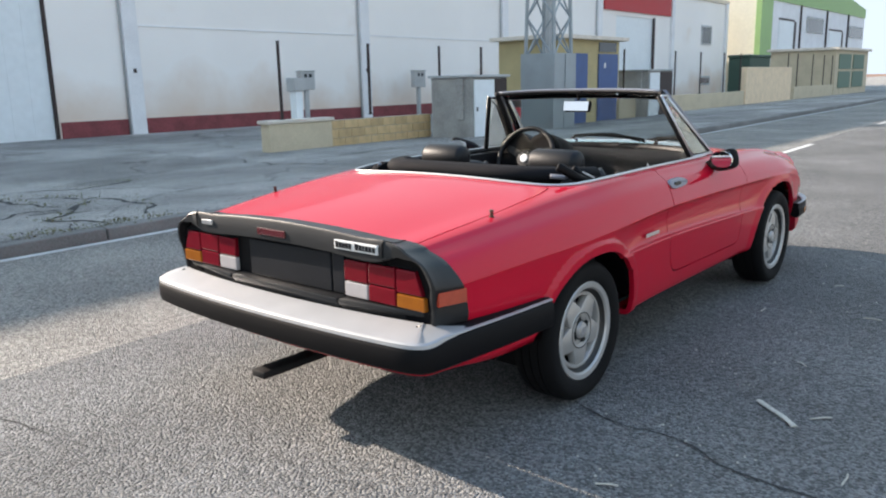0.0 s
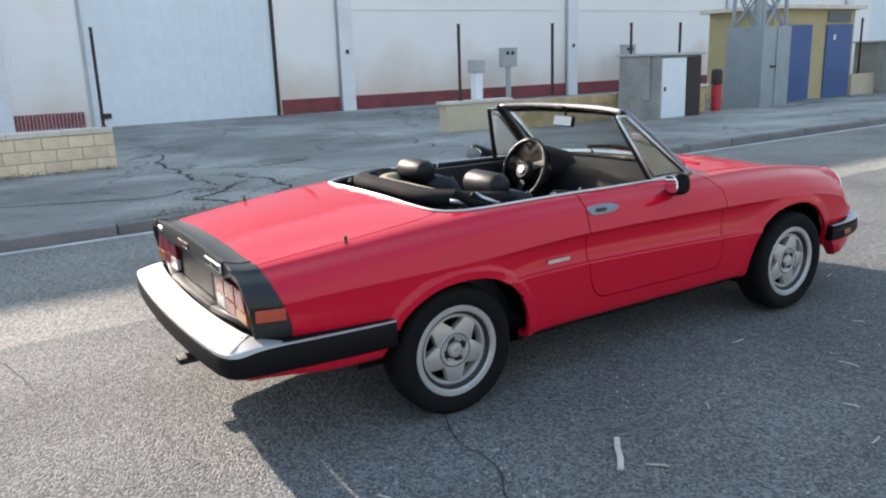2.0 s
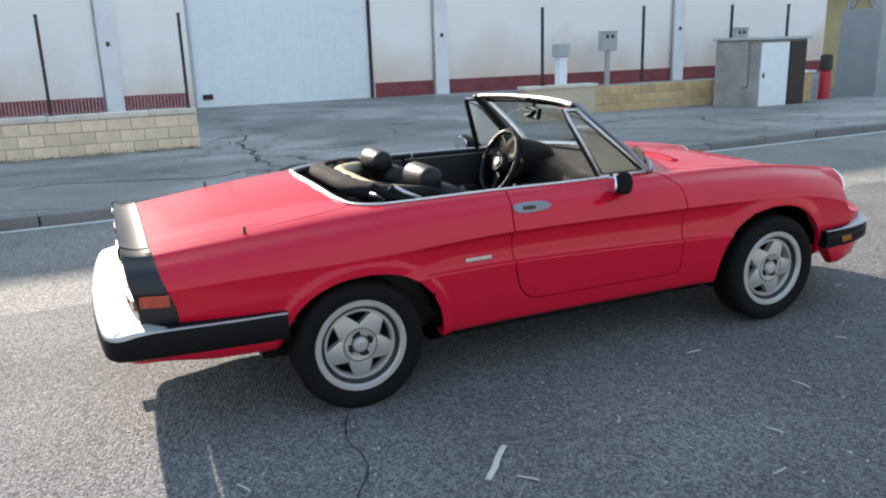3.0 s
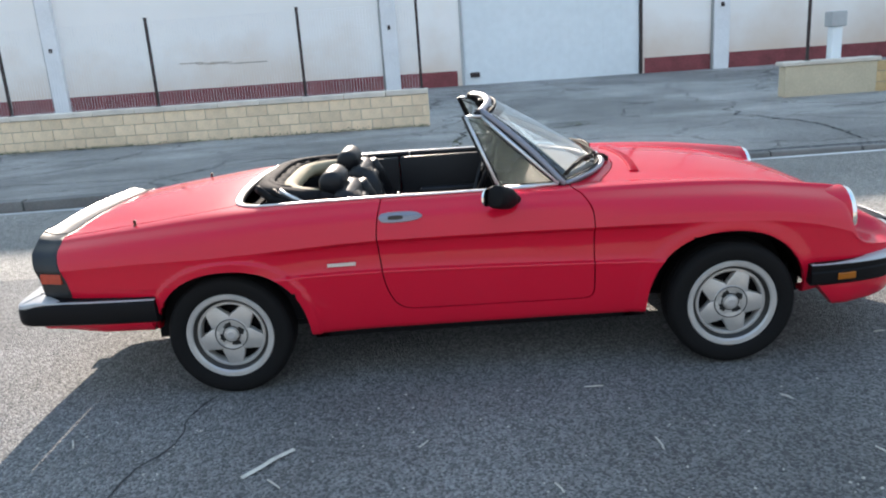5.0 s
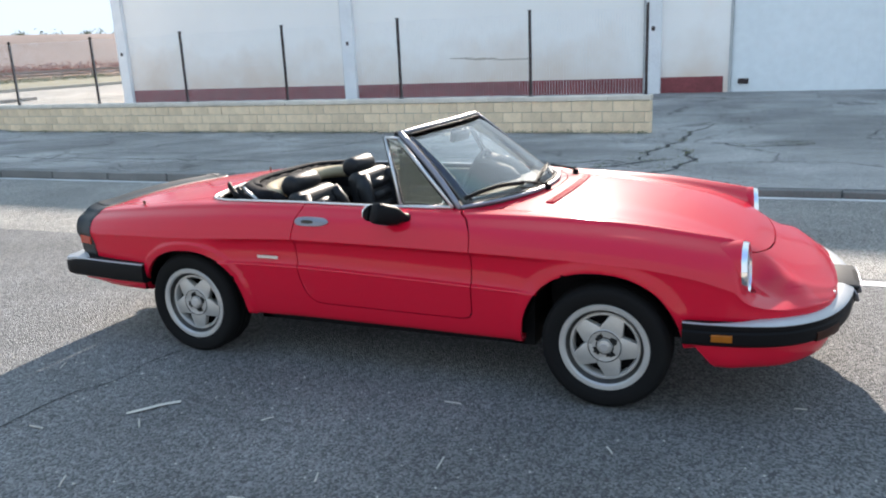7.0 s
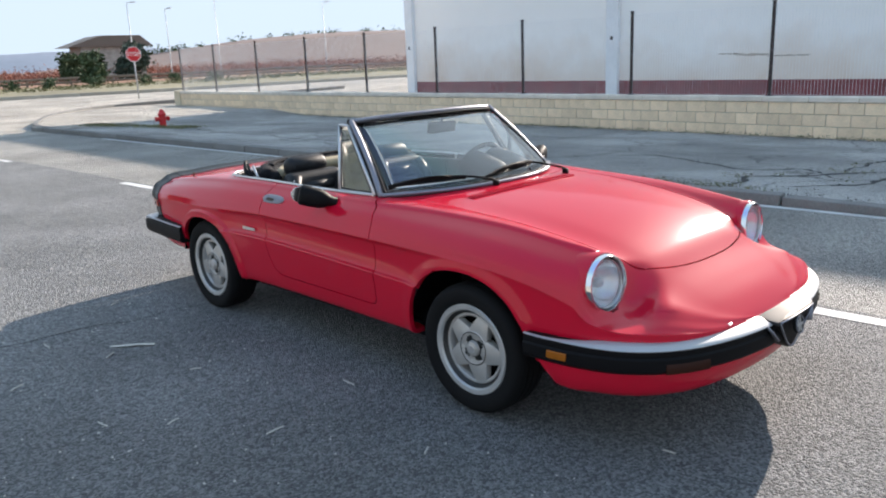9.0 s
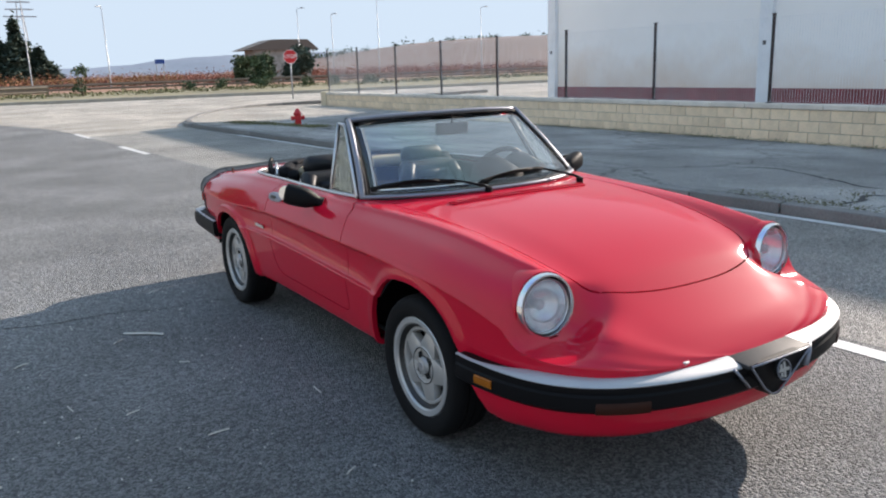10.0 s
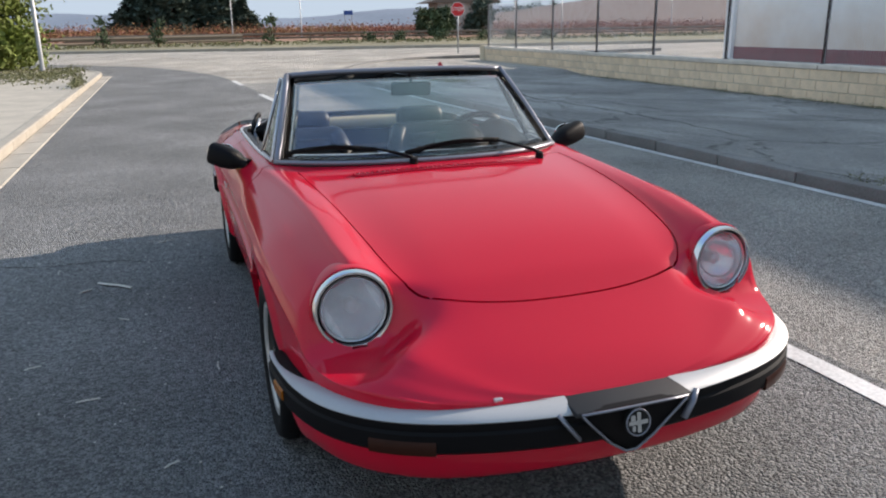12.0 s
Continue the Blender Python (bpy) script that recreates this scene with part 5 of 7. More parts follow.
def asphalt(name, base, light, patch=0.0, cracks=0.0, dark_up_road=0.0):
    """Asphalt: stones of two sizes in dark binder, worn lanes, cracks with a course of their own."""
    m = bpy.data.materials.new(name)
    m.use_nodes = True
    nt, n = m.node_tree, m.node_tree.nodes
    L = nt.links.new
    b = n["Principled BSDF"]
    geo = n.new("ShaderNodeNewGeometry")
    vor = n.new("ShaderNodeTexVoronoi")
    vor.inputs["Scale"].default_value = 105
    L(geo.outputs["Position"], vor.inputs["Vector"])
    no = n.new("ShaderNodeTexNoise")
    no.inputs["Scale"].default_value, no.inputs["Detail"].default_value = 0.7, 6
    L(geo.outputs["Position"], no.inputs["Vector"])
    n2 = n.new("ShaderNodeTexNoise")
    n2.inputs["Scale"].default_value, n2.inputs["Detail"].default_value = 22, 4
    L(geo.outputs["Position"], n2.inputs["Vector"])
    stone = n.new("ShaderNodeValToRGB")
    stone.color_ramp.elements[0].position, stone.color_ramp.elements[1].position = 0.15, 0.95
    stone.color_ramp.elements[0].color = (*[c * 0.8 for c in base], 1)
    stone.color_ramp.elements[1].color = (*light, 1)
    sep = n.new("ShaderNodeSeparateColor")
    L(vor.outputs["Color"], sep.inputs["Color"])
    L(sep.outputs["Red"], stone.inputs["Fac"])
    r = n.new("ShaderNodeMapRange")
    r.inputs["From Min"].default_value, r.inputs["From Max"].default_value = 0.3, 0.7
    r.inputs["To Min"].default_value, r.inputs["To Max"].default_value = 0.72, 1.22
    L(no.outputs["Fac"], r.inputs["Value"])
    r2 = n.new("ShaderNodeMapRange")
    r2.inputs["To Min"].default_value, r2.inputs["To Max"].default_value = 0.7, 1.3
    L(n2.outputs["Fac"], r2.inputs["Value"])
    mu = n.new("ShaderNodeMath")
    mu.operation = "MULTIPLY"
    L(r.outputs["Result"], mu.inputs[0])
    L(r2.outputs["Result"], mu.inputs[1])
    last = mu.outputs[0]
    if cracks:
        wob = n.new("ShaderNodeTexNoise")
        wob.inputs["Scale"].default_value, wob.inputs["Detail"].default_value = 1.6, 5
        L(geo.outputs["Position"], wob.inputs["Vector"])
        mix = n.new("ShaderNodeVectorMath")
        mix.operation = "MULTIPLY_ADD"
        mix.inputs[1].default_value = (1.3, 1.3, 0.0)
        L(wob.outputs["Color"], mix.inputs[0])
        L(geo.outputs["Position"], mix.inputs[2])
        cv = n.new("ShaderNodeTexVoronoi")
        cv.feature = "DISTANCE_TO_EDGE"
        cv.inputs["Scale"].default_value = 0.34
        L(mix.outputs["Vector"], cv.inputs["Vector"])
        cr = n.new("ShaderNodeMapRange")
        cr.inputs["From Min"].default_value, cr.inputs["From Max"].default_value = 0.002, 0.012
        cr.inputs["To Min"].default_value, cr.inputs["To Max"].default_value = 1 - cracks, 1.0
        L(cv.outputs["Distance"], cr.inputs["Value"])
        m2 = n.new("ShaderNodeMath")
        m2.operation = "MULTIPLY"
        L(last, m2.inputs[0])
        L(cr.outputs["Result"], m2.inputs[1])
        last = m2.outputs[0]
    if patch:
        pn = n.new("ShaderNodeTexNoise")
        pn.inputs["Scale"].default_value, pn.inputs["Detail"].default_value = 0.22, 8
        L(geo.outputs["Position"], pn.inputs["Vector"])
        pr = n.new("ShaderNodeMapRange")
        pr.inputs["From Min"].default_value, pr.inputs["From Max"].default_value = 0.46, 0.56
        pr.inputs["To Min"].default_value, pr.inputs["To Max"].default_value = 1 - patch, 1 + patch * 0.5
        L(pn.outputs["Fac"], pr.inputs["Value"])
        m3 = n.new("ShaderNodeMath")
        m3.operation = "MULTIPLY"
        L(last, m3.inputs[0])
        L(pr.outputs["Result"], m3.inputs[1])
        last = m3.outputs[0]
    if dark_up_road:                                 # darker up the road, with an uneven start
        wide = n.new("ShaderNodeVectorMath")
        wide.operation = "MULTIPLY_ADD"
        wide.inputs[1].default_value = (2.0, 2.0, 0.0)
        L(no.outputs["Color"], wide.inputs[0])
        L(geo.outputs["Position"], wide.inputs[2])
        xyz = n.new("ShaderNodeSeparateXYZ")
        L(wide.outputs["Vector"], xyz.inputs["Vector"])
        fr = n.new("ShaderNodeMapRange")
        fr.inputs["From Min"].default_value, fr.inputs["From Max"].default_value = 0.6, 3.6
        fr.inputs["To Min"].default_value, fr.inputs["To Max"].default_value = 1.0, 1 - dark_up_road
        L(xyz.outputs["Y"], fr.inputs["Value"])
        m4 = n.new("ShaderNodeMath")
        m4.operation = "MULTIPLY"
        L(last, m4.inputs[0])
        L(fr.outputs["Result"], m4.inputs[1])
        last = m4.outputs[0]
    sc = n.new("ShaderNodeVectorMath")
    sc.operation = "SCALE"
    L(stone.outputs["Color"], sc.inputs[0])
    L(last, sc.inputs["Scale"])
    L(sc.outputs["Vector"], b.inputs["Base Color"])
    b.inputs["Roughness"].default_value = 0.85
    bp = n.new("ShaderNodeBump")
    bp.inputs["Strength"].default_value, bp.inputs["Distance"].default_value = 1.0, 0.012
    bp.invert = True
    L(vor.outputs["Distance"], bp.inputs["Height"])
    L(bp.outputs["Normal"], b.inputs["Normal"])
    return m


road_asphalt = asphalt("road_asphalt", (0.115, 0.116, 0.116), (0.285, 0.284, 0.277), dark_up_road=0.11)
lane_asphalt = asphalt("lane_asphalt", (0.19, 0.181, 0.166), (0.44, 0.42, 0.38))
yard_asphalt = asphalt("yard_asphalt", (0.30, 0.289, 0.272), (0.50, 0.482, 0.452), patch=0.22, cracks=0.55)
old_asphalt = asphalt("old_asphalt", (0.38, 0.34, 0.29), (0.58, 0.53, 0.46), patch=0.12)
soil = mat("soil", (0.27, 0.14, 0.085), 0.95, vary=0.35, scale=0.12, fine=2.5, bump=0.4, dist=0.2)
scrub = mat("scrub", (0.23, 0.20, 0.12), 0.95, vary=0.4, scale=0.15, fine=3.0, bump=0.4, dist=0.2)
line_paint = mat("line_paint", (0.60, 0.59, 0.57), 0.75, vary=0.28, scale=3, fine=60, bump=0.2)
concrete = mat("concrete", (0.40, 0.36, 0.30), 0.9, vary=0.22, scale=2.5, fine=70, bump=0.25, dist=0.006, spread=0.12)
kerb_grey = mat("kerb_grey", (0.18, 0.173, 0.163), 0.9, vary=0.28, scale=3, fine=70, bump=0.3, dist=0.006, spread=0.15)


seam = curve((-40, -34.2, -32, -29.6, -27.5, -23.4, -18.6, -13.7, -11.1, 0, 60), (9.5, 6.7, 5.3, 3.4, 1.9, 0.35, -0.6, -0.86, -1.02, -1.42, -3.5))
FAR_LINE = [(-60, -36), (-30, -40), (-18, -42), (-10, -44.3), (-3, -45.6), (3, -47), (10, -48.5), (40, -52)]
far_edge = curve([p[0] for p in FAR_LINE], [p[1] for p in FAR_LINE])


def build_ground():
    ss = [-700, -300, -120, -60, -36, -26, -19.0, -16, -13, -10.3, -8, -6, -4.9, -4.5, -4.3, -4.2, -4.12, -3.9, -3, -2, -1, 0, 1, 2, 2.6, 2.62, 3.2, 5, 9, 18, 40, 100, 300, 700]
    ys = [-900, -500, -300, -180, -110, -75, -52, -48, -46, -44, -42, -40, -37, -34.2, -32, -30.5, -29, -27.3, -25.5, -24, -23, -21.5, -20.5, -19.4, -18, -16, -13, -10, -7, -4, -2, 0, 1, 2.5, 4, 5.5, 7, 8, 10, 13, 18, 26, 40, 60, 100, 200, 500, 900]
    bm = bmesh.new()
    grid = [[bm.verts.new((s - SLANT * max(-40, min(60, y)), y, ground_z(s, y))) for s in ss] for y in ys]
    for j in range(len(ys) - 1):
        for i in range(len(ss) - 1):
            f = bm.faces.new((grid[j][i], grid[j][i + 1], grid[j + 1][i + 1], grid[j + 1][i]))
            s, y = (ss[i] + ss[i + 1]) / 2, (ys[j] + ys[j + 1]) / 2
            k = 0
            if s < -4.16 and y > -20:
                k = 1
            if y < -19.4 and s < 2.6 or y < -25.5:
                k = 2
            if y < -40:
                k = 4
            if y < -75 or s > 40 or s < -60:
                k = 3
            f.material_index = k
    bmesh.ops.recalc_face_normals(bm, faces=bm.faces[:])
    if bm.faces[0].normal.z < 0:
        bmesh.ops.reverse_faces(bm, faces=bm.faces[:])
    # the seam between the newer dark lane and the older pale one, and the far kerb's line
    slice_by(bm, lambda c: c.x - seam(c.y) if -40 < c.y < 60 and -6 < c.x < 12 else 1.0)
    slice_by(bm, lambda c: c.y - far_edge(c.x) if -56 < c.y < -30 and -60 < c.x < 40 else 1.0)
    for f in bm.faces:
        c = f.calc_center_median()
        if f.material_index in (0, 2) and c.x + SLANT * c.y > -4.12 or c.y < -19.4 and f.material_index in (0, 2, 4):
            f.material_index = 0 if c.x > seam(c.y) and c.y > -36 else (5 if c.y > -15 else 2)
            if -60 < c.x < 40 and c.y < far_edge(c.x):
                f.material_index = 4
    return tagged(part("ground", bm, (road_asphalt, yard_asphalt, old_asphalt, soil, scrub, lane_asphalt)), "grey worn asphalt street and yard", "ground", kind="structure")


build_ground()


def rx(s, y):
    return s - SLANT * y


def strip(s0, s1, y0, y1, z=0.004):
    bm = bmesh.new()
    n = max(1, int((y1 - y0) / 0.5))
    rows = [[bm.verts.new((rx(s, y0 + (y1 - y0) * i / n) + random.uniform(-0.006, 0.006), y0 + (y1 - y0) * i / n, z)) for s in (s0, s1)] for i in range(n + 1)]
    for p, q in zip(rows, rows[1:]):
        bm.faces.new((p[0], p[1], q[1], q[0]))
    return bm


random.seed(11)
tagged(part("edge_line", strip(-4.065, -3.975, -13, 60), line_paint), "worn white edge line along the kerb", "road marking", kind="structure")
for y0, y1 in ((-17.3, -15.4), (-12.4, -10.3), (-5.95, -4.3), (2.0, 4.0), (10.6, 12.6), (19.2, 21.2), (28, 30), (37, 39), (46, 48)):
    tagged(part("centre_line", strip(-1.36, -1.25, y0, y1), line_paint), "worn white dash of the centre line", "road marking", group="centre line dashes", kind="structure")

# kerb stones along the yard
kerb = tagged(new("kerb"), "low grey concrete kerb stones along the yard", "kerb", kind="structure")
base_stone = bmesh.new()
box(base_stone, -0.075, 0.075, -0.492, 0.492, -0.12, 0.0, bev=0.012)
kerb_mesh = bpy.data.meshes.new("kerb_stone")
base_stone.to_mesh(kerb_mesh)
base_stone.free()
kerb_mesh.materials.append(kerb_grey)
random.seed(3)
for i in range(78):
    y = -17.0 + i
    st = new("kerb_stone", kerb_mesh)
    st.parent = kerb
    drop = 0.045 * smoothstep(0.8, 3.0, y) * (1 - smoothstep(6.0, 8.0, y))
    st.matrix_basis = pose(rx(-4.175, y), y, 0.108 - drop + random.uniform(-0.008, 0.008), random.uniform(-0.6, 0.6), random.uniform(-2, 2), math.degrees(SLANT) + random.uniform(-0.5, 0.5))


# ---- buildings and walls of the yard ----
def plaster(name, color, stain=(0.55, 0.36, 0.20), amount=0.5):
    """White painted render with blotches, and rusty damp stains that creep up unevenly from the plinth."""
    m = mat(name, color, 0.75, vary=0.05, scale=0.4, fine=40, bump=0.03, dist=0.004)
    nt, n = m.node_tree, m.node_tree.nodes
    L = nt.links.new
    b = n["Principled BSDF"]
    src = b.inputs["Base Color"].links[0].from_socket
    geo = n.new("ShaderNodeNewGeometry")
    sep = n.new("ShaderNodeSeparateXYZ")
    L(geo.outputs["Position"], sep.inputs[0])
    no = n.new("ShaderNodeTexNoise")
    no.inputs["Scale"].default_value, no.inputs["Detail"].default_value = 0.42, 8
    L(geo.outputs["Position"], no.inputs["Vector"])
    h = n.new("ShaderNodeMapRange")
    h.inputs["From Min"].default_value, h.inputs["From Max"].default_value = 0.3, 2.3
    h.inputs["To Min"].default_value, h.inputs["To Max"].default_value = 0.30, -0.14
    L(sep.outputs["Z"], h.inputs["Value"])
    ad = n.new("ShaderNodeMath")
    ad.operation = "ADD"
    L(no.outputs["Fac"], ad.inputs[0])
    L(h.outputs["Result"], ad.inputs[1])
    r = n.new("ShaderNodeMapRange")
    r.inputs["From Min"].default_value, r.inputs["From Max"].default_value = 0.49, 0.90
    r.inputs["To Max"].default_value = amount
    L(ad.outputs[0], r.inputs["Value"])
    mx = n.new("ShaderNodeMix")
    mx.data_type = "RGBA"
    L(r.outputs["Result"], mx.inputs["Factor"])
    L(src, mx.inputs["A"])
    mx.inputs["B"].default_value = (*stain, 1)
    L(mx.outputs["Result"], b.inputs["Base Color"])
    return m


white_wall = plaster("white_wall", (0.93, 0.895, 0.86), (0.66, 0.45, 0.30), 0.65)
pilaster_grey = mat("pilaster_grey", (0.82, 0.82, 0.83), 0.8, vary=0.1, scale=1.5, fine=30, bump=0.1)
plinth_red = mat("plinth_red", (0.24, 0.06, 0.065), 0.8, vary=0.35, scale=2.5, fine=30, bump=0.15)
sheet_white = mat("sheet_white", (0.80, 0.85, 0.87), 0.45, vary=0.05, scale=0.6, fine=5)
dark_steel = mat("dark_steel", (0.05, 0.035, 0.033), 0.6, 0.3, vary=0.3, scale=5, fine=60)
mesh_wire = mat("mesh_wire", (0.80, 0.79, 0.79), 0.6, 0.0, vary=0.2)
block_tan = mat("block_tan", (0.82, 0.635, 0.44), 0.9, vary=0.14, scale=4, fine=55, bump=0.35, dist=0.006, spread=0.10)
block_yellow = mat("block_yellow", (0.60, 0.42, 0.22), 0.9, vary=0.2, scale=4, fine=45, bump=0.4, dist=0.008, spread=0.16)
mortar = mat("mortar", (0.42, 0.37, 0.30), 0.95, vary=0.2, scale=5, fine=60, bump=0.3)
cap_stone = mat("cap_stone", (0.70, 0.62, 0.53), 0.9, vary=0.16, scale=3, fine=50, bump=0.25, spread=0.08)
render_cream = mat("render_cream", (0.58, 0.49, 0.35), 0.9, vary=0.14, scale=2, fine=40, bump=0.2)
cabinet_grey = mat("cabinet_grey", (0.45, 0.46, 0.46), 0.6, vary=0.12, scale=3, fine=60)
box_concrete = mat("box_concrete", (0.34, 0.33, 0.31), 0.9, vary=0.38, scale=1.8, fine=40, bump=0.2)
galv = mat("galv", (0.34, 0.38, 0.40), 0.5, 0.55, vary=0.14, scale=2.5, fine=40)
blue_paint = mat("blue_paint", (0.055, 0.11, 0.27), 0.5, vary=0.18, scale=2.5, fine=40)
kiosk_yellow = mat("kiosk_yellow", (0.50, 0.41, 0.22), 0.85, vary=0.14, scale=1.6, fine=30, bump=0.15)
sign_red = mat("sign_red", (0.50, 0.02, 0.03), 0.5, vary=0.06, scale=1, fine=20)
green_trim = mat("green_trim", (0.29, 0.47, 0.19), 0.55, vary=0.1, scale=1, fine=10)
cream_wall = mat("cream_wall", (0.74, 0.70, 0.58), 0.8, vary=0.08, scale=0.6, fine=8)
window_dark = mat("window_dark", (0.05, 0.06, 0.07), 0.12, vary=0.1)
roof_tile = mat("roof_tile", (0.30, 0.15, 0.09), 0.85, vary=0.25, scale=1, fine=8)

FX, BASE = -19.3, -0.40
scuff_brown = mat("scuff_brown", (0.46, 0.37, 0.29), 0.85, vary=0.3, scale=2.0, fine=30)


def warehouse():
    """The long white warehouse: bays between pilasters, a red plinth, one large sheet door."""
    b = thing("warehouse", "long white rendered warehouse with grey pilasters and dark red plinth", "building")
    top = 7.5
    dy0, dy1, dtop = 1.63, 6.83, 5.2
    part("side_wall", boxes((-48, FX - 0.3, -20.05, -19.75, BASE, top)), white_wall, b)
    part("rear_wall", boxes((-48, -47.7, -19.75, 36.3, BASE, top)), white_wall, b)
    part("side_wall", boxes((-48, FX - 0.3, 36.0, 36.3, BASE, top)), white_wall, b)
    bm = bmesh.new()
    for y0, y1, z0, z1 in ((-20.05, dy0, BASE, top), (dy0, dy1, dtop, top), (dy1, 36.3, BASE, top)):
        box(bm, FX - 0.3, FX, y0, y1, z0, z1)
    part("front_wall", bm, white_wall, b)
    part("roof", boxes((-48.2, FX + 0.12, -20.2, 36.45, top, top + 0.25)), pilaster_grey, b)
    for y in (-20.1, -10.3, -0.45, 9.15, 18.45, 27.45, 36.3):
        part("pilaster", boxes((FX + 0.002, FX + 0.16, y - 0.22, y + 0.22, BASE, top - 0.02), bev=0.012), pilaster_grey, b)
        part("down_pipe", tube([(FX + 0.05, y - 0.255, -0.1), (FX + 0.05, y - 0.255, top)], 0.03, 10), cabinet_grey, b, smooth=True)
        bm = boxes((FX + 0.16, FX + 0.19, y - 0.05, y + 0.05, 1.72, 1.84), bev=0.01)
        part("bracket", bm, dark_steel, b)
    for y0, y1 in ((-19.88, -10.52), (-10.08, -0.67), (-0.23, 1.45), (6.95, 8.93), (9.37, 18.23), (18.67, 27.23), (27.67, 36.1)):
        part("plinth", boxes((FX + 0.002, FX + 0.022, y0, y1, BASE, 0.42), bev=0.006), plinth_red, b, "peeling dark red plinth")
    for y0, y1 in ((9.37, 18.23), (18.67, 27.23), (27.67, 36.1)):
        part("joint_strip", boxes((FX + 0.002, FX + 0.02, y0, y1, 3.03, 3.07)), pilaster_grey, b)
    scuff = random.Random(21)                 # brown marks where something was dragged along the wall
    for y0, y1, z, w in ((-6.75, -5.9, 1.165, 0.05), (-6.2, -5.1, 1.125, 0.075), (-5.3, -4.05, 1.075, 0.055)):
        n = 14
        bm = bmesh.new()
        low, high = [], []
        for i in range(n + 1):
            y, k = y0 + (y1 - y0) * i / n, math.sin(math.pi * i / n) ** 0.5
            low.append(bm.verts.new((FX + 0.003, y, z - w * k * scuff.uniform(0.2, 0.6))))
            high.append(bm.verts.new((FX + 0.003, y, z + 0.002 + w * k * scuff.uniform(0.1, 0.5))))
        for i in range(n):
            bm.faces.new((low[i], low[i + 1], high[i + 1], high[i]))
        part("scuff_mark", bm, scuff_brown, b, "brown scuff mark on the white wall")
    door = part("sheet_door", boxes((FX - 0.12, FX - 0.06, dy0 + 0.02, dy1 - 0.02, -0.06, dtop)), sheet_white, b, "large pale blue-white sheet metal door")
    n = 10
    w = (dy1 - dy0 - 0.08) / n
    for i in range(n):
        part("door_panel", boxes((FX - 0.062, FX - 0.045, dy0 + 0.04 + i * w + 0.0012, dy0 + 0.04 + (i + 1) * w - 0.0012, -0.04, dtop - 0.02), bev=0.001), sheet_white, door)
    part("door_frame", boxes((FX - 0.06, FX + 0.03, dy1 - 0.02, dy1 + 0.06, -0.1, dtop)), dark_steel, b)
    part("door_frame", boxes((FX - 0.06, FX + 0.03, dy0 - 0.05, dy0 + 0.02, -0.1, dtop)), cabinet_grey, b)
    part("door_lock", boxes((FX - 0.05, FX + 0.01, dy0 + 0.20, dy0 + 0.48, 0.20, 0.34), bev=0.01), dark_steel, door)
    return b


def sign_warehouse():
    """The next warehouse, with a red sign over its door."""
    b = thing("warehouse", "white rendered warehouse with a red sign board over its door", "building")
    part("front_wall", boxes((FX - 0.3, FX - 0.02, 36.5, 38.4, BASE, 6.3), (FX - 0.3, FX - 0.02, 43.2, 55.2, BASE, 6.3), (FX - 0.3, FX - 0.02, 38.4, 43.2, 4.75, 6.3)), white_wall, b)
    part("body_wall", boxes((-46, FX - 0.3, 36.5, 55.2, BASE, 6.2)), white_wall, b)
    part("roof", boxes((-46.2, FX + 0.1, 36.5, 55.35, 6.3, 6.5)), cap_stone, b)
    part("sign_board", boxes((FX - 0.015, FX + 0.08, 36.9, 45.5, 5.0, 6.2), bev=0.01), sign_red, b, "plain red sign board")
    part("sign_mark", boxes((FX + 0.082, FX + 0.09, 37.1, 37.6, 5.55, 5.85)), white_print, b)
    part("sheet_door", boxes((FX - 0.15, FX - 0.08, 38.42, 43.18, -0.1, 4.75)), sheet_white, b)
    part("door_post", boxes((FX - 0.02, FX + 0.05, 43.1, 43.3, BASE, 4.8)), dark_steel, b)
    for z0, z1 in ((3.4, 4.7), (0.7, 1.3)):
        part("window", boxes((FX - 0.018, FX + 0.03, 50.6, 52.4, z0, z1), bev=0.01), cabinet_grey, b)
        part("pane", boxes((FX + 0.031, FX + 0.04, 50.75, 52.25, z0 + 0.12, z1 - 0.12)), window_dark, b)
    for y in (45.8, 55.0):
        part("pilaster", boxes((FX - 0.018, FX + 0.12, y - 0.2, y + 0.2, BASE, 6.3)), pilaster_grey, b)
    return b


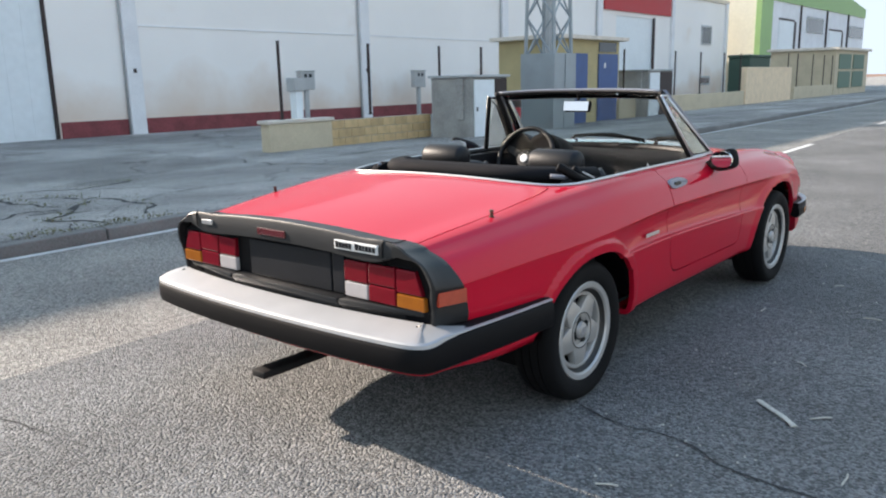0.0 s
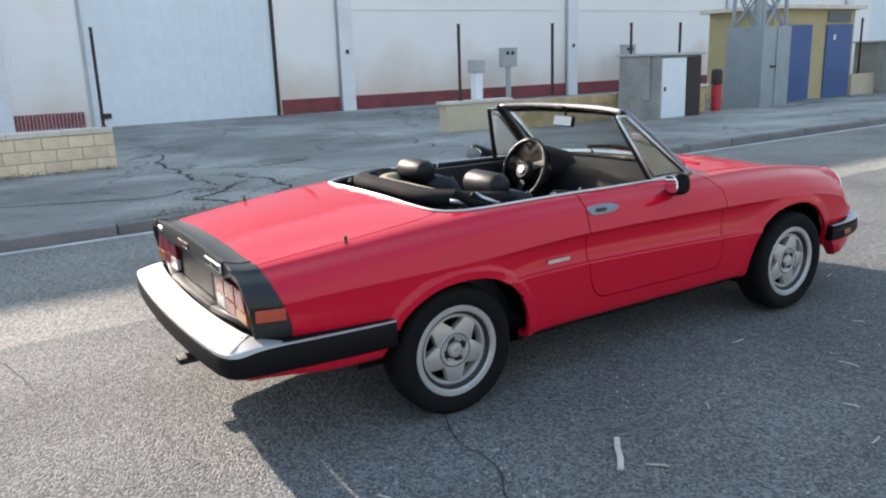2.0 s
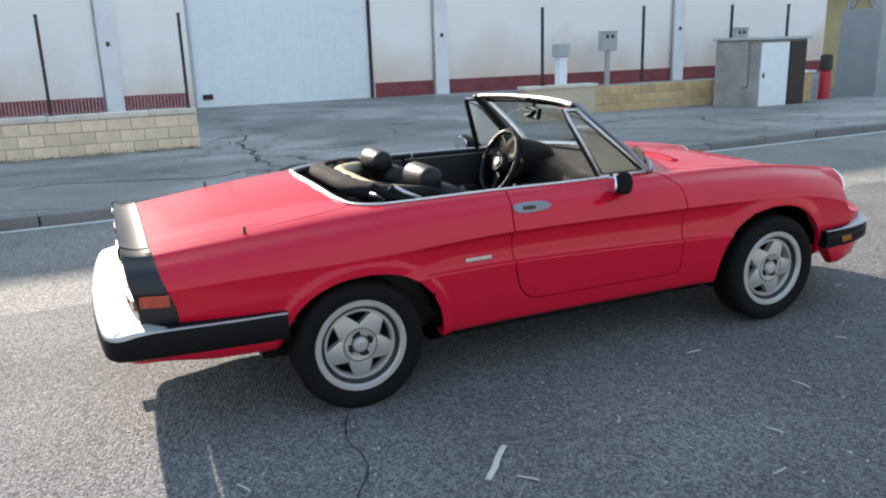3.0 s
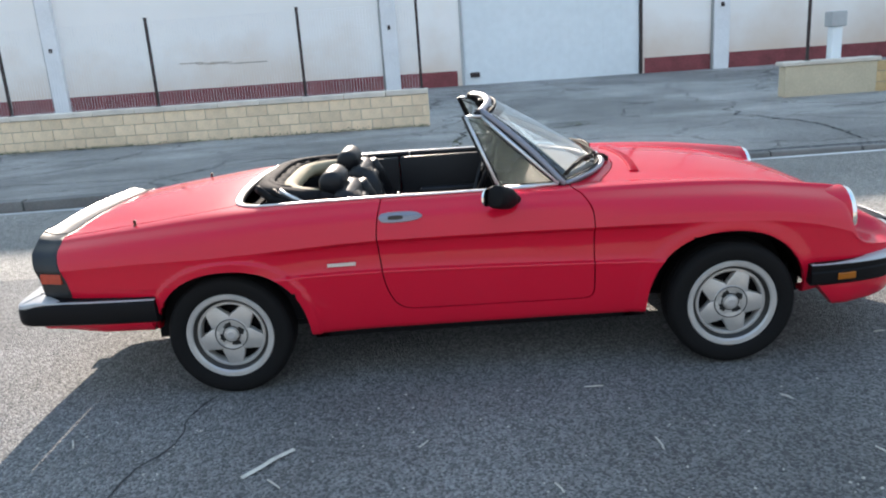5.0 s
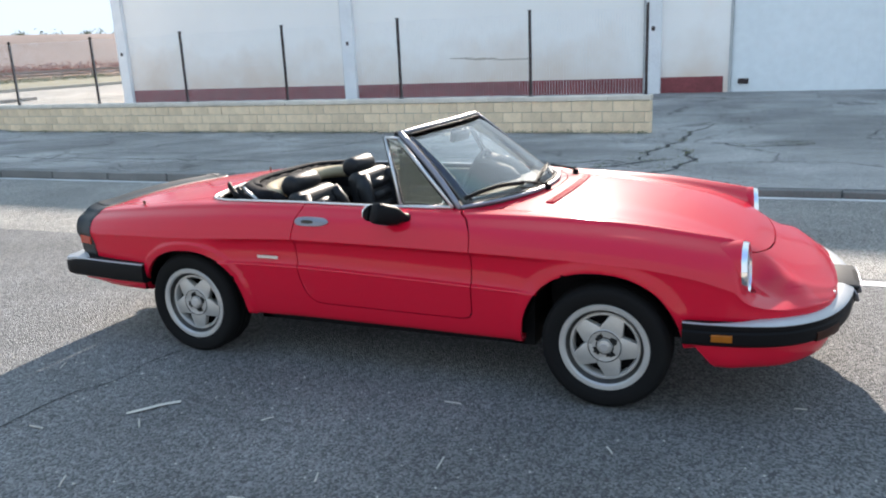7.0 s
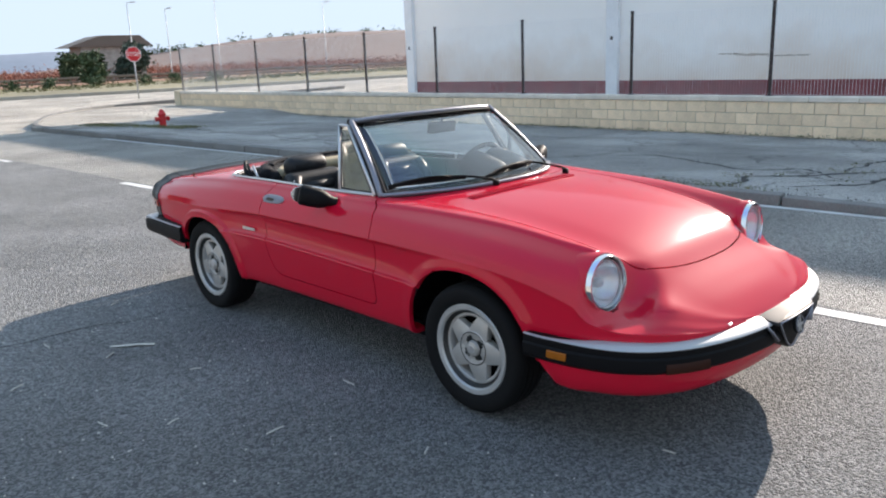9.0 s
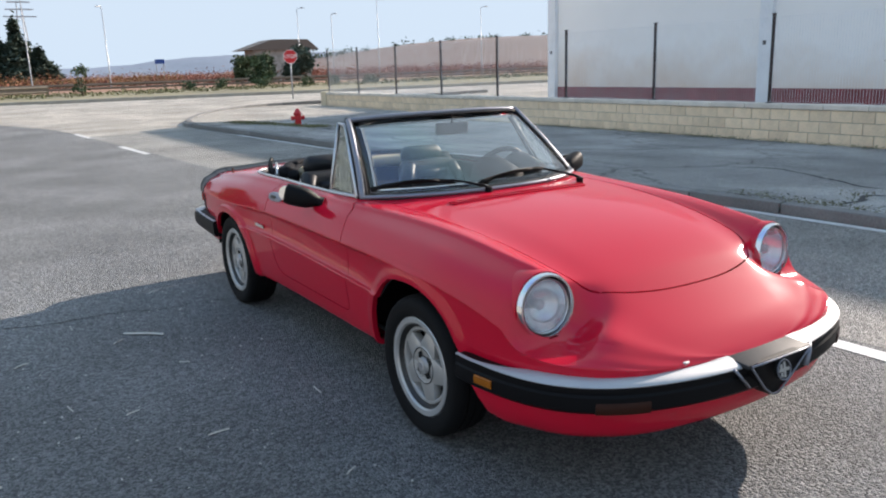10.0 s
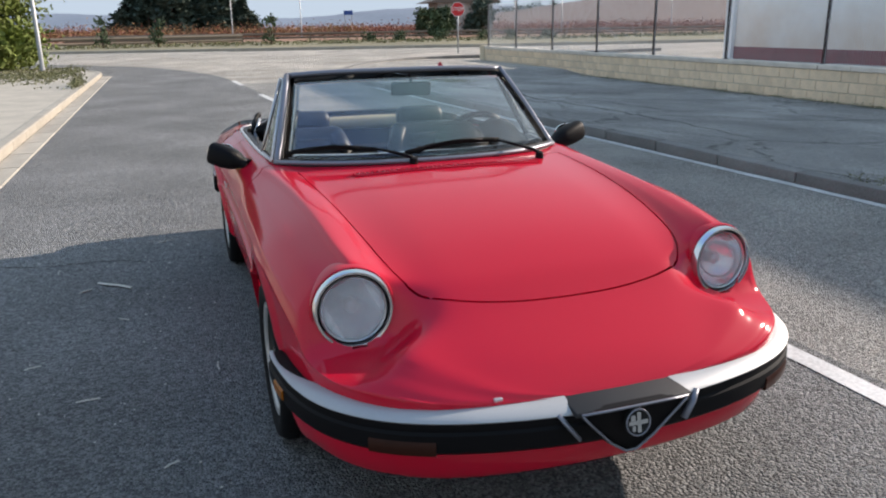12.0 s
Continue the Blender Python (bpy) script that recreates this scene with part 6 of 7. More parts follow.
def green_building():
    b = thing("industrial_unit", "cream industrial building with green corner and roof edge", "building")
    x = -17.6
    part("body_wall", boxes((-40, x, 57.2, 88.6, BASE, 7.3)), cream_wall, b)
    part("front_cladding", boxes((x + 0.002, x + 0.06, 59.6, 88.6, BASE, 6.75)), pilaster_grey, b)
    part("corner_trim", boxes((x - 0.3, x + 0.10, 57.1, 59.6, BASE, 9.0)), green_trim, b)
    part("roof_edge", boxes((x + 0.002, x + 0.14, 59.6, 88.6, 6.75, 7.5)), green_trim, b)
    part("roof", prism([(57.0, 7.3), (88.8, 7.3), (88.8, 7.6), (73.0, 9.3), (57.0, 9.3)], -40.2, x + 0.1, "x"), green_trim, b)
    for y0, y1, z0, z1, m in ((61.2, 64.9, 0, 5.4, sheet_white), (68.5, 73.3, 4.9, 5.9, window_dark), (75.5, 79.8, 0, 5.1, sheet_white), (82.7, 88.0, 4.9, 5.7, window_dark)):
        part("opening", boxes((x + 0.062, x + 0.12, y0, y1, z0 - 0.2, z1)), m, b)
        if m is sheet_white:
            part("opening_frame", boxes((x + 0.062, x + 0.14, y1, y1 + 0.55, z0 - 0.2, z1), (x + 0.062, x + 0.14, y0, y1, z1, z1 + 0.15)), dark_steel, b)
        else:
            part("opening_frame", boxes((x + 0.062, x + 0.13, y0 - 0.12, y0, z0 - 0.2, z1), (x + 0.062, x + 0.13, y1, y1 + 0.12, z0 - 0.2, z1), (x + 0.062, x + 0.13, y0, y1, z1, z1 + 0.12)), cabinet_grey, b)
    for y in (66.6, 74.4, 81.9):
        part("down_pipe", tube([(x + 0.12, y, -0.1), (x + 0.12, y, 6.75)], 0.09, 8), dark_steel, b)
    return b


warehouse()
sign_warehouse()
green_building()
h = thing("far_house", "far low house with brown tiled roof", "house")
part("wall", boxes((-22, -12, 128, 140, -0.3, 4.2)), cream_wall, h)
bm = prism([(127.5, 4.2), (140.5, 4.2), (134, 9.0)], -22.5, -11.5, "x")
part("roof", bm, roof_tile, h)


# ---- block walls, posts and wire ----
def shared_mesh(name, bm, material):
    me = bpy.data.meshes.new(name)
    bm.to_mesh(me)
    bm.free()
    me.materials.append(material)
    return me


def block_wall(name, label, x_face, y0, y1, z0, courses, bl, bh, material, thick=0.2, seed=1):
    w = thing(name, label, "wall", kind="structure")
    rnd = random.Random(seed)
    part("mortar_bed", boxes((x_face - thick + 0.012, x_face - 0.012, y0 + 0.01, y1 - 0.01, z0 - 0.35, z0 + courses * bh)), mortar, w)
    bm = bmesh.new()
    box(bm, -thick / 2, thick / 2, -bl / 2 + 0.006, bl / 2 - 0.006, -bh / 2 + 0.006, bh / 2 - 0.006, bev=0.006, seg=1)
    whole = shared_mesh("block", bm, material)
    for c in range(courses):
        y = y0 - (bl / 2 if c % 2 else 0)
        while y < y1 - 0.02:
            a, b = max(y, y0), min(y + bl, y1)
            if b - a > 0.08:
                ob = new("block", whole)
                ob.parent = w
                ob.matrix_basis = pose(x_face - thick / 2 + rnd.uniform(-0.005, 0.005), (a + b) / 2, z0 + (c + 0.5) * bh, 0, 0, rnd.uniform(-0.5, 0.5)) @ Matrix.Diagonal((1, (b - a) / bl, 1, 1))
            y += bl
    return w


def cap_row(w, x_face, y0, y1, z, length, material, thick=0.2, over=0.025, h=0.10, seed=2):
    rnd = random.Random(seed)
    bm = bmesh.new()
    box(bm, -thick / 2 - over, thick / 2 + over, -length / 2 + 0.003, length / 2 - 0.003, 0, h, bev=0.012, seg=1)
    me = shared_mesh("cap", bm, material)
    n = round((y1 - y0) / length)
    for i in range(n):
        ob = new("cap", me)
        ob.parent = w
        ob.matrix_basis = pose(x_face - thick / 2 + rnd.uniform(-0.004, 0.004), y0 + (i + 0.5) * (y1 - y0) / n, z + rnd.uniform(-0.003, 0.004), 0, 0, rnd.uniform(-0.4, 0.4)) @ Matrix.Diagonal((1, (y1 - y0) / n / length, 1, 1))


WX = -11.03


def make_post(top):
    bm = boxes((-0.025, 0.025, -0.025, 0.025, 0.0, top), bev=0.004)
    bm2 = bm
    box(bm2, -0.032, 0.032, -0.032, 0.032, top, top + 0.012)
    box(bm2, -0.05, 0.05, -0.05, 0.05, 0.0, 0.012)
    return bm2


def wire_panel(bm, x, y0, y1, z0, z1, step=0.055, r=0.0026):
    """Upright wires of a mesh panel, held by a thin wire at the foot and one at the top."""
    n = int(abs(y1 - y0) / step)
    for i in range(1, n):
        y = y0 + (y1 - y0) * i / n
        vs = [bm.verts.new((x + dx, y + dy, z)) for z in (z0, z1) for dx, dy in ((r, 0), (-r, r), (-r, -r))]
        for k in range(3):
            bm.faces.new((vs[k], vs[(k + 1) % 3], vs[3 + (k + 1) % 3], vs[3 + k]))
    for z in (z0, (z0 + z1) / 2, z1):
        vs = [bm.verts.new((x + 0.003 + dx, y, z + dz)) for y in (y0, y1) for dx, dz in ((r * 0.6, 0), (-r * 0.6, r * 0.6), (-r * 0.6, -r * 0.6))]
        for k in range(3):
            bm.faces.new((vs[k], vs[(k + 1) % 3], vs[3 + (k + 1) % 3], vs[3 + k]))


def fence(label, ys, z0, top, wired=True):
    f = thing("wire_fence", label, "fence")
    x = WX - 0.10
    for y in ys:
        ob = part("post", make_post(top - z0), dark_steel, f)
        ob.location = (x, y, z0)
    if wired:
        bm = bmesh.new()
        for a, b in zip(ys, ys[1:]):
            wire_panel(bm, x + 0.03, a, b, z0 + 0.03, top - 0.06)
        w = part("wire_mesh", bm, mesh_wire, f)
        w["kind"] = "stuff"
    return f


wall_left = block_wall("wall_west", "low wall of tan concrete blocks with flat caps", WX, -24.4, 0.72, -0.19, 3, 0.4, 0.205, block_tan, seed=4)
cap_row(wall_left, WX, -24.4, 0.72, 0.425, 0.8, cap_stone)
fence("dark steel posts and wire mesh on the block wall", [0.60, -1.64, -4.50, -7.37, -10.24, -13.1, -16.0, -18.85, -21.7, -24.3], 0.525, 2.16)
wall_right = block_wall("wall_east", "low wall of weathered yellow stone blocks", WX, 9.26, 12.70, -0.13, 3, 0.42, 0.20, block_yellow, seed=6)
part("wall_pier", boxes((WX - 0.26, WX + 0.04, 7.52, 9.26, -0.35, 0.475), bev=0.015), render_cream, wall_right)
part("pier_cap", boxes((WX - 0.30, WX + 0.07, 7.46, 9.32, 0.475, 0.55), bev=0.015), cap_stone, wall_right)
fence("dark steel fence posts along the yellow wall", [7.98, 10.62, 13.2, 15.0], 0.55, 2.17, wired=False)
p = thing("wall_pier", "cream rendered end pier of the block wall", "wall", kind="structure")
part("pier", boxes((WX - 0.32, WX + 0.03, -24.9, -24.42, -0.5, 0.545), bev=0.02), render_cream, p)


# ---- service boxes and the mast ----
def meter_box(x, y, z0, z1, w, post_to):
    b = thing("meter_box", "grey electricity meter box on a post", "meter box", group="meter boxes")
    part("case", boxes((x, x + 0.22, y - w / 2, y + w / 2, z0, z1), bev=0.02), cabinet_grey, b)
    part("lid", boxes((x - 0.03, x + 0.25, y - w / 2 - 0.02, y + w / 2 + 0.02, z1, z1 + 0.03), bev=0.01), cabinet_grey, b)
    for k in (-0.25, 0.08):
        part("window", boxes((x + 0.221, x + 0.228, y + k * w, y + (k + 0.2) * w, z1 - 0.20, z1 - 0.08)), window_dark, b)
    part("post", boxes((x + 0.04, x + 0.16, y - 0.07, y + 0.07, post_to, z0), bev=0.01), cabinet_grey, b)
    return b


meter_box(-18.6, 14.9, 1.12, 1.72, 0.62, -0.15)
meter_box(-18.6, 20.6, 1.10, 1.72, 0.62, -0.15)
b = thing("meter_pillar", "white service pillar with a grey box on top", "meter box")
part("pillar", boxes((-11.48, -11.27, 8.50, 8.70, -0.25, 1.14), bev=0.02), sheet_white, b)
part("case", boxes((-11.52, -11.23, 8.45, 8.75, 1.14, 1.42), bev=0.02), cabinet_grey, b)


def service_cabin(x0, x1, y0, y1, h, seed):
    """A small concrete service hut with a white metal door and a flat lid."""
    b = thing("service_hut", "stained grey concrete service hut with a white metal door", "hut", group="service huts")
    z = -0.25
    part("wall", boxes((x0, x1, y0, y1, z, h), bev=0.015), box_concrete, b)
    part("lid", boxes((x0 - 0.06, x1 + 0.08, y0 - 0.06, y1 + 0.06, h, h + 0.06), bev=0.012), cabinet_grey, b)
    part("door", boxes((x1 + 0.002, x1 + 0.04, y0 + 0.06, y0 + 0.86, -0.1, h - 0.06), bev=0.008), sheet_white, b)
    part("door_handle", boxes((x1 + 0.04, x1 + 0.06, y0 + 0.12, y0 + 0.16, 0.55, 0.65)), dark_steel, b)
    part("side_panel", boxes((x1 + 0.002, x1 + 0.03, y0 + 0.92, y1 - 0.03, -0.1, h - 0.04), bev=0.006), dark_steel, b)
    part("cable_cover", boxes((x1 - 0.45, x1 - 0.25, y0 - 0.06, y0 - 0.002, 0.35, h - 0.02), bev=0.01), box_concrete, b)
    return b


service_cabin(-10.75, -9.45, 12.42, 13.85, 1.36, 1)
service_cabin(-11.6, -10.4, 24.0, 26.0, 1.50, 2)
b = thing("stone_pier", "short weathered stone pier beside the hut", "pier")
part("pier", boxes((-10.5, -10.05, 14.35, 14.8, -0.3, 0.55), bev=0.03), block_yellow, b)
part("cap", boxes((-10.55, -10.0, 14.3, 14.85, 0.55, 0.62), bev=0.02), cap_stone, b)
b = thing("hydrant_post", "red and black standpipe beside the grey box", "standpipe")
part("post", lathe([(-0.25, 0.13), (0.55, 0.13), (0.6, 0.09), (0.6, 0.0)], 16, "z", m=Matrix.Translation((-10.05, 15.2, 0))), sign_red, b, angle=40)
part("cap", lathe([(0.6, 0.14), (0.92, 0.14), (0.97, 0.1), (0.97, 0.0)], 16, "z", m=Matrix.Translation((-10.05, 15.2, 0))), dark_steel, b, angle=40)


def mast():
    b = thing("lattice_mast", "galvanised steel lattice mast with a sheet metal casing round its foot", "mast")
    x0, x1, y0, y1 = -10.8, -9.65, 16.45, 17.62
    part("casing", boxes((x0, x1, y0, y1, -0.3, 2.0), bev=0.01), galv, b)
    for y in (y0 + 0.58,):
        part("casing_seam", boxes((x1 + 0.001, x1 + 0.02, y - 0.02, y + 0.02, -0.2, 1.98)), galv, b)
        part("casing_latch", boxes((x1 + 0.001, x1 + 0.05, y - 0.25, y - 0.05, 0.95, 1.0)), dark_steel, b)
    cx, cy = (x0 + x1) / 2, (y0 + y1) / 2

    def leg(k, z):
        r = 0.47 - 0.022 * (z - 2)
        return Vector((cx + r * (1 if k in (0, 1) else -1), cy + r * (1 if k in (1, 2) else -1), z))
    for k in range(4):
        part("leg", tube([leg(k, 0.0), leg(k, 14)], 0.055, 6), galv, b)
        for i in range(10):
            z = 1.9 + 1.1 * i
            part("brace", tube([leg(k, z), leg((k + 1) % 4, z + 1.1)], 0.028, 5), galv, b)
            part("brace", tube([leg((k + 1) % 4, z), leg(k, z + 1.1)], 0.028, 5), galv, b)
    part("cable_duct", tube([(cx, cy, 1.9), (cx, cy, 13)], 0.10, 8), cabinet_grey, b)
    return b


mast()


def kiosk():
    b = thing("transformer_kiosk", "yellow rendered transformer kiosk with flat roof and blue metal doors", "kiosk")
    x0, x1, y0, y1, h = -13.2, -10.95, 18.7, 22.75, 2.52
    part("wall", boxes((x0, x1, y0, y1, -0.3, h)), kiosk_yellow, b)
    part("roof", boxes((x0 - 0.2, x1 + 0.25, y0 - 0.25, y1 + 0.25, h, h + 0.12), bev=0.01), cap_stone, b)
    for a, c in ((18.95, 20.5), (21.25, 22.6)):
        d = part("door", boxes((x1 + 0.002, x1 + 0.05, a, c, -0.1, 2.08), bev=0.006), blue_paint, b, "blue metal door")
        for i in range(9):
            part("louvre", boxes((x1 + 0.05, x1 + 0.066, a + 0.15, c - 0.15, 0.12 + 0.07 * i, 0.16 + 0.07 * i)), blue_paint, d)
        part("warning_plate", boxes((x1 + 0.05, x1 + 0.056, a + 0.35, a + 0.47, 1.62, 1.78)), white_print, d)
    part("vent", boxes((x1 + 0.002, x1 + 0.03, 21.3, 22.5, 2.14, 2.46)), window_dark, b)
    return b


kiosk()
# low wall, posts and sheds further up the street
w = thing("wall_north", "low cream wall with fence posts along the street", "wall", kind="structure")
part("wall_body", boxes((-11.05, -10.85, 22.7, 35.2, -0.3, 0.55)), render_cream, w)
part("wall_body", boxes((-11.1, -10.85, 35.4, 42.4, -0.3, 1.66)), block_tan, w)
part("wall_body", boxes((-11.05, -10.85, 43.0, 51.0, -0.3, 0.6)), render_cream, w)
fence("dark steel fence posts up the street", [23.5, 25.8, 27.9, 30.5, 33.2, 35.3], 0.55, 2.27, wired=False)
fence("dark steel fence posts up the street", [42.6, 44.3, 47.3, 49.7, 51.6], 0.6, 2.38, wired=False)
b = thing("garden_shed", "green and tan panelled shed up the street", "shed")
part("wall", boxes((-15, -11, 51.8, 60.5, -0.3, 2.75)), render_cream, b)
part("roof", boxes((-15.2, -10.8, 51.6, 60.7, 2.75, 2.9)), cap_stone, b)
for i in range(4):
    part("panel", boxes((-11 + 0.002, -10.95, 52.6 + 3.6 * (i % 2), 55.6 + 3.6 * (i % 2), 0.35 + 1.2 * (i // 2), 1.4 + 1.1 * (i // 2))), mat("shed_green", (0.13, 0.20, 0.15), 0.7) if i == 0 else bpy.data.materials["shed_green"], b)
bin_ = thing("rubbish_container", "dark green rubbish container by the wall", "container")
part("body", boxes((-14.4, -13.2, 42.6, 46.1, -0.05, 2.25), bev=0.05), mat("bin_green", (0.03, 0.07, 0.05), 0.6), bin_)
part("lid", boxes((-14.45, -13.15, 42.55, 46.15, 2.25, 2.42), bev=0.05), bpy.data.materials["bin_green"], bin_)


# ---- the far side: junction, field, trees and hills ----
bark = mat("bark", (0.12, 0.085, 0.06), 0.95, vary=0.3, scale=6, fine=40, bump=0.4)
conifer_leaf = mat("conifer_leaf", (0.045, 0.070, 0.050), 0.85, vary=0.35, scale=0.8, fine=6)
bush_leaf = mat("bush_leaf", (0.055, 0.085, 0.035), 0.8, vary=0.4, scale=1.2, fine=8)
shrub_leaf = mat("shrub_leaf", (0.15, 0.19, 0.03), 0.7, vary=0.35, scale=2, fine=12)
vine_leaf = mat("vine_leaf", (0.25, 0.09, 0.06), 0.9, vary=0.4, scale=0.06, fine=1.0)
gold_leaf = mat("gold_leaf", (0.27, 0.15, 0.07), 0.9, vary=0.35, scale=0.2, fine=2)
grass_leaf = mat("grass_leaf", (0.15, 0.15, 0.07), 0.9, vary=0.4, scale=2, fine=20)
lamp_steel = mat("lamp_steel", (0.36, 0.37, 0.38), 0.45, 0.5, vary=0.08, scale=2, fine=30)
# distance haze is mixed into both hill colours: purplish near, blue far
hill_near_hazed = mat("hill_near_hazed", (0.17, 0.12, 0.105), 0.95, vary=0.25, scale=0.02, fine=0.3)
hill_far_hazed = mat("hill_far_hazed", (0.17, 0.21, 0.27), 0.95, vary=0.12, scale=0.004, fine=0.05)
rail_wood = mat("rail_wood", (0.20, 0.16, 0.12), 0.85, vary=0.25, scale=2, fine=30)
stop_red = mat("stop_red", (0.55, 0.015, 0.02), 0.45, vary=0.05)


def leaf(bm, p, size, rnd, stretch=1.0):
    a = Vector((rnd.gauss(0, 1), rnd.gauss(0, 1), rnd.gauss(0, 1))).normalized()
    b = a.cross(Vector((rnd.gauss(0, 1), rnd.gauss(0, 1), rnd.gauss(0, 1)))).normalized()
    a, b = a * size * stretch, b * size * 0.6
    bm.faces.new([bm.verts.new(p + q) for q in (-a, b * 0.9 - a * 0.1, a, -b - a * 0.1)])


def crown(kind, height, width, n, size, seed):
    """A crown of many small leaves round a set of uneven limbs."""
    rnd = random.Random(seed)
    bm = bmesh.new()
    limbs = []
    for i in range({"cone": 26, "hedge": 40}.get(kind, 16)):
        if kind == "cone":
            z = height * rnd.uniform(0.06, 0.97) ** 1.0
            r = width / 2 * (1 - z / height) ** 0.75 * rnd.uniform(0.6, 1.15)
        elif kind == "hedge":
            z = height * rnd.uniform(0.06, 0.9)
            r = width / 2 * rnd.uniform(0.75, 1.3)
        else:
            z = height * rnd.uniform(0.25, 0.92)
            r = width / 2 * rnd.uniform(0.3, 1.0)
        a = rnd.uniform(0, 2 * math.pi)
        limbs.append((Vector((r * math.cos(a) * (0.95 if kind == "cone" else 0.6), r * math.sin(a) * (0.95 if kind == "cone" else 0.6), z)), rnd.uniform(0.16, 0.30) * width * (0.55 if kind == "cone" else 0.8)))
    for i in range(n):
        c, s = limbs[rnd.randrange(len(limbs))]
        d = Vector((rnd.gauss(0, 1), rnd.gauss(0, 1), rnd.gauss(0, 1.5 if kind == "cone" else 0.8)))
        p = c + d * s * 0.55
        if kind == "cone" and p.z > height * 0.75:
            p.x *= 0.5
            p.y *= 0.5
        p.z = max(0.05, p.z)
        leaf(bm, p, size * rnd.uniform(0.6, 1.4), rnd, 1.4 if kind == "cone" else 1.1)
    return bm


def tree(name, label, kind, height, width, n, size, material, at, seed, group=""):
    t = thing(name, label, "tree" if height > 2.5 else "shrub", at, group)
    rnd = random.Random(seed)
    part("trunk", tube([(0, 0, -0.1), (0.05, 0.02, height * 0.35), (0.0, 0.0, height * (0.9 if kind == "cone" else 0.6))], 0.035 * height ** 0.9 + 0.02, 7, r1=0.02), bark, t, smooth=True)
    if kind != "cone":
        for i in range(4):
            a = rnd.uniform(0, 6.28)
            part("limb", tube([(0, 0, height * 0.3), (0.2 * width * math.cos(a), 0.2 * width * math.sin(a), height * 0.55), (0.38 * width * math.cos(a), 0.38 * width * math.sin(a), height * 0.72)], 0.02 * height ** 0.8, 5, r1=0.01), bark, t)
    part("crown", crown(kind, height, width, n, size, seed), material, t)
    return t


# the row of cypresses
rnd = random.Random(21)
protos = [tree("cypress", "tall dark green cypress in a row beyond the junction", "cone", 10.0, 5.0, 6500, 0.26, conifer_leaf, (0, 0, 0), 40 + i, "cypress row") for i in range(3)]
spots = []
for i in range(17):
    spots.append((-10.4 + 0.98 * i + rnd.uniform(-0.4, 0.4), -118 + rnd.uniform(-3, 3), rnd.choice((0.60, 0.66, 0.72, 0.78, 0.88)) * (0.75 if i < 2 or i > 14 else 1.0)))
for i, (x, y, k) in enumerate(spots):
    m = pose(x, y, -0.3, 0, 0, rnd.uniform(0, 360)) @ Matrix.Diagonal((1.2, 1.2, k, 1))
    if i < 3:
        protos[i].matrix_basis = m
    else:
        ob = copy_thing(protos[i % 3], pose(x, y, -0.3, 0, 0, rnd.uniform(0, 360)))
        ob.scale = (1.2, 1.2, k)
# trees by the dark-roofed building
tree("round_tree", "dark green bushy tree near the junction", "round", 3.4, 3.2, 4200, 0.2, bush_leaf, (-30.6, -92, -0.3), 61, "trees by the farm")
tree("round_tree", "dark green bushy tree near the junction", "round", 3.6, 3.6, 4200, 0.2, bush_leaf, (-33.6, -93, -0.3), 62, "trees by the farm")
tree("round_tree", "dark green bushy tree near the junction", "round", 4.4, 4.2, 5200, 0.24, conifer_leaf, (-38.2, -92, -0.4), 63, "trees by the farm")
tree("young_tree", "small green tree on the verge", "round", 3.2, 2.8, 1600, 0.18, bush_leaf, (-25.6, -72, -0.3), 64)
for i, (x, y) in enumerate(((-7.6, -62), (1.2, -62), (5.2, -62))):
    tree("sapling", "thin grey-green sapling on the verge", "round", 2.6, 1.8, 260, 0.13, bush_leaf, (x, y, -0.3), 70 + i, "saplings")
# shrubs over the far pavement
tree("shrub", "bright green shrub beside the pavement", "hedge", 4.4, 4.4, 36000, 0.085, shrub_leaf, (7.0, -26.0, 0.0), 81, "shrubs along the pavement")
tree("shrub", "bright green shrub beside the pavement", "hedge", 4.0, 4.2, 22000, 0.085, shrub_leaf, (9.6, -28.5, 0.0), 82, "shrubs along the pavement")

# farm building with a dark roof
b = thing("farm_building", "far farm building with a dark pitched roof", "building")
part("wall", boxes((-45.2, -36.6, -108, -104, -0.5, 4.4)), box_concrete, b)
part("roof", prism([(-46.4, 4.3), (-34.8, 4.3), (-39.2, 5.75), (-44.6, 5.75)], -108.5, -103.5, "y"), mat("slate", (0.16, 0.13, 0.11), 0.8), b)


# street lamps
def street_lamp(x, y, h, label, lean=0.0):
    t = thing("street_lamp", label, "street lamp", (x, y, -0.3), "street lamps")
    part("pole", lathe([(0.0, 0.09), (0.5, 0.085), (0.6, 0.07), (h, 0.04), (h, 0.0)], 12, "z"), lamp_steel, t, smooth=True)
    part("arm", tube([(0, 0, h - 0.02), (0.15, 0, h + 0.12), (0.7, 0, h + 0.18)], 0.035, 6), lamp_steel, t)
    bm = bmesh.new()
    box(bm, 0.45, 1.05, -0.13, 0.13, h + 0.12, h + 0.24, bev=0.05)
    part("lamp_head", bm, lamp_steel, t)
    t.rotation_euler = (0, radians(lean), random.Random(int(x * 7)).uniform(0, 3))
    return t


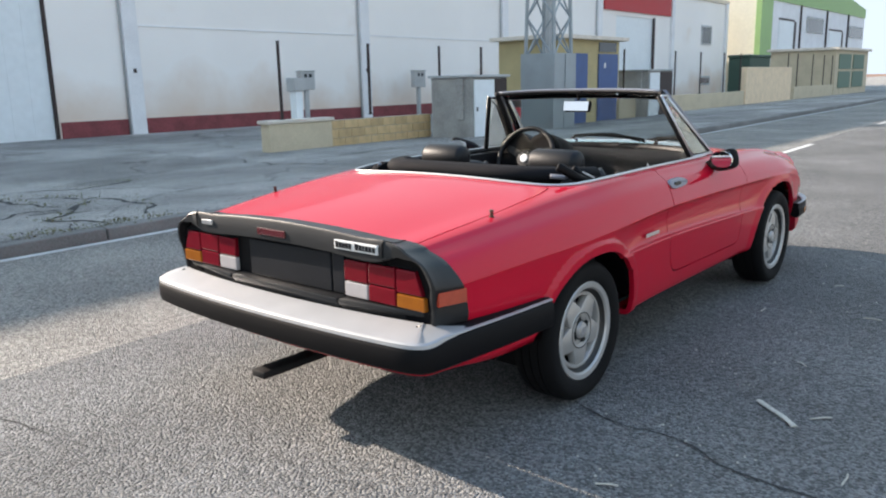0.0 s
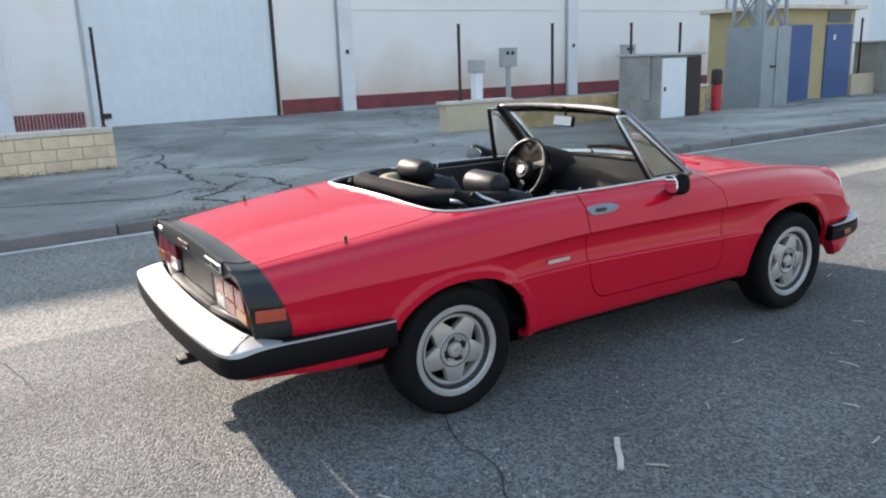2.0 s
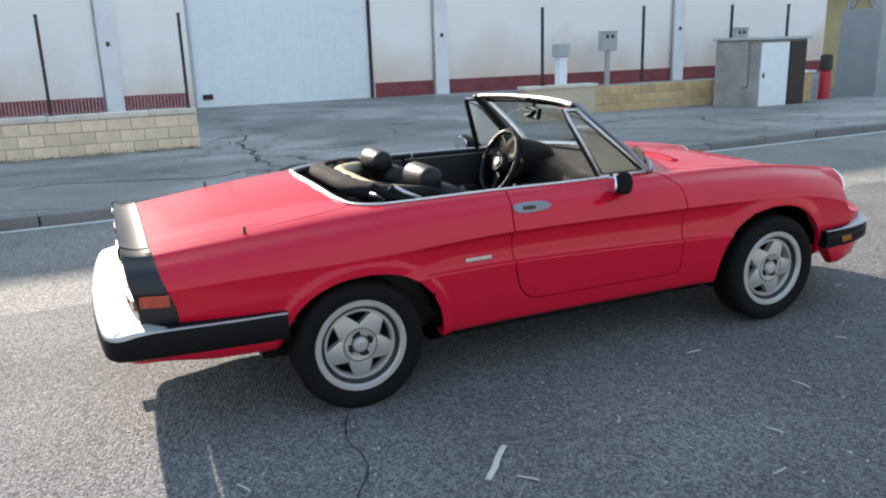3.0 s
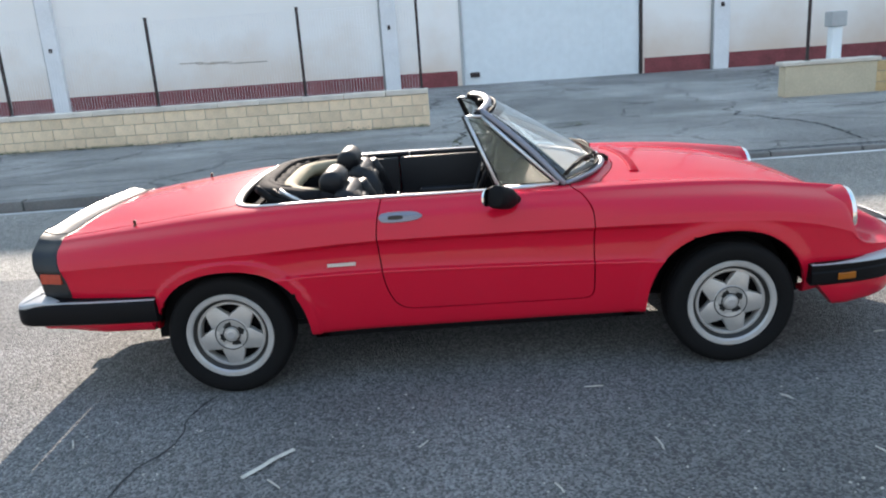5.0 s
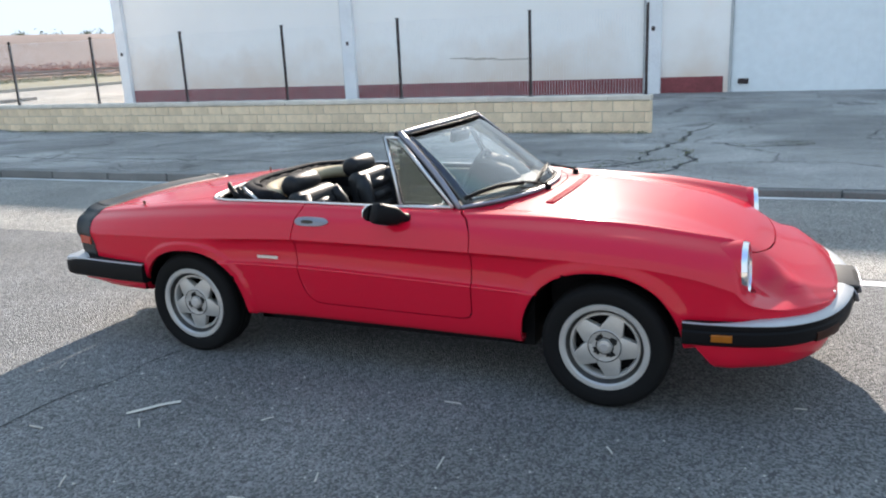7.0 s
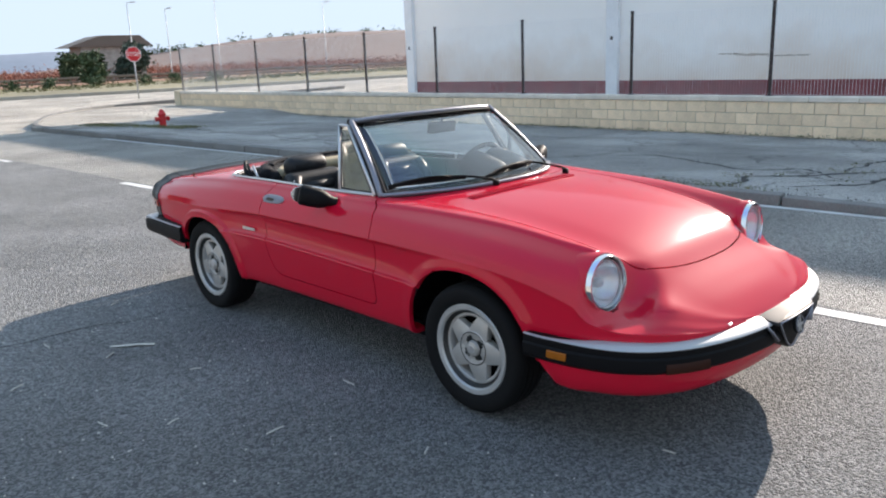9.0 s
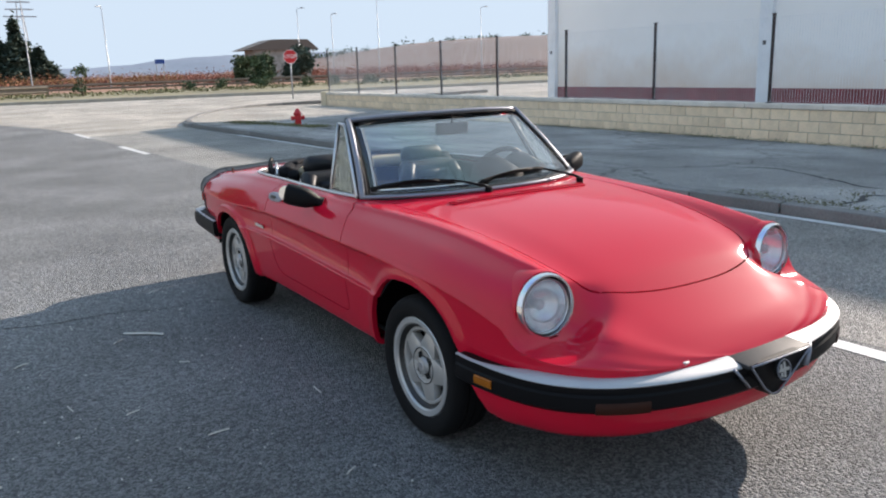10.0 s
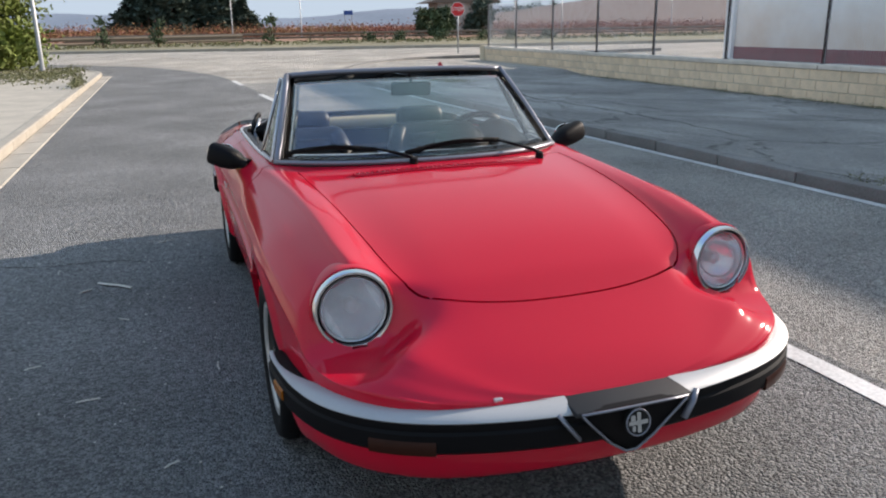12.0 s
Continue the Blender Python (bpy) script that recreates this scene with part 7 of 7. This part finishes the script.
for x, y, h in ((-7.3, -95, 11.5), (-15.6, -95, 9.4), (-39.7, -95, 9.5), (-44.6, -95, 8.8), (-51.7, -95, 10.8), (-69.6, -95, 10.0)):
    street_lamp(x, y, h, "tall grey steel street lamp beyond the junction")
street_lamp(4.75, -23.8, 8.0, "grey steel street lamp on the pavement")
b = thing("road_sign", "far blue direction sign on two posts", "road sign", (-25, -110, -0.3))
part("sign_panel", boxes((-0.65, 0.65, -0.03, 0.03, 3.2, 3.8), bev=0.01), mat("sign_blue", (0.02, 0.08, 0.32), 0.5), b)
for sx in (-0.5, 0.5):
    part("post", tube([(sx, -0.05, 0), (sx, -0.05, 3.6)], 0.05, 6), lamp_steel, b)
# power pylon
p = thing("power_pylon", "far steel power pylon", "pylon", (-16, -190, -0.5))
for sx in (-1, 1):
    for sy in (-1, 1):
        part("leg", tube([(sx * 1.6, sy * 1.6, 0), (sx * 0.35, sy * 0.35, 18.3)], 0.06, 5), lamp_steel, p)
for k, z in enumerate((14.9, 16.4, 17.9)):
    part("cross_arm", boxes((-3.2 + 0.5 * k, 3.2 - 0.5 * k, -0.12, 0.12, z, z + 0.25)), lamp_steel, p)
for i in range(9):
    part("brace", tube([(-1.6 + 0.13 * i, 0, 1.95 * i), (1.5 - 0.13 * i, 0, 1.95 * i + 1.8)], 0.035, 4), lamp_steel, p)

# stop sign, hydrant
s = thing("stop_sign", "red octagonal stop sign on a grey pole", "road sign", (-13.3, -33.5, -0.25))
part("pole", tube([(0, 0, 0), (0, 0, 2.7)], 0.035, 8), lamp_steel, s, smooth=True)
octa = [(0.37 * math.cos(radians(22.5 + 45 * i)), 2.35 + 0.37 * math.sin(radians(22.5 + 45 * i))) for i in range(8)]
face = part("sign_face", prism([(x * 1.0, z) for x, z in octa], 0.04, 0.055, "y"), white_print, s)
part("sign_field", prism([(x * 0.93, 2.35 + (z - 2.35) * 0.93) for x, z in octa], 0.055, 0.059, "y"), stop_red, face)
tx = bpy.data.curves.new("stop_text", "FONT")
tx.body, tx.size, tx.align_x, tx.align_y, tx.extrude = "STOP", 0.26, "CENTER", "CENTER", 0.002
to = new("stop_text", tx)
tx.materials.append(white_print)
to.parent = face
to.matrix_basis = Matrix.Translation((0, 0.063, 2.35)) @ Matrix.Rotation(math.pi, 4, "Z") @ Matrix.Rotation(math.pi / 2, 4, "X")
s.rotation_euler = (0, 0, radians(-20))
HYX, HYY = -5.75, -14.7
hz = -0.02
hy = thing("fire_hydrant", "red fire hydrant on the pavement corner", "hydrant", (HYX, HYY, hz))
part("barrel", lathe([(0.0, 0.12), (0.03, 0.12), (0.04, 0.085), (0.29, 0.085), (0.31, 0.105), (0.345, 0.105), (0.36, 0.085), (0.42, 0.055), (0.455, 0.03), (0.47, 0.0)], 20, "z"), stop_red, hy, angle=40)
for sx in (-1, 1):
    bm = lathe([(0.0, 0.05), (0.13, 0.05), (0.14, 0.062), (0.17, 0.062), (0.17, 0.0)], 14, "x")
    bm.transform(Matrix.Translation((0, 0, 0.22)) @ Matrix.Rotation(math.pi * (sx < 0), 4, "Z"))
    part("outlet", bm, stop_red, hy, angle=40)


# kerb round the corner of the yard pavement, and the far kerb of the junction
def kerb_run(name, label, pts, material, w=0.15, h=0.14, z=0.0, size=1.0):
    k = thing(name, label, "kerb", kind="structure")
    pts = [Vector((*p, 0)) for p in pts]
    bm = bmesh.new()
    box(bm, -size / 2 + 0.004, size / 2 - 0.004, -w / 2, w / 2, -0.15, h, bev=0.015, seg=1)
    me = shared_mesh("kerb_stone", bm, material)
    for a, b in zip(pts, pts[1:]):
        L_ = (b - a).length
        d = (b - a).normalized()
        n = max(1, round(L_ / size))
        for i in range(n):
            c = a + d * (L_ * (i + 0.5) / n)
            ob = new("kerb_stone", me)
            ob.parent = k
            ob.matrix_basis = Matrix.Translation((c.x, c.y, z)) @ Matrix.Rotation(math.atan2(d.y, d.x), 4, "Z") @ Matrix.Diagonal((L_ / n / size, 1, 1, 1))
    return k


arc = [(-3.57, -16.6), (-3.66, -17.4), (-3.9, -18.5), (-4.4, -19.9), (-5.1, -21.5), (-6.0, -23.1), (-7.0, -24.5), (-8.0, -25.6), (-9.2, -26.4), (-10.7, -26.7), (-14, -27.2), (-22, -28.5)]
kerb_run("kerb_corner", "curved concrete kerb at the corner", arc, kerb_grey, z=-0.02)
bm = bmesh.new()
vs = [bm.verts.new((x - 0.07, y + 0.07, 0.11)) for x, y in arc] + [bm.verts.new((-22, -20.3, 0.02)), bm.verts.new((-10.9, -20.3, 0.0))] + [bm.verts.new((x, -16.2, 0.0)) for x in (-10.9, -9.7, -8.0, -6.5, -5.2, -4.4, -3.75)]
bm.faces.new(vs)
for v in bm.verts:
    v.co.z = 0.105 - 0.02 * max(0.0, -5.0 - v.co.x) if v.co.y < -16.3 else ground_z(v.co.x + SLANT * v.co.y, v.co.y) + 0.006
bmesh.ops.triangulate(bm, faces=bm.faces[:])
bmesh.ops.recalc_face_normals(bm, faces=bm.faces[:])
if sum(f.normal.z for f in bm.faces) < 0:
    bmesh.ops.reverse_faces(bm, faces=bm.faces[:])
tagged(part("pavement_corner", bm, old_asphalt), "pale worn pavement at the corner", "pavement", kind="structure")
kerb_run("kerb_far", "pale kerb across the junction", FAR_LINE, concrete, z=0.0, size=2.0, h=0.16)

# the pavement beside the camera's way: gutter stones, kerb and slabs
GX = 2.56
kerb_run("gutter", "pale concrete gutter stones", [(GX + 0.14, -21.4), (GX + 0.14, 34)], concrete, w=0.28, h=0.012, z=0.0)
kerb_run("kerb_south", "pale concrete kerb stones", [(GX + 0.36, -21.6), (GX + 0.36, 34)], concrete, w=0.15, h=0.12, z=0.0)
kerb_run("kerb_south_bend", "pale concrete kerb stones round the bend", [(GX + 0.36 + 5.0 * (1 - math.cos(radians(a))), -21.6 - 4.0 * math.sin(radians(a))) for a in range(0, 91, 10)] + [(40, -25.6)], concrete, w=0.15, h=0.12, z=0.0)
# beyond some 3 m the slab is unseen, kept pale to light the car's flank
bm = bmesh.new()
outer = [(GX + 0.43, 34), (GX + 0.43, -21.6)] + [(GX + 0.43 + 4.95 * (1 - math.cos(radians(a))), -21.6 - 3.95 * math.sin(radians(a))) for a in range(10, 91, 10)] + [(40, -25.55), (40, 34)]
f = bm.faces.new([bm.verts.new((x, y, 0.105)) for x, y in outer])
bm.normal_update()
if f.normal.z < 0:
    bmesh.ops.reverse_faces(bm, faces=bm.faces[:])
bmesh.ops.triangulate(bm, faces=bm.faces[:])
tagged(part("pavement", bm, concrete), "pale concrete pavement beside the road, carried on wide to bounce light", "pavement", kind="structure")

# guard rails beyond the junction
def rail(pts, h):
    r = thing("guard_rail", "weathered brown guard rail beyond the junction", "guard rail")
    for i, (a, b) in enumerate(zip(pts, pts[1:])):
        a, b = Vector(a), Vector(b)
        part("beam", tube([a + Vector((0, 0, h)), b + Vector((0, 0, h))], 0.13, 6, squash=1.2), rail_wood, r)
        part("beam", tube([a + Vector((0, 0, h * 0.5)), b + Vector((0, 0, h * 0.5))], 0.10, 6, squash=1.2), rail_wood, r)
        n = max(1, int((b - a).length / 4))
        for k in range(n):
            p_ = a.lerp(b, k / n)
            part("rail_post", boxes((p_.x - 0.08, p_.x + 0.08, p_.y - 0.08, p_.y + 0.08, p_.z - 0.2, p_.z + h + 0.1)), rail_wood, r)


rail([(-34, -78, -0.1), (-14, -80, -0.1), (10, -82, -0.1)], 0.75)
rail([(-6, -70, -0.1), (10, -64, -0.1)], 0.75)
rail([(-95, -74, -0.1), (-60, -75, -0.1), (-34, -78, -0.1)], 0.75)

# vines, weeds, verge plants
def scatter(name, label, category, n, where, size, material, seed, spread=0.5, high=0.6):
    rnd = random.Random(seed)
    bm = bmesh.new()
    for i in range(n):
        p = Vector(where(rnd))
        for k in range(7):
            leaf(bm, p + Vector((rnd.gauss(0, spread), rnd.gauss(0, spread), abs(rnd.gauss(0, high)) + 0.02)), size * rnd.uniform(0.5, 1.4), rnd)
    return tagged(part(name, bm, material), label, category, kind="stuff")


scatter("vineyard", "rust-red autumn vineyard rows", "vineyard", 13000, lambda r: (r.uniform(-120, 60), -96 - 4 * r.randrange(0, 30) + r.uniform(-0.5, 0.5), -0.1), 0.15, vine_leaf, 5, 0.5, 0.7)
scatter("hedge", "golden autumn hedge under the cypresses", "hedge", 1800, lambda r: (r.uniform(-26, 22), -106 + r.uniform(-2.5, 2.5), 0.2), 0.12, gold_leaf, 6, 0.5, 0.6)
scatter("verge_grass", "dry grass and weeds on the verge", "grass", 2200, lambda r: (r.uniform(-70, 40), r.uniform(-74, -59), -0.1), 0.10, grass_leaf, 7, 0.25, 0.12)
scatter("corner_grass", "patch of short grass by the hydrant", "grass", 260, lambda r: (lambda t: (-4.7 - 1.2 * t + r.gauss(0, 0.10), -17 + 3.8 * t, 0.05 - 0.05 * t))(r.random()), 0.022, grass_leaf, 8, 0.12, 0.012)
scatter("kerb_weeds", "weeds growing from the kerb joint", "weeds", 110, lambda r: (GX + 0.44 + r.gauss(0, 0.05), -15.6 + r.gauss(0, 0.55), 0.10), 0.026, grass_leaf, 9, 0.06, 0.15)
for i, (x, y) in enumerate(((-31, -66), (-28, -66), (-24, -67), (-20, -66.5), (-35, -66), (-17, -67))):
    tree("bush", "low grey-green bush on the verge", "round", 0.9, 1.8, 300, 0.10, bush_leaf, (x, y, -0.15), 90 + i, "verge bushes")


# hills, with the haze of distance put into their colours
def ridge(name, label, x0, x1, y, heights, material, seed, depth=400):
    rnd = random.Random(seed)
    f = curve([x0 + (x1 - x0) * i / (len(heights) - 1) for i in range(len(heights))], heights)
    bm = bmesh.new()
    n = 160
    rows = []
    for k in range(5):
        row = []
        for i in range(n + 1):
            x = x0 + (x1 - x0) * i / n
            z = f(x) * (0, 0.55, 0.9, 1.0, 0.3)[k] + (noise.noise((x * 0.01, k * 3.1, seed)) * 0.08 * max(heights) if 0 < k < 4 else 0)
            row.append(bm.verts.new((x, y - depth * k / 4, z - 1.5)))
        rows.append(row)
    for p, q in zip(rows, rows[1:]):
        for i in range(n):
            bm.faces.new((p[i], p[i + 1], q[i + 1], q[i]))
    bmesh.ops.recalc_face_normals(bm, faces=bm.faces[:])
    return tagged(part(name, bm, material, smooth=True), label, "hills", kind="structure")


ridge("backdrop_hills", "hills on the horizon, coloured blue for haze", -2600, 1500, -2000, (50, 40, 24, 36, 62, 54, 28, 36, 54, 62, 50, 42), hill_far_hazed, 3, 700)
CREST = (17, 18, 17.5, 17, 16, 13.5, 7, 0)
ridge("backdrop_slope", "brown slope tinted purple for haze, with trees on its crest", -520, -75, -210, CREST, hill_near_hazed, 5, 160)
rnd = random.Random(31)
bm = bmesh.new()
crest = curve([-520 + 445 * i / 7 for i in range(8)], CREST)
for i in range(70):
    x = -125 - 370 * rnd.random()
    c = Vector((x, -328 + rnd.uniform(-6, 6), crest(x) - 1.3))
    for k in range(22):
        leaf(bm, c + Vector((rnd.gauss(0, 1.5), rnd.gauss(0, 1), abs(rnd.gauss(0, 1.0)))), 0.6, rnd)
tagged(part("crest_trees", bm, bush_leaf), "far trees along the crest of the slope", "trees", kind="stuff")

# ---- litter and cracks on the street ----
straw = mat("straw", (0.55, 0.52, 0.46), 0.9, vary=0.2, scale=30, fine=200)
crack_dark = mat("crack_dark", (0.035, 0.035, 0.036), 0.95, vary=0.3, scale=8, fine=60)
t_ = thing("husk", "pale dry husk lying on the asphalt", "litter")
bm = tube([(1.335, 0.36, 0.006), (1.40, 0.30, 0.010), (1.46, 0.255, 0.009), (1.515, 0.20, 0.005)], 0.012, 6, squash=0.35)
part("stalk", bm, straw, t_)
rnd = random.Random(77)
for i, (x, y) in enumerate(((1.353, 0.866), (1.57, 0.33), (1.70, 1.34), (1.92, 1.13), (1.18, -0.58), (0.95, 1.6), (1.45, 1.75), (2.05, 0.4), (1.75, -0.1), (1.15, 2.35), (1.6, 2.5), (0.55, 3.05))):
    a = rnd.uniform(0, math.pi)
    d = Vector((math.cos(a), math.sin(a), 0)) * rnd.uniform(0.02, 0.045)
    p = Vector((x, y, 0.005))
    t_ = thing("twig", "small pale twig on the asphalt", "litter", group="twigs")
    part("stem", tube([p - d, p + d * 0.2 + Vector((0.004, 0.003, 0.003)), p + d], 0.0035, 5), straw, t_)


def grit(n, x0, x1, y0, y1, seed, z=0.002, size=0.0045, name="grit", label="loose pale chippings scattered on the asphalt", material=None):
    """Loose pale chippings on the road, each a small pointed stone."""
    rnd = random.Random(seed)
    bm = bmesh.new()
    for _ in range(n):
        c = Vector((rnd.uniform(x0, x1), rnd.uniform(y0, y1), z))
        r = size * rnd.uniform(0.55, 1.45)
        a0 = rnd.uniform(0, 6.28)
        ring = [bm.verts.new(c + Vector((r * rnd.uniform(0.6, 1.5) * math.cos(a0 + k * 1.57), r * rnd.uniform(0.6, 1.5) * math.sin(a0 + k * 1.57), 0))) for k in range(4)]
        tip = bm.verts.new(c + Vector((rnd.uniform(-0.3, 0.3) * r, rnd.uniform(-0.3, 0.3) * r, r * 1.1)))
        for k in range(4):
            bm.faces.new((ring[k], ring[(k + 1) % 4], tip))
    return tagged(part(name, bm, material or straw), label, "grit", kind="stuff")


grit(520, 0.9, 3.4, -2.4, 4.4, 5)
grit(150, -4.75, -4.28, -0.4, 2.7, 6, 0.074, 0.008, "rubble", "dark crumbled asphalt along the yard kerb", crack_dark)
grit(60, -6.4, -4.8, 0.3, 2.2, 7, 0.03, 0.007, "rubble", "dark crumbled asphalt between the cracks", crack_dark)


def crack(pts, width, seed, z=0.003, yard=False):
    """A ragged strip along a wandering line."""
    rnd = random.Random(seed)
    P = [Vector((*p, 0)) for p in rounded(pts, 3, closed=False)]
    bm = bmesh.new()
    rows = []
    fine = []
    for a, b in zip(P, P[1:]):
        n = max(1, int((b - a).length / 0.05))
        fine += [a.lerp(b, k / n) for k in range(n)]
    for i, p in enumerate(fine):
        d = (fine[min(len(fine) - 1, i + 1)] - fine[max(0, i - 1)]).normalized()
        o = Vector((-d.y, d.x, 0))
        c = p + o * (0.16 * noise.noise((p.x * 1.7, p.y * 1.7, seed)) + 0.05 * noise.noise((p.x * 9, p.y * 9, seed)) + rnd.gauss(0, 0.006)) * (1.0 if yard else 0.35)
        w = width * rnd.uniform(0.25, 1.0) * min(1, 0.2 + 4 * i / len(fine), 0.2 + 4 * (len(fine) - i) / len(fine))
        zz = (ground_z(c.x + SLANT * c.y, c.y) if yard else 0) + z
        rows.append([bm.verts.new((c.x + o.x * w * s, c.y + o.y * w * s, zz)) for s in (-0.5, 0.5)])
    for p, q in zip(rows, rows[1:]):
        bm.faces.new((p[0], p[1], q[1], q[0]))
    bmesh.ops.recalc_face_normals(bm, faces=bm.faces[:])
    if bm.faces and bm.faces[0].normal.z < 0:
        bmesh.ops.reverse_faces(bm, faces=bm.faces[:])
    return tagged(part("crack", bm, crack_dark), "dark crack in the asphalt", "crack", group="cracks", kind="structure")


crack([(0.75, -0.05), (1.0, -0.16), (1.2, -0.12), (1.5, -0.28), (1.9, -0.25), (2.3, -0.42)], 0.014, 1)
crack([(-2.6, -2.6), (-1.9, -2.1), (-1.2, -1.6), (-0.4, -1.45)], 0.010, 2)
YARD_CRACKS = ([(-12.5, 1.75), (-10.6, 1.4), (-9.1, 1.4), (-7.6, 1.1), (-6.6, 1.2)], [(-8.4, 1.5), (-7.9, 1.7), (-6.9, 1.9), (-5.7, 1.8), (-4.9, 1.2)], [(-9.4, 2.2), (-8.7, 2.3), (-8.9, 3.0), (-9.1, 3.5)],
               [(-4.6, 0.9), (-5.4, 0.5), (-6.0, 1.05), (-6.9, 1.7)], [(-5.4, -2.6), (-7.3, -1.7), (-6.4, -0.4), (-6.1, 0.5), (-6.8, 0.8), (-5.75, 1.4)], [(-5.6, -16), (-5.9, -13.4), (-5.6, -11.3), (-5.9, -10), (-5.5, -8.9), (-5.9, -6), (-5.6, -2.4)],
               [(-4.5, -5.8), (-6.2, -5.6), (-8.0, -4.4), (-10.6, -4.6)], [(-5.8, -9.2), (-7.6, -8.2), (-9.0, -8.8), (-10.7, -7.6)], [(-4.4, 5.6), (-6.6, 6.2), (-8.8, 5.6), (-11.0, 6.6)], [(-4.7, 9.0), (-6.8, 8.8), (-8.6, 10.0)])
for i, pts in enumerate(YARD_CRACKS):
    crack(pts, 0.10 if i < 4 else 0.065, 10 + i, z=0.004, yard=True)


def on_crack(r):
    a = YARD_CRACKS[r.randrange(0, 4)]
    k = r.randrange(0, len(a) - 1)
    t = r.random()
    x, y = a[k][0] + (a[k + 1][0] - a[k][0]) * t + r.gauss(0, 0.05), a[k][1] + (a[k + 1][1] - a[k][1]) * t + r.gauss(0, 0.05)
    return (x, y, ground_z(x + SLANT * y, y))


scatter("crack_weeds", "thin dry weeds in the yard's cracks", "weeds", 90, on_crack, 0.011, grass_leaf, 12, 0.05, 0.02)
scatter("leaf_litter", "brown dry leaves fallen over the pavement under the shrubs", "leaf litter", 900, lambda r: (3.6 + abs(r.gauss(0, 2.6)), -21.5 + r.gauss(0, 2.2), 0.108), 0.032, grass_leaf, 15, 0.14, 0.008)
scatter("wall_foot_grass", "dark moss and grass along the foot of the block wall", "grass", 700, lambda r: (WX + 0.05 + abs(r.gauss(0, 0.10)), r.uniform(-22, 0.7), -0.19), 0.012, bush_leaf, 14, 0.05, 0.02)
scatter("kerb_grass", "thin weeds along the yard kerb", "weeds", 60, lambda r: (-4.32 - SLANT * 1.0 + r.gauss(0, 0.08), r.uniform(-0.2, 1.3), 0.075), 0.010, grass_leaf, 13, 0.06, 0.015)
